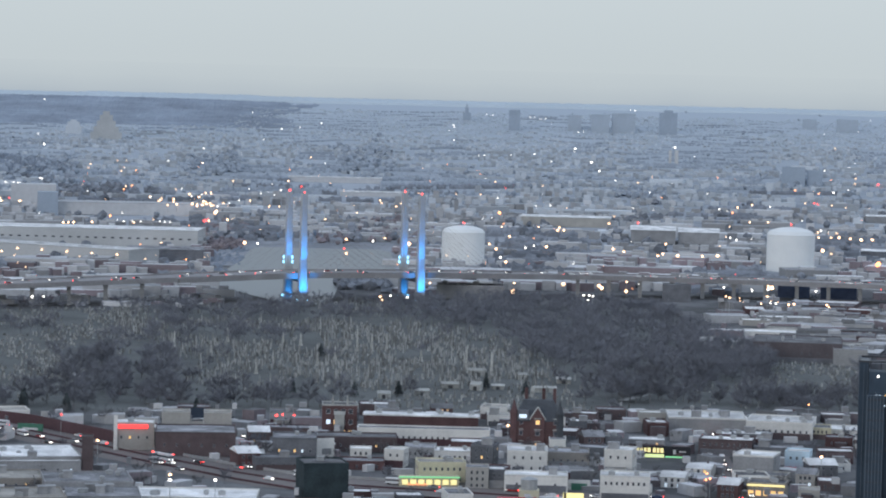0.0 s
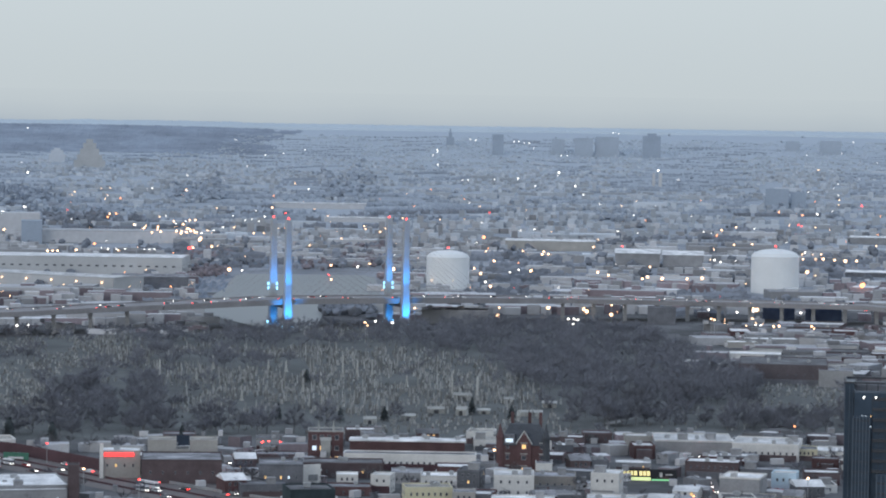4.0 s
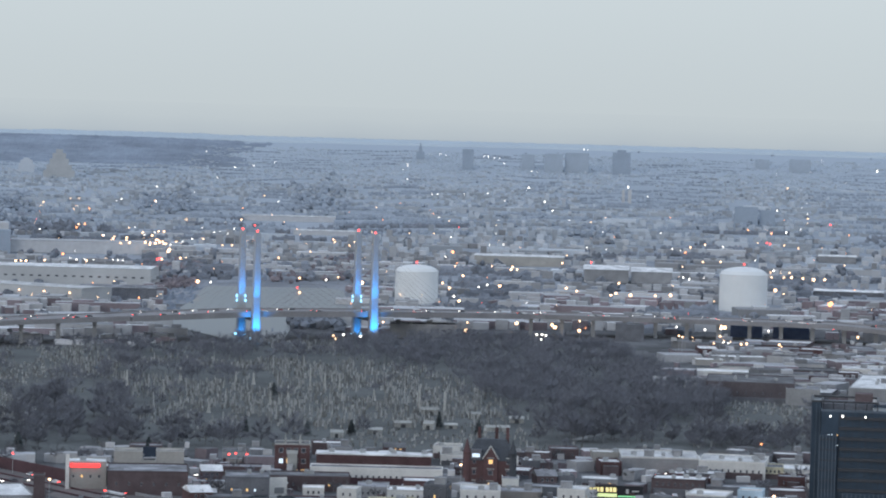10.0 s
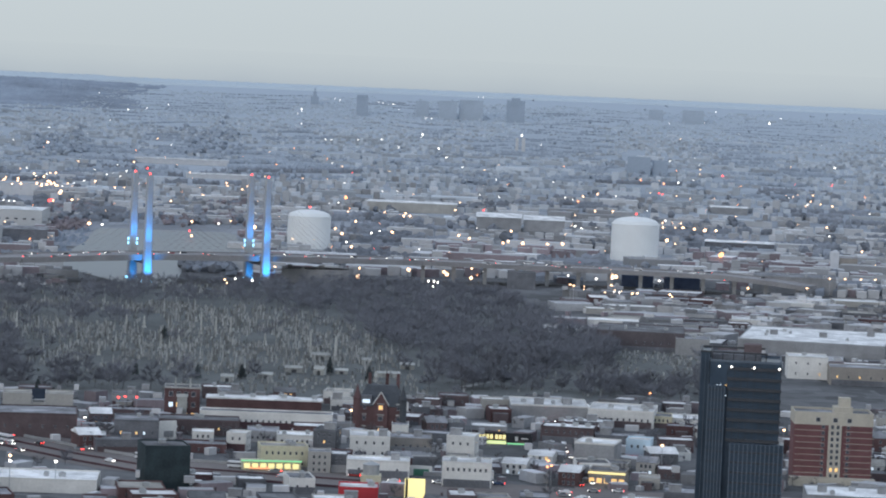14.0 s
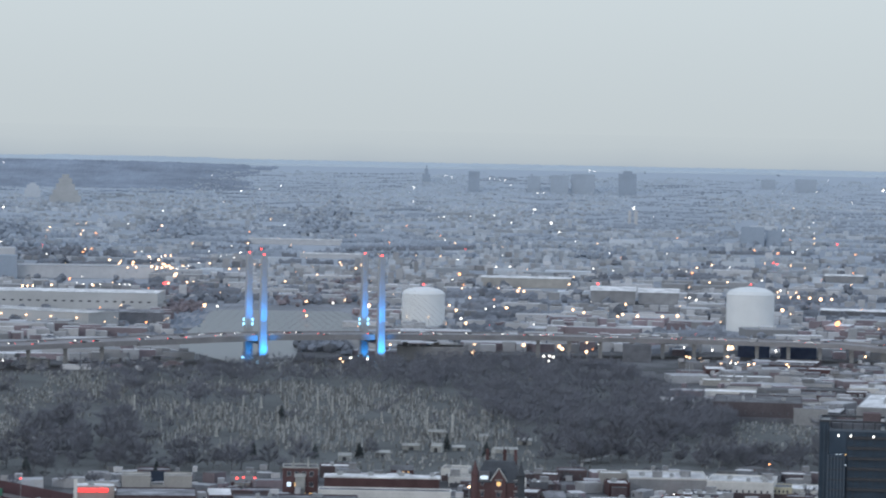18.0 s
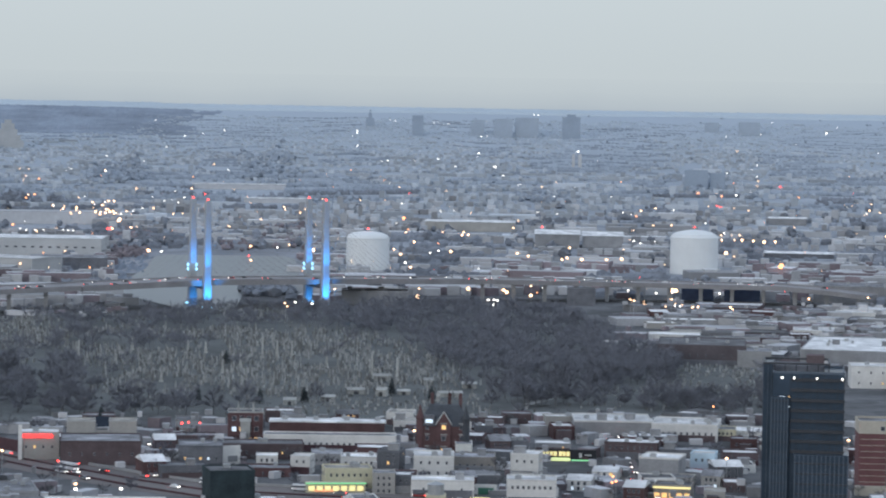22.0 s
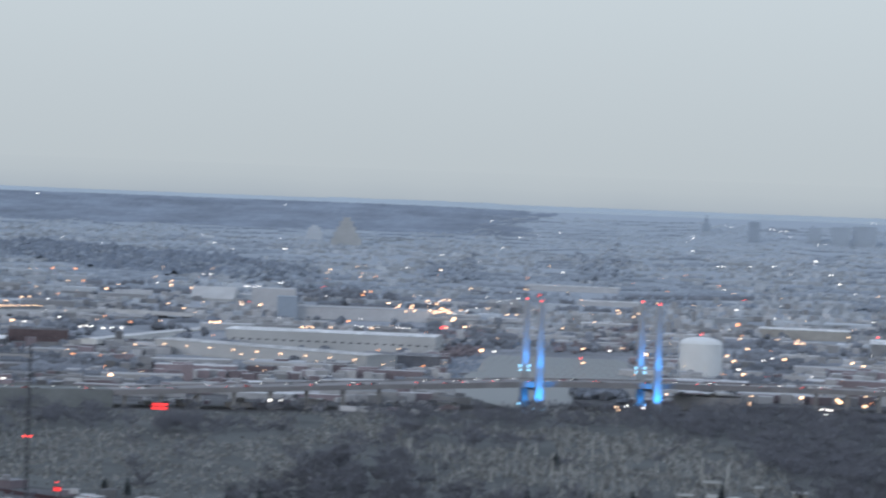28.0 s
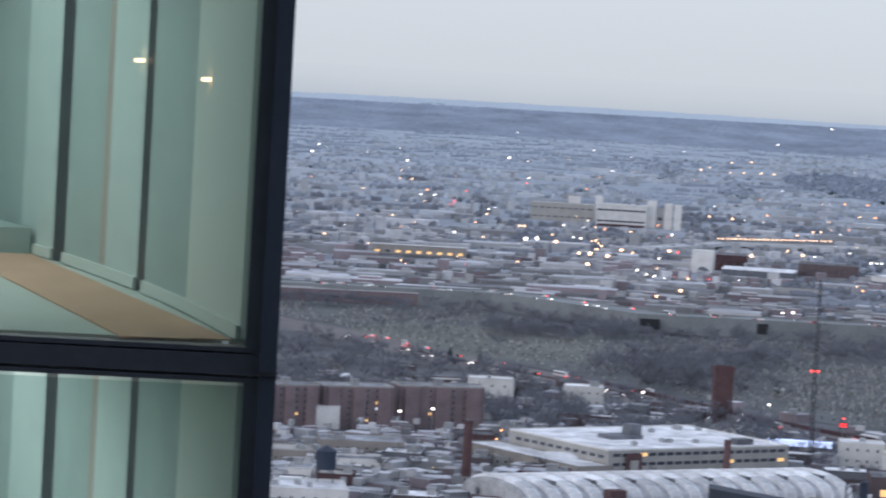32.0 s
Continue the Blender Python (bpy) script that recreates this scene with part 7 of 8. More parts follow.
def far_trees():
    g = random.Random(9)
    places = []
    for i in range(3800):
        b, s = g.uniform(-27, 15), g.uniform(0.001, 0.053)
        r = RIM - (RIM - FLAT) * s / (EYE / FLAT)
        if noise.noise((b * 0.9, s * 100, 7)) + 0.5 * noise.noise((b * 4, s * 400, 1)) < g.uniform(-0.08, 0.24) or (-4.6 < b < -0.85 and r < 2960) or (b < 0.5 and s < 0.0145):
            continue
        p = spot(b, r)
        places.append((p.x, p.y, p.z - 0.5, max(0.35, r * s / EYE) * g.uniform(0.8, 1.4), g.uniform(0, 6.3)))
    for i in range(500):
        b, r = g.uniform(-25, 14), g.uniform(2200, 2760)
        if noise.noise((b * 1.6, r * 0.012, 3)) < g.uniform(-0.05, 0.35) or -4.8 < b < -1.0 or r < via(min(b, 10.5)) + 36:
            continue
        p = spot(b, r)
        places.append((p.x, p.y, p.z - 0.5, g.uniform(0.6, 1.1), g.uniform(0, 6.3)))
    # a dark belt of trees across the west, and one beside it
    for line, n, wide in (([(-13.768, 4114.7), (-12.013, 4030.8), (-9.745, 3921.0), (-7.538, 3833.0)], 120, 0.0012), ([(-9.224, 3869.8), (-8.125, 3869.9), (-7.296, 3858.7)], 130, 0.002), ([(-8.113, 3467.6), (-6.787, 3657.9), (-6.447, 3638.1)], 60, 0.001), ([(-2.076, 2303.5), (-1.605, 2360.1), (-1.040, 2317.9)], 60, 0.0006), ([(-19.857, 3747.0), (-19.698, 3442.5)], 60, 0.001), ([(6.694, 3988.0), (7.414, 3986.0)], 70, 0.0015), ([(-5.129, 3913.6), (-4.012, 3946.0)], 70, 0.0012), ([(-2.131, 4052.7), (-1.100, 4146.7)], 70, 0.003), ([(-16.454, 4172.4), (-15.783, 4177.2)], 60, 0.0015), ([(-14.926, 3913.7), (-14.343, 3929.2)], 50, 0.001), ([(-15.752, 3467.8), (-15.103, 3478.6)], 60, 0.0012), ([(-5.094, 4015.6), (-4.152, 4053.2)], 60, 0.0015), ([(3.299, 3725.9), (4.420, 3730.5)], 60, 0.0008)):
        for _ in range(n):
            f = g.random() * (len(line) - 1)
            i = min(int(f), len(line) - 2)
            b = line[i][0] + (line[i + 1][0] - line[i][0]) * (f - i)
            r = line[i][1] + (line[i + 1][1] - line[i][1]) * (f - i) + g.gauss(0, wide * 40000)
            p = spot(b, r)
            places.append((p.x, p.y, p.z - 0.5, g.uniform(0.7, 1.2), g.uniform(0, 6.3)))
    banks = []
    for (b0, r0), (b1, r1), n in (((-4.882, 3068.1), (-3.899, 3159.4), 90), ((-4.764, 2853.2), (-3.981, 2895.1), 60), ((-2.525, 3001.6), (-0.952, 3103.5), 90), ((-1.633, 3247.8), (-0.733, 3285.4), 50), ((-0.165, 3139.6), (-0.946, 2909.7), 30)):
        for _ in range(n):
            f = g.random()
            p = spot(b0 + (b1 - b0) * f, r0 + (r1 - r0) * f + g.gauss(0, 40))
            banks.append((p.x, p.y, p.z - 0.5, g.uniform(0.5, 0.9), g.uniform(0, 6.3)))
    scatter_mesh("riverbank_trees", "brownish leafless scrub on the creek's banks", "scrub", banks, far_bases, "brown_twigs")
    # trees beyond this range take the tone with more haze painted in
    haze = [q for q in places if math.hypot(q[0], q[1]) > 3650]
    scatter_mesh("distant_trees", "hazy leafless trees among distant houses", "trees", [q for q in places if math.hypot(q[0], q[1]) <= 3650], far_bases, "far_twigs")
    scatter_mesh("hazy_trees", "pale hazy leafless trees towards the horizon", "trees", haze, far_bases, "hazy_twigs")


far_trees()


def wood_mass(label, lower, upper, high, seed):
    """A wood too far off to tell its trees apart: a lumpy canopy between two edges of (bearing, range)."""
    def on(line, f):
        f *= len(line) - 1
        i = min(int(f), len(line) - 2)
        return [line[i][k] + (line[i + 1][k] - line[i][k]) * (f - i) for k in (0, 1)]

    width = radians(abs(lower[-1][0] - lower[0][0])) * lower[0][1]
    nu, nv = max(10, int(width / 3.2)), 26
    vs, fs = [], []
    for i in range(nu + 1):
        (b0, r0), (b1, r1) = on(lower, i / nu), on(upper, i / nu)
        ragged = 18 * noise.noise((i * 0.11, seed, 0))
        for j in range(nv + 1):
            f = j / nv
            b, r = b0 + (b1 - b0) * f, r0 + ragged + (r1 - r0 - ragged) * f
            p = spot(b, r)
            mask = 1.0 - abs(2 * f - 1) ** 3 - abs(2 * i / nu - 1) ** (12 if nu > 60 else 3) + 0.9 * noise.noise((p.x * 0.035, p.y * 0.02, seed + 9))
            edge_ = min(1.0, max(0.0, mask) * 2.5) ** 0.5
            lump = 0.62 + 0.5 * noise.noise((p.x * 0.14, p.y * 0.1, seed)) + 0.35 * noise.noise((p.x * 0.33, p.y * 0.2, seed))
            vs.append((p.x, p.y, p.z - 7 + (high + 6) * min(1.0, edge_ * 1.3) * max(0.12, lump)))
    n = nv + 1
    for i in range(nu):
        for j in range(nv):
            fs.append((i * n + j, i * n + n + j, i * n + n + j + 1, i * n + j + 1))
    tagged(solid("distant_wood", vs, fs, ["wood_mass"]), label, "woods", kind="stuff")


wood_mass("dark belt of leafless woodland across the west", [(-13.761, 4053.2), (-12.451, 3921.9), (-11.041, 3819.5), (-8.985, 3791.9), (-7.372, 3857.6)], [(-13.776, 4191.7), (-12.486, 4230.1), (-11.081, 4166.4), (-9.023, 4107.8), (-7.378, 3903.8)], 11, 1)
wood_mass("brown scrub and idle ground by the creek", [(-6.210, 2575.9), (-3.960, 2468.1)], [(-4.811, 3073.4), (-3.807, 3070.1)], 5, 9)


def far_block(label, args, m, steps=((1.0, 1.0),), name="far_tower", d=14):
    """A distant high building in steps of (share of width, share of height)."""
    b, r, w, h = args
    root = thing(name, b, r, label, "high-rise")
    low = 0.0
    for k, (sw, sh) in enumerate(steps):
        bm = bmesh.new()
        box(bm, 0, d / 2, low if k else -3, w * sw, d * sw, h * sh - low + (0 if k else 3))
        part("shaft" if k == 0 else "setback", bm, m, root)
        low = h * sh
    return root


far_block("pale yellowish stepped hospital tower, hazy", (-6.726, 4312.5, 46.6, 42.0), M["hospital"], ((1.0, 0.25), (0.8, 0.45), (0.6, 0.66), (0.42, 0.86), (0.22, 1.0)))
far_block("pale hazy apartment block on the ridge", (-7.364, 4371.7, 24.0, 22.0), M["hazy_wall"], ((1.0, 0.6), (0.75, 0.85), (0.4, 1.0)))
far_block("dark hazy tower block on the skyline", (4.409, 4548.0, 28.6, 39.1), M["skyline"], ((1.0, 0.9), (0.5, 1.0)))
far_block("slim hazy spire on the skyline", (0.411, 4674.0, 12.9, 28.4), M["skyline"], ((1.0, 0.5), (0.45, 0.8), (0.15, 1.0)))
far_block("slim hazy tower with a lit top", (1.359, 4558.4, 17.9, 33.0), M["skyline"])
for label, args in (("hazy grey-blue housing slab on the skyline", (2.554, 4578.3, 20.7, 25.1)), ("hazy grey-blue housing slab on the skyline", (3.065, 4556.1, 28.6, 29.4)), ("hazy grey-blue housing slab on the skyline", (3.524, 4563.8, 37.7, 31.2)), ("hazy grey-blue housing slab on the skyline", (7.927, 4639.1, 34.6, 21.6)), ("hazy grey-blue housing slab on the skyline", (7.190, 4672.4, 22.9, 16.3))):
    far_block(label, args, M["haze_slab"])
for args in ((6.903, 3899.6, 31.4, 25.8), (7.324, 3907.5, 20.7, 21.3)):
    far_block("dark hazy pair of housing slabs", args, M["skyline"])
for args in ((4.464, 4148.0, 4.1, 21.1), (4.593, 4134.9, 4.9, 22.6)):
    far_block("pale hazy chimney of a works", args, M["pale_concrete"], name="far_chimney", d=3)
far_block("grey hazy mill block by the creek", (-8.124, 3379.2, 51.8, 26.3), M["far_wall"], d=40)
far_block("dark gabled hall in the west", (-7.843, 3273.1, 23.2, 25.6), M["skyline"], d=30)


# ---- elevated road and rail lines
def causeway(label, line, z, wide, m, lamps=0):
    root = tagged(new("causeway"), label, "viaduct")
    pts = [spot(b, r, ground_z(r) + z) for b, r in line]
    bm = bmesh.new()
    deck_section(bm, pts, wide / 2, 2.5, 1.0)
    part("deck", bm, m, root)
    for i in range(lamps):
        p = pts[0].lerp(pts[-1], (i + 0.5) / lamps)
        bm = bmesh.new()
        box(bm, 0, 0, 1.2, 1.6, 0.9, 0.9)
        part("row_lamp", bm, "lamp_warm", root, "", p)


causeway("pale elevated road in the west", [(-16.399, 3024.1), (-14.844, 3158.9), (-12.596, 3200.0), (-11.246, 3241.5), (-9.663, 3218.9)], 6, 26, "pale_concrete")
causeway("road edge with a bright row of amber lamps", [(-14.981, 3182.8), (-12.691, 3241.6)], 7, 6, "concrete", 26)
causeway("pale yard road in the far west", [(-23.965, 3097.8), (-22.280, 3040.0), (-20.472, 2948.8)], 3, 30, "pale_concrete", 0)


# ---- vehicles
def car_model(paint, kind):
    root = tagged(new(kind), {"car": "car in traffic", "van": "white delivery van in traffic", "bus": "long pale bus in traffic"}[kind], kind)
    L, W, H = {"car": (4.5, 1.8, 1.45), "van": (6.5, 2.1, 2.7), "bus": (12, 2.5, 3.1)}[kind]
    bm = bmesh.new()
    if kind == "car":
        box(bm, 0, 0, 0.3, L, W, 0.62, 0, 0.97)
    else:
        box(bm, 0, 0, 0.4, L, W, H - 0.4, 0, 0.97)
    bmesh.ops.bevel(bm, geom=bm.edges[:], offset=0.08, segments=1, affect="EDGES")
    part("body", bm, paint, root)
    bm = bmesh.new()
    if kind == "car":
        box(bm, -0.2, 0, 0.92, L * 0.55, W * 0.9, 0.5, 0, 0.8)
    else:
        box(bm, L * 0.03, 0, H * 0.55, L * 0.95, W * 1.02, H * 0.22)
    part("glazing", bm, "pane", root)
    if kind == "car":
        bm = bmesh.new()
        box(bm, -0.2, 0, 1.42, L * 0.42, W * 0.72, 0.06)
        part("roof", bm, paint, root)
    bm = bmesh.new()
    lathe(bm, [(0.32, -0.1), (0.34, 0), (0.32, 0.1)], 10)
    bmesh.ops.rotate(bm, verts=bm.verts, cent=(0, 0, 0), matrix=Matrix.Rotation(radians(90), 3, "X"))
    wheel = mesh_of(bm, "wheel", "tyre")
    for x in (-0.32, 0.32):
        for y in (-0.46, 0.46):
            piece("wheel", wheel, root, (x * L, y * W, 0.34))
    for name, x, m, q in (("headlight", L / 2, "lamp_white", 0.42), ("tail_light", -L / 2, "lamp_red", 0.42)):
        bm = bmesh.new()
        box(bm, 0, 0, 0, 0.16, 0.42, 0.3)
        lens = mesh_of(bm, name, m)
        for y in (-0.34, 0.34):
            piece(name, lens, root, (x, y * W, 0.62))
    return root


tr = random.Random(17)
def far_car(paint):
    """A car on the high deck, seen from far off."""
    root = tagged(new("car"), "car in traffic", "car")
    bm = bmesh.new()
    box(bm, 0, 0, 0.25, 4.6, 1.8, 0.7, 0, 0.96)
    part("body", bm, paint, root)
    bm = bmesh.new()
    box(bm, -0.2, 0, 0.95, 2.5, 1.6, 0.5, 0, 0.8)
    part("cabin", bm, paint if paint == "car_white" else "pane", root)
    for name, x, m in (("headlight", 2.3, "lamp_white"), ("tail_light", -2.3, "lamp_red")):
        bm = bmesh.new()
        box(bm, x, 0, 0.55, 0.16, 1.5, 0.3)
        part(name, bm, m, root)
    return root


MODELS = [car_model(p, "car") for p in ("car_white", "car_grey", "car_black", "car_red", "car_blue", "car_grey")] + [car_model("car_white", "van"), car_model("car_white", "bus")] + [far_car(p) for p in ("car_white", "car_grey", "car_black", "car_red")]
WORD = ["white car", "silver-grey car", "black car", "dark red car", "dark blue car", "grey car", "white delivery van", "long pale bus", "white car", "grey car", "black car", "dark red car"]
PLACED = set()


def drive(p, heading, where, k=None):
    if k is None:
        k = tr.choices((8, 9, 10, 11, 6), (6, 6, 4, 1, 1.2))[0] if where == "on the viaduct" else tr.choices(range(12), (2, 2, 1, 0.5, 0.5, 1, 2, 0.5, 5, 4, 3, 1.5))[0]
    m = Matrix.Translation(p) @ pose(0, 0, 0, 0, 0, heading)
    if k not in PLACED:
        PLACED.add(k)
        ob = MODELS[k]
        ob.matrix_world = m
    else:
        ob = copy_thing(MODELS[k], m)
    tagged(ob, WORD[k] + " with lights on, " + where, group="cars " + where)


def lane(pts, offset, z, gap, way, where):
    """Cars strung along a polyline at an offset."""
    along_ = 0.0
    nxt = tr.uniform(0, gap)
    for a, b in zip(pts, pts[1:]):
        d = b - a
        n = d.length
        u = d / n
        s = Vector((-u.y, u.x, 0))
        while nxt < along_ + n:
            f = (nxt - along_) / n
            p = a.lerp(b, f) + s * offset
            drive(Vector((p.x, p.y, a.z + (b.z - a.z) * f + z)), math.degrees(math.atan2(u.y, u.x)) + (180 if way < 0 else 0), where)
            nxt += gap * tr.uniform(0.5, 1.8)
        along_ += n


road = [spot(b, r, 0.16) for b, r in HIGHWAY[1:14]]
for off, way in ((-16, 1), (-12, 1), (-8, 1), (-4, 1), (4, -1), (8, -1), (12, -1), (16, -1)):
    lane(road, off, 0, 62, way, "on the expressway")
deck = [spot(b, via(b), via_z(b) + 0.03) for b in np.linspace(-23, 9.5, 60)]
for off, way in ((-15, 1), (-10, 1), (-5, 1), (6, -1), (12, -1)):
    lane(deck, off, 0, 58, way, "on the viaduct")
lane([spot(*(5.286, 1404.0), 0.2), spot(*(5.586, 1223.9), 0.2), spot(*(6.280, 1101.9), 0.2)], 2, 0, 13, 1, "on the side street")
lane([spot(*(5.286, 1404.0), 0.2), spot(*(5.586, 1223.9), 0.2), spot(*(6.280, 1101.9), 0.2)], -3, 0, 13, -1, "on the side street")
lane([spot(*(-3.794, 1308.3), 0.2), spot(*(-3.609, 1167.8), 0.2)], -3, 0, 12, 1, "on the cross street")
lane([spot(*(-3.794, 1308.3), 0.2), spot(*(-3.609, 1167.8), 0.2)], 3, 0, 12, -1, "on the cross street")
for k in range(26):
    b, r = tr.uniform(-8.3, -4.5), tr.uniform(2350, 2420)
    drive(spot(b, r, 0.05), tr.choice((0, 90)), "parked by the sheds", tr.choice((8, 9, 10)))

# the expressway's barriers
def barrier(label, offset, h, m, i0, i1, z0=0.0):
    root = tagged(new("barrier"), label, "barrier")
    pts = [spot(b, r + offset, z0) for b, r in HIGHWAY[i0:i1]]
    for a, b in zip(pts, pts[1:]):
        bm = bmesh.new()
        d = b - a
        box(bm, d.length / 2, 0, 0, d.length + 0.4, 0.6, h)
        ob = part("panel", bm, m, root, "", a)
        ob.rotation_euler = (0, 0, math.atan2(d.y, d.x))


barrier("long maroon wall beside the expressway", 22, 5.2, "maroon", 6, 9)
barrier("low maroon wall beside the expressway", 22, 2.2, "maroon", 3, 7)
barrier("dark red median barrier of the expressway", 0, 0.8, "maroon", 2, 13)
barrier("low dark red edge barrier of the expressway", -21.5, 0.9, "maroon", 6, 13)
barrier("grey edge wall of the expressway", 22, 1.2, "concrete", 8, 13)


# ---- lamps
def lamp_model(m):
    root = tagged(new("street_lamp"), "street lamp", "street lamp")
    bm = bmesh.new()
    rod(bm, (0, 0, 0), (0, 0, 9), 0.14, 0.08)
    rod(bm, (0, 0, 9), (0, -1.6, 9.4), 0.07)
    part("pole", bm, "metal", root)
    bm = bmesh.new()
    lathe(bm, [(0.2, 9.05), (0.46, 9.2), (0.46, 9.5), (0.2, 9.7)], 10, 0, -1.7)
    part("lamp_head", bm, m, root, "glowing lamp head")
    return root


LAMPS = {k: lamp_model("lamp_" + k) for k in ("white", "warm", "amber", "red")}
FIRST = set()


def street_lamp(key, b, r, scale=1.0):
    m = Matrix.Translation(spot(b, r)) @ pose(0, 0, 0, 0, 0, -b) @ Matrix.Diagonal((scale, scale, scale, 1))
    if key in FIRST:
        ob = copy_thing(LAMPS[key], m)
    else:
        FIRST.add(key)
        ob = LAMPS[key]
        ob.matrix_world = m
    tagged(ob, f"{key} glowing street lamp on a steel pole", group="street lamps")


for key, spots in (
    ("white", [(2.915, 2070.8), (3.005, 2072.0), (-0.688, 2009.9), (-1.027, 2022.2), (-16.242, 1446.0), (-21.064, 1290.7), (-20.413, 1308.3), (-13.736, 1423.7), (2.934, 2080.4), (2.821, 2079.4), (6.477, 2210.1), (-5.334, 1043.8), (-4.435, 1045.2)]),
    ("warm", [(-1.185, 2020.5), (-1.230, 2009.4), (-0.245, 2176.3), (-8.103, 2080.1), (-7.860, 2081.8), (5.649, 2111.8), (5.717, 2101.3), (6.463, 2125.3), (6.469, 2217.8), (6.431, 2317.8), (1.434, 2199.4), (2.409, 2314.9), (3.129, 2313.1), (3.671, 2253.9), (3.914, 2341.2), (10.333, 2201.0), (10.771, 2342.6), (11.069, 2347.9), (11.378, 2353.5), (11.654, 2358.5), (-8.148, 2069.0), (-7.923, 2078.3), (10.018, 1246.6), (7.622, 1166.9), (-6.781, 1161.5), (1.385, 1243.7), (-5.336, 1058.4)]),
    ("amber", [(5.354, 1098.6), (5.433, 1102.1), (-19.019, 1256.9), (-19.105, 1223.0), (7.338, 1397.6), (5.372, 1117.4)]),
    ("red", [(-12.259, 1404.6), (-19.640, 1483.9), (-5.684, 1145.8), (-3.116, 1288.4), (-3.251, 1283.6), (-2.890, 1287.0), (-7.508, 1276.1), (-3.240, 1285.2), (-17.324, 1487.2)])):
    for b, r in spots:
        street_lamp(key, b, r, 1.0 if r < 1600 else 1.25)


def far_lamps():
    """The lights of the distant city: lamps on thin poles, oversized to paint their glare."""
    g = random.Random(40)
    vs, fs, sl = [], [], []

    def one(b, r, rad, high, slot, near_by=0):
        p = spot(b, r)
        if near_by:
            p = Vector((p.x * near_by, p.y * near_by, EYE + (p.z - EYE) * near_by - high))
        m = len(vs)
        z = p.z + high
        a = radians(b)
        ux, uy = math.cos(a) * rad, -math.sin(a) * rad
        for k in range(6):
            w = 1.0472 * k
            vs.append((p.x + ux * math.cos(w), p.y + uy * math.cos(w), z + rad * math.sin(w)))
        vs.append((p.x - math.sin(a) * rad, p.y - math.cos(a) * rad, z))
        vs.append((p.x + math.sin(a) * rad, p.y + math.cos(a) * rad, z))
        for k in range(6):
            fs.append((m + k, m + (k + 1) % 6, m + 6))
            fs.append((m + (k + 1) % 6, m + k, m + 7))
            sl.extend([slot, slot])
        vs.extend([(p.x - 0.1, p.y, p.z - 1), (p.x + 0.1, p.y, p.z - 1), (p.x, p.y, z)])
        fs.append((m + 8, m + 9, m + 10))
        sl.append(4)

    for i in range(360):
        b = g.uniform(-26, 14.5)
        s = min(0.058, abs(g.gauss(0.034, 0.016)) + 0.001)
        r = EYE / s if s > EYE / FLAT else RIM - (RIM - FLAT) * s / (EYE / FLAT)
        if -4.5 < b < -1.2 and r < 2700:
            continue
        slot = g.choices((0, 1, 2, 3), (10, 3, 0.4, 0.4) if s < 0.022 else (3, 8, 3, 0.9))[0]
        one(b, r, r * g.choice((0.00012, 0.00016, 0.0002, 0.0003)), g.uniform(3, 9) * max(0.4, r * s / EYE), slot)
    for i in range(170):
        b, s = g.uniform(-26, 14.5), g.uniform(0.023, 0.066)
        r = EYE / s if s > EYE / FLAT else RIM - (RIM - FLAT) * s / (EYE / FLAT)
        if -4.4 < b < -1.4 and r < 2900:
            continue
        slot = g.choices((0, 1, 2, 3), (3, 9, 3, 0.8))[0]
        one(b, r, g.choice((0.35, 0.5, 0.5, 0.7, 0.95)), g.uniform(4, 9), slot)
    def marked(slot, rad, spots):
        for b, r in spots:
            k = 1.0 if r < 3200 else 0.8
            one(b, r, rad * k * g.uniform(1.3, 1.75), 7.0, slot, 0.95)

    # lamps that stand out singly
    marked(0, 0.55, [(-8.649, 3701.8), (-8.517, 3703.6), (-8.396, 3697.6), (-7.968, 3764.8), (-6.346, 3202.5), (-6.180, 3204.8), (-6.013, 3207.0), (-5.634, 3212.2), (-5.533, 3205.8), (-5.433, 3207.2), (-5.821, 3541.2), (-5.019, 3560.4), (-4.818, 3594.2), (-4.267, 3478.7), (-4.078, 3520.2), (-3.881, 3677.6), (-3.644, 3619.4), (-3.374, 3600.3), (-3.253, 3671.7), (-1.400, 3003.4), (-8.048, 4368.8), (-5.489, 4039.1), (-4.808, 4018.6), (-2.389, 4056.4)])
    marked(0, 0.55, [(-2.474, 4595.7), (-2.898, 4542.5), (-3.610, 4361.3), (-3.845, 4720.0), (-5.211, 3665.6)])
    marked(1, 0.75, [(-8.742, 3455.5), (-8.379, 3460.2), (-7.533, 3171.7), (-7.433, 3173.0), (-7.334, 3174.3), (-6.968, 3186.7), (-5.609, 3528.8), (-5.484, 3438.0), (-5.374, 3485.8), (-4.904, 3454.0), (-4.792, 3447.9), (-4.658, 3473.0), (-4.590, 3443.1), (-4.748, 3494.8), (-4.390, 3476.9), (-3.470, 3444.2), (-3.280, 3447.0), (-1.929, 3018.4), (-1.923, 2824.6), (-1.727, 3385.8), (-1.248, 3525.1), (-0.954, 3483.3), (-0.854, 3531.4)])
    marked(1, 1.25, [(-3.949, 2942.0), (-0.689, 2975.9), (-4.521, 3366.8), (-4.543, 3343.3)])
    marked(2, 1, [(-6.358, 3641.4), (-6.615, 3276.0), (-4.725, 3472.0)])
    marked(3, 1.2, [(-4.696, 3240.7), (-4.752, 3232.2)])
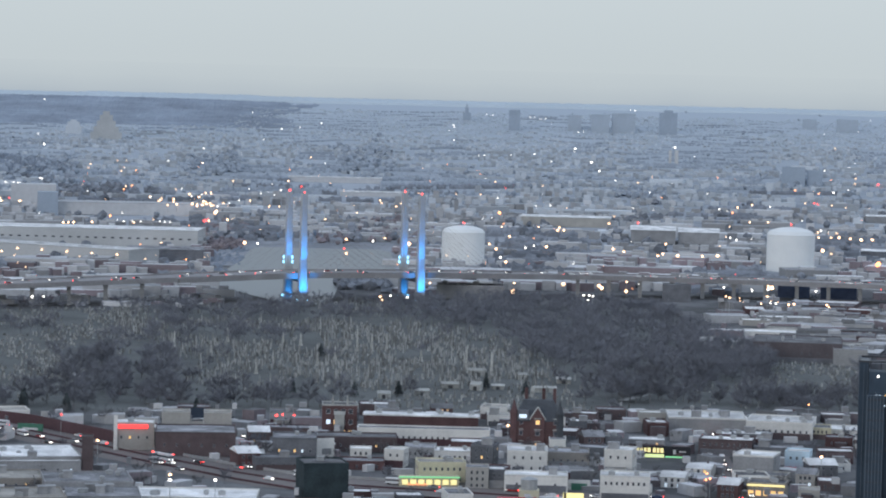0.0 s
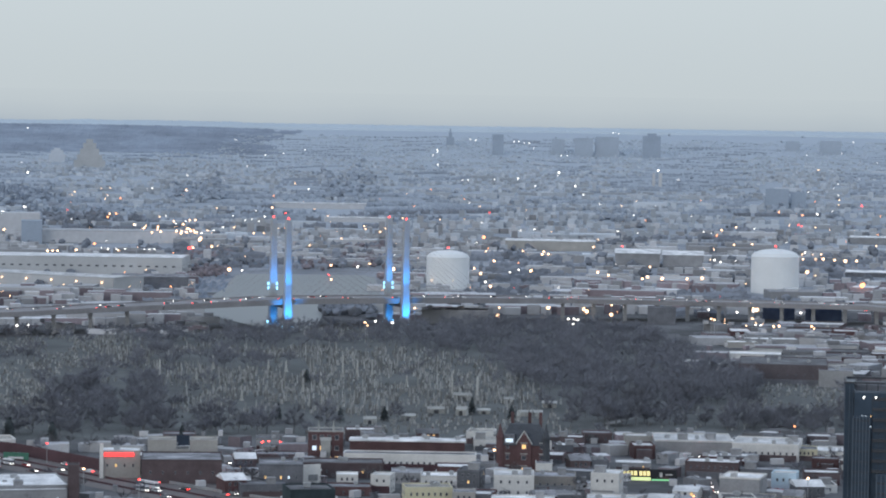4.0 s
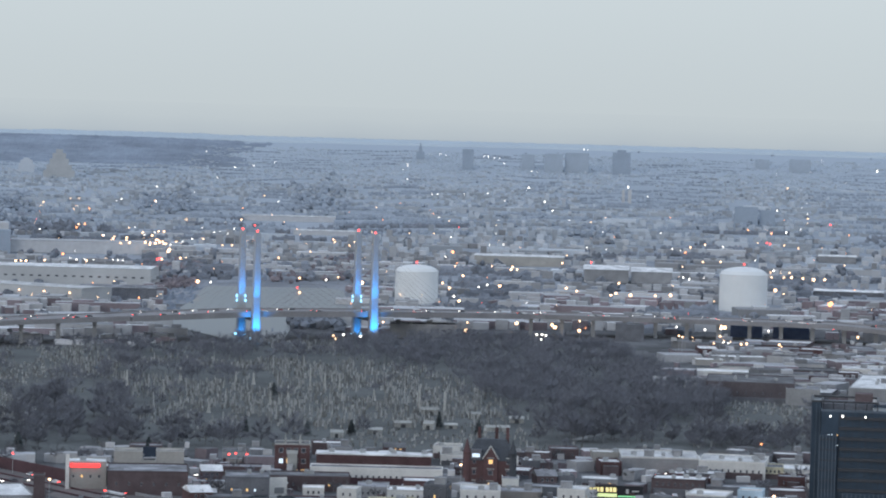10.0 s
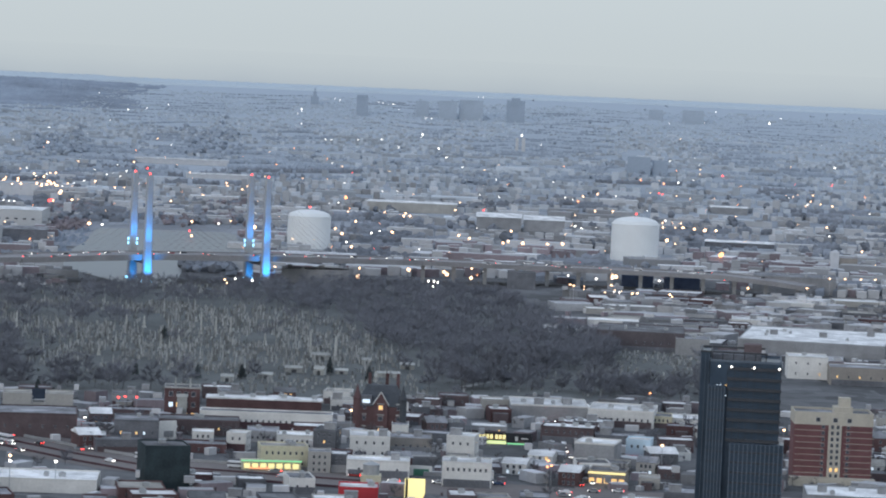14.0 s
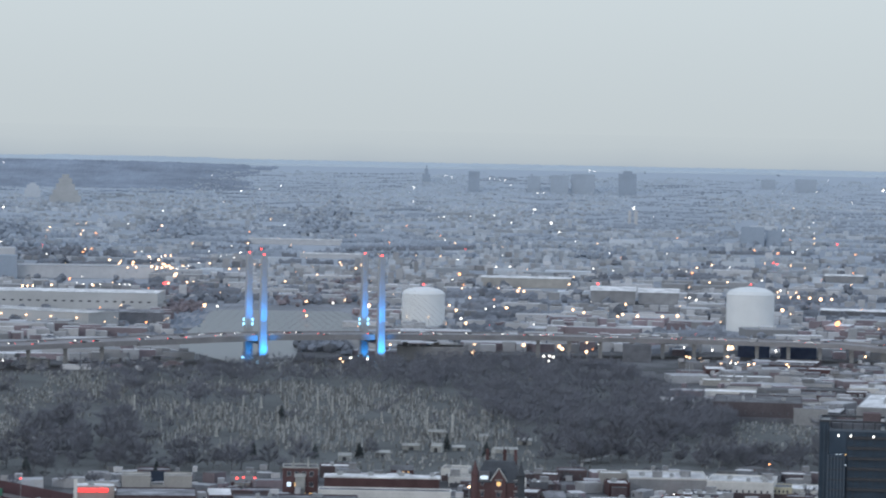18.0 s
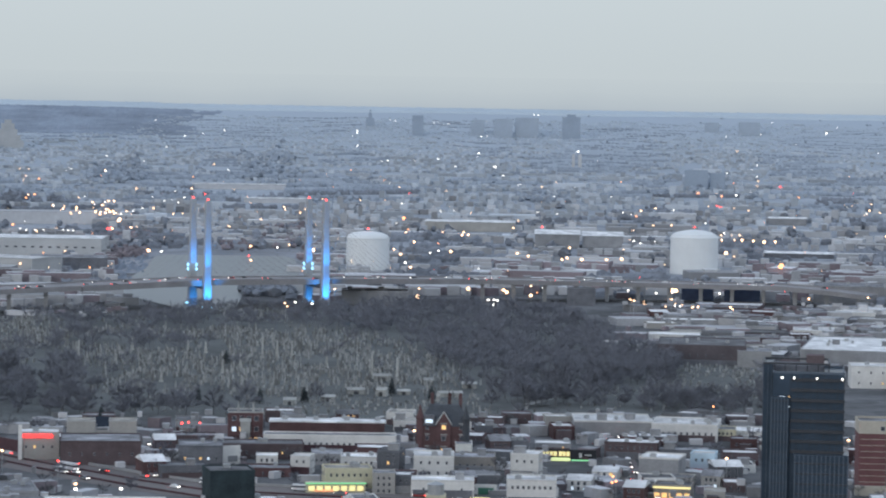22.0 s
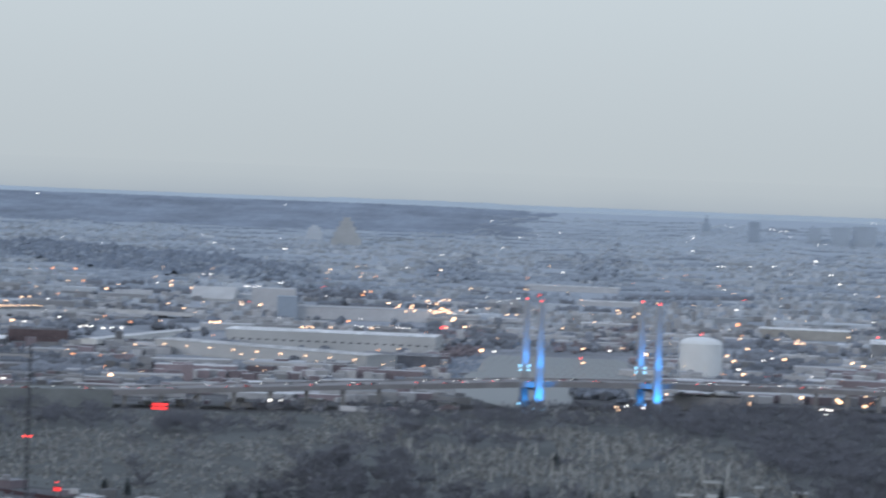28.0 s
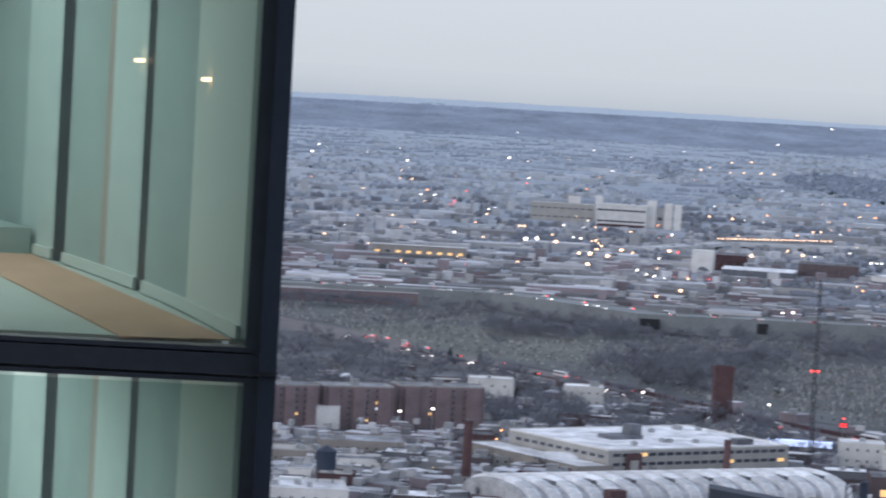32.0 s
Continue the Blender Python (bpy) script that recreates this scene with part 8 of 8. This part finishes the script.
    marked(0, 0.5, [(0.801, 4773.1), (0.914, 4759.5), (1.678, 4749.0), (1.768, 4750.5), (1.881, 4729.2), (1.982, 4730.9), (2.085, 4663.2), (3.657, 4882.1), (3.747, 4875.9), (2.628, 4564.1), (2.740, 4566.0), (0.663, 4214.4), (0.776, 4216.3), (1.304, 4225.1), (0.810, 3899.6), (1.067, 3633.0), (0.964, 3360.1), (1.835, 3537.7), (2.116, 3550.3), (4.083, 3763.0), (4.159, 3524.9), (5.223, 3768.3), (4.946, 4264.4), (7.475, 4623.6)])
    marked(0, 0.5, [(8.105, 4091.0), (5.466, 3556.9), (7.106, 3434.5), (1.643, 2960.8), (1.810, 2994.8), (5.694, 3175.5), (5.818, 3147.1), (3.908, 2478.0), (5.599, 2457.2), (6.158, 2430.0), (7.414, 2441.9)])
    marked(1, 0.75, [(1.160, 3239.4), (1.891, 3252.0), (2.307, 3251.6), (3.293, 3323.5), (6.075, 3391.2), (6.430, 3398.1), (1.322, 3110.4), (0.921, 3002.6), (1.058, 2935.2), (1.256, 2760.1), (3.385, 2976.7), (3.599, 2942.0), (4.274, 2900.6), (4.374, 2925.7), (5.158, 2910.1), (4.424, 3065.9), (7.437, 3210.5), (7.681, 3215.5), (3.666, 2365.7)])
    marked(1, 1, [(2.275, 3212.3), (2.398, 3214.5), (2.058, 2983.7), (4.666, 2908.1), (5.459, 2923.7), (7.835, 3218.7), (8.057, 3207.9), (8.267, 3197.0), (8.487, 3201.6), (7.523, 3035.3), (2.415, 2441.2), (3.124, 2431.1), (3.181, 2401.5), (1.417, 2327.0), (6.468, 2484.0), (6.546, 2469.7)])
    marked(2, 1.3, [(8.623, 2882.3), (8.602, 2866.5), (1.108, 3432.2)])
    marked(3, 0.8, [(3.864, 3341.6), (7.328, 3677.2), (7.395, 3663.1)])
    marked(0, 0.6, [(-18.802, 4194.0), (-19.517, 3512.2), (-18.017, 3350.5), (-17.627, 3339.7), (-17.800, 3192.0), (-17.655, 3184.0), (-16.080, 2970.8), (-14.449, 3559.5), (-14.088, 3547.6), (-15.052, 3729.0), (-12.556, 3443.0), (-12.336, 3198.4), (-13.016, 3123.3), (-11.917, 3080.9), (-11.805, 3087.0), (-11.703, 3084.7), (-11.463, 3066.5), (-11.295, 3075.5), (-11.103, 3078.1), (-13.583, 2301.7), (-13.381, 2311.2), (-16.498, 2794.5), (-15.951, 2685.6), (-16.155, 2720.6)])
    marked(0, 1.1, [(-19.170, 4228.2), (-18.750, 3136.1), (-18.529, 3147.2)])
    marked(1, 0.8, [(-18.889, 3306.0), (-18.789, 3311.1), (-16.676, 3311.5), (-17.353, 3168.5), (-17.329, 3046.2), (-17.245, 3096.8), (-13.087, 3453.4), (-12.930, 3461.8), (-13.254, 3133.9), (-15.198, 4254.8), (-15.362, 4215.2), (-14.758, 4332.5), (-14.776, 4192.3), (-14.508, 4206.7), (-14.172, 4209.2), (-13.913, 4207.6), (-14.378, 4352.8)])
    marked(1, 1.05, [(-18.149, 3120.3), (-17.679, 2982.1), (-17.456, 2985.6), (-17.108, 2964.6), (-17.496, 2836.8), (-16.839, 3055.7), (-15.890, 3081.3), (-15.137, 3585.2), (-14.686, 3570.2), (-11.434, 3604.2), (-14.262, 3080.8), (-11.289, 2393.5), (-15.620, 2510.3)])
    marked(2, 0.9, [(-17.191, 3331.2)])
    marked(0, 0.6, [(-9.522, 3847.9), (-9.398, 3846.9), (-8.671, 3708.3), (-8.435, 3705.9), (-8.003, 3768.5), (-8.777, 3454.1), (-5.488, 4039.9), (-8.116, 2152.5), (-7.902, 2156.0), (-8.852, 2246.0)])
    marked(1, 0.9, [(-10.163, 3735.3), (-9.748, 3657.0), (-8.393, 3452.1), (-4.816, 4023.5), (-10.157, 3681.3), (-9.356, 3196.9), (-9.254, 3194.8), (-9.175, 3199.1)])
    marked(1, 0.95, [(-5.059, 3591.0), (-4.868, 3555.1), (-4.788, 3494.4), (-5.000, 3460.6), (-4.909, 3431.0), (-4.809, 3447.8), (-4.720, 3464.4), (-4.630, 3442.5), (-4.538, 3343.4), (-5.369, 3517.4), (-5.312, 3448.7), (-5.636, 3498.4), (-5.838, 3541.9), (-4.301, 3253.8), (-4.669, 3233.4)])
    # clusters: yards and crossings
    for (b0, r0), (b1, r1), n, slot in (((-22.269, 2893.0), (-19.783, 2779.5), 10, 1), ((7.287, 3220.9), (8.517, 3208.9), 9, 1), ((-19.600, 3329.8), (-17.209, 3030.3), 16, 1), ((9.839, 3591.7), (10.618, 3519.5), 6, 1), ((5.487, 2232.5), (7.717, 2147.3), 12, 1), ((-20.289, 3498.7), (-19.804, 3787.7), 5, 3)):
        for _ in range(n):
            f = g.random()
            one(b0 + (b1 - b0) * f, r0 + (r1 - r0) * f + g.gauss(0, 15), 0.6 * g.choice((0.7, 1.0, 1.4)), g.uniform(3, 8), slot if g.random() < 0.75 else 0)
    ob = solid("distant_lamps", vs, fs, ["lamp_white", "lamp_warm", "lamp_amber", "lamp_red", "dark_metal"], sl)
    tagged(ob, "hundreds of glowing lamps across the distant city, oversized for glare", "lamps", kind="stuff")


far_lamps()


# ---- the camera's own tower: a glazed wing beside the window
def tint_glass():
    m = bpy.data.materials.new("green_tinted_glass")
    m.use_nodes = True
    n, l = m.node_tree.nodes, m.node_tree.links
    clear, gloss, mix, fr = n.new("ShaderNodeBsdfTransparent"), n.new("ShaderNodeBsdfGlossy"), n.new("ShaderNodeMixShader"), n.new("ShaderNodeFresnel")
    clear.inputs[0].default_value = (0.8, 0.872, 0.862, 1)
    gloss.inputs["Roughness"].default_value = 0.02
    fr.inputs["IOR"].default_value = 1.5
    l.new(fr.outputs[0], mix.inputs[0])
    l.new(clear.outputs[0], mix.inputs[1])
    l.new(gloss.outputs[0], mix.inputs[2])
    l.new(mix.outputs[0], n["Material Output"].inputs["Surface"])
    return m


M["tint_glass"] = tint_glass()
M["frame_black"] = mat("black_anodised_frame", (0.058, 0.064, 0.074), 0.45, 0.2, 2.0, 15, bump=0.05)
M["fin_blue"] = mat("dark_blue_grey_fin", (0.045, 0.057, 0.075), 0.5, 0.15, 1.0, 10, bump=0.05)
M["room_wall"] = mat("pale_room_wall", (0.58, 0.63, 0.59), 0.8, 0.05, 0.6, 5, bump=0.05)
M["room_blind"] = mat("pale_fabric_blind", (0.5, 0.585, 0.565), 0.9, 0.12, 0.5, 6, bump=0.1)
# a darker grey-green tone for some panels and the cabinet
M["room_dark"] = mat("grey_green_room_panel", (0.36, 0.44, 0.43), 0.8, 0.12, 0.8, 6, bump=0.05)
M["room_trim"] = mat("dusty_pink_trim", (0.4, 0.36, 0.33), 0.8, 0.1, 1, 8)
M["pale_floor"] = mat("pale_grey_floor", (0.5, 0.54, 0.5), 0.7, 0.1, 0.8, 8)
M["wood_floor"] = mat("oak_floor", (0.56, 0.35, 0.25), 0.8, 0.12, 1.5, 12)


def wing():
    b, r = -23.569, 15.0
    zm = 148.59
    root = thing("tower_wing", b, r, "dark-framed glass wing of the tower with green-tinted panes", "facade", 0, 0.0)
    # structure below and above the storeys that are seen
    bm = bmesh.new()
    box(bm, -10.2, 9, 0, 20, 17, zm - 3.6)
    part("lower_storeys", bm, "tower_glass", root)
    bm = bmesh.new()
    box(bm, -10.2, 9, zm + 4.2, 20, 17, 12)
    part("upper_storeys", bm, "tower_glass", root)
    bm = bmesh.new()
    box(bm, -0.045, 0.09, zm - 6, 0.09, 0.3, 16)
    part("corner_fin", bm, "fin_blue", root, "dark blue-grey corner fin")
    bm = bmesh.new()
    box(bm, -0.045, 0.08, zm - 0.05, 0.094, 0.31, 0.025)
    part("fin_joint", bm, "black", root)
    # frames and panes
    for z0, h in ((zm + 0.065, 3.4), (zm - 3.5, 3.43)):
        x = -0.09
        for k in range(4):
            w = 1.9
            for name, px, pz, sx, sz in (("mullion", x - 0.04, z0, 0.08, h), ("mullion", x - w + 0.03, z0, 0.06, h), ("bottom_rail", x - w / 2, z0, w - 0.14, 0.025), ("top_rail", x - w / 2, z0 + h - 0.025, w - 0.14, 0.025)):
                bm = bmesh.new()
                box(bm, px, 0.08, pz, sx, 0.16, sz)
                part(name, bm, "frame_black", root)
            bm = bmesh.new()
            box(bm, x - w / 2 - 0.01, 0.07, z0 + 0.05, w - 0.14, 0.012, h - 0.1)
            pane = part("pane", bm, "tint_glass", root, "green-tinted glass pane")
            pane.visible_shadow = False
            x -= w
        # a room behind, with a wall of panels running back from the corner
        fz = z0 + 0.03
        bm = bmesh.new()
        box(bm, -9.9, 6.3, fz - 0.1, 19.2, 12.0, 0.1)
        part("floor_slab", bm, "pale_floor", root, "pale grey floor")
        bm = bmesh.new()
        box(bm, -9.9, 6.3, fz + h - 0.05, 19.2, 12.0, 0.07)
        part("ceiling_slab", bm, "room_wall", root)
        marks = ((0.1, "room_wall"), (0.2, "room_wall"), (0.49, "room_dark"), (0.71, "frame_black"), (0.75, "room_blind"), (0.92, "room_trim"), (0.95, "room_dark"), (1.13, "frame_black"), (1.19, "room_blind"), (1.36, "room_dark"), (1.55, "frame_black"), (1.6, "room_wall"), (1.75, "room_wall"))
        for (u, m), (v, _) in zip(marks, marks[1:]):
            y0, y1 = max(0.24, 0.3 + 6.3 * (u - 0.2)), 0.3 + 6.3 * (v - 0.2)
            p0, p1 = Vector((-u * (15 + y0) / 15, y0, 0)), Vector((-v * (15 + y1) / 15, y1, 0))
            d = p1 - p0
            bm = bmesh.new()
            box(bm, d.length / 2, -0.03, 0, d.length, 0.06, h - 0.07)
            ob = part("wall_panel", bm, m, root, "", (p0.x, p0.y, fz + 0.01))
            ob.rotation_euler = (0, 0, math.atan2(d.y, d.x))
            if m != "frame_black" and u >= 0.2:
                bm = bmesh.new()
                box(bm, d.length / 2, 0.012, 0, d.length, 0.024, 0.075)
                ob = part("skirting", bm, "room_wall", root, "", (p0.x, p0.y, fz + 0.01))
                ob.rotation_euler = (0, 0, math.atan2(d.y, d.x))
        for u, v, m, name, tall in ((0.2, 1.27, "wood_floor", "floor_strip", 0.006), (1.28, 1.5, "room_dark", "low_cabinet", 0.2)):
            y0, y1 = 0.3 + 6.3 * (u - 0.2), 0.3 + 6.3 * (v - 0.2)
            p0, p1 = Vector((-u * (15 + y0) / 15, y0, 0)), Vector((-v * (15 + y1) / 15, y1, 0))
            d = p1 - p0
            bm = bmesh.new()
            box(bm, d.length / 2, 0.34, 0, d.length, 0.6, tall)
            ob = part(name, bm, m, root, "tan timber floor strip" if tall < 0.05 else "", (p0.x, p0.y, fz + 0.004))
            ob.rotation_euler = (0, 0, math.atan2(d.y, d.x))
        bm = bmesh.new()
        box(bm, -0.14, 6.4, fz, 0.06, 11.8, h - 0.07)
        part("end_wall", bm, "room_wall", root)
        bm = bmesh.new()
        box(bm, -9.9, 12.35, fz, 19.2, 0.1, h - 0.2)
        part("back_wall", bm, "room_wall", root)
        # broad unseen area light added under each ceiling to brighten the room
        data = bpy.data.lights.new("room_fill", "AREA")
        data.shape, data.size, data.size_y, data.energy, data.color = "RECTANGLE", 5.0, 7.0, 235, (0.93, 1.0, 0.97)
        lamp = new("room_fill", data)
        lamp.matrix_world = root.matrix_world @ pose(-4.6, 4.4, fz + h - 0.2)
    # two glowing bars added at bright spots in the pane; wall mounting is assumed
    for x, y in ((245, 0), (365, 1)):
        u = 0.2 + (445 - x) / 340
        yy = 0.3 + 6.3 * (u - 0.2) - 0.12
        bm = bmesh.new()
        box(bm, 0, 0, 0, 0.07, 0.05, 0.022)
        part("wall_lamp", bm, "lamp_warm", root, "small warm glowing bar", (-u * (15 + yy) / 15, yy, 150.14 + (0.03 if y == 0 else -0.08)))
    bm = bmesh.new()
    box(bm, -3.8, 0.1, zm - 0.055, 7.5, 0.2, 0.11)
    part("transom", bm, "frame_black", root, "black horizontal transom")
    # the main tower behind the window
    bm = bmesh.new()
    for x, y, sx, sy in ((8, -14.5, 28, 27), (-28, -6, 14, 24)):
        box(bm, x, y, 0, sx, sy, 170)
    tower = tagged(new("own_tower", mesh_of(bm, "own_tower", "tower_glass")), "dark glass tower from whose window the view is seen", "high-rise")


wing()
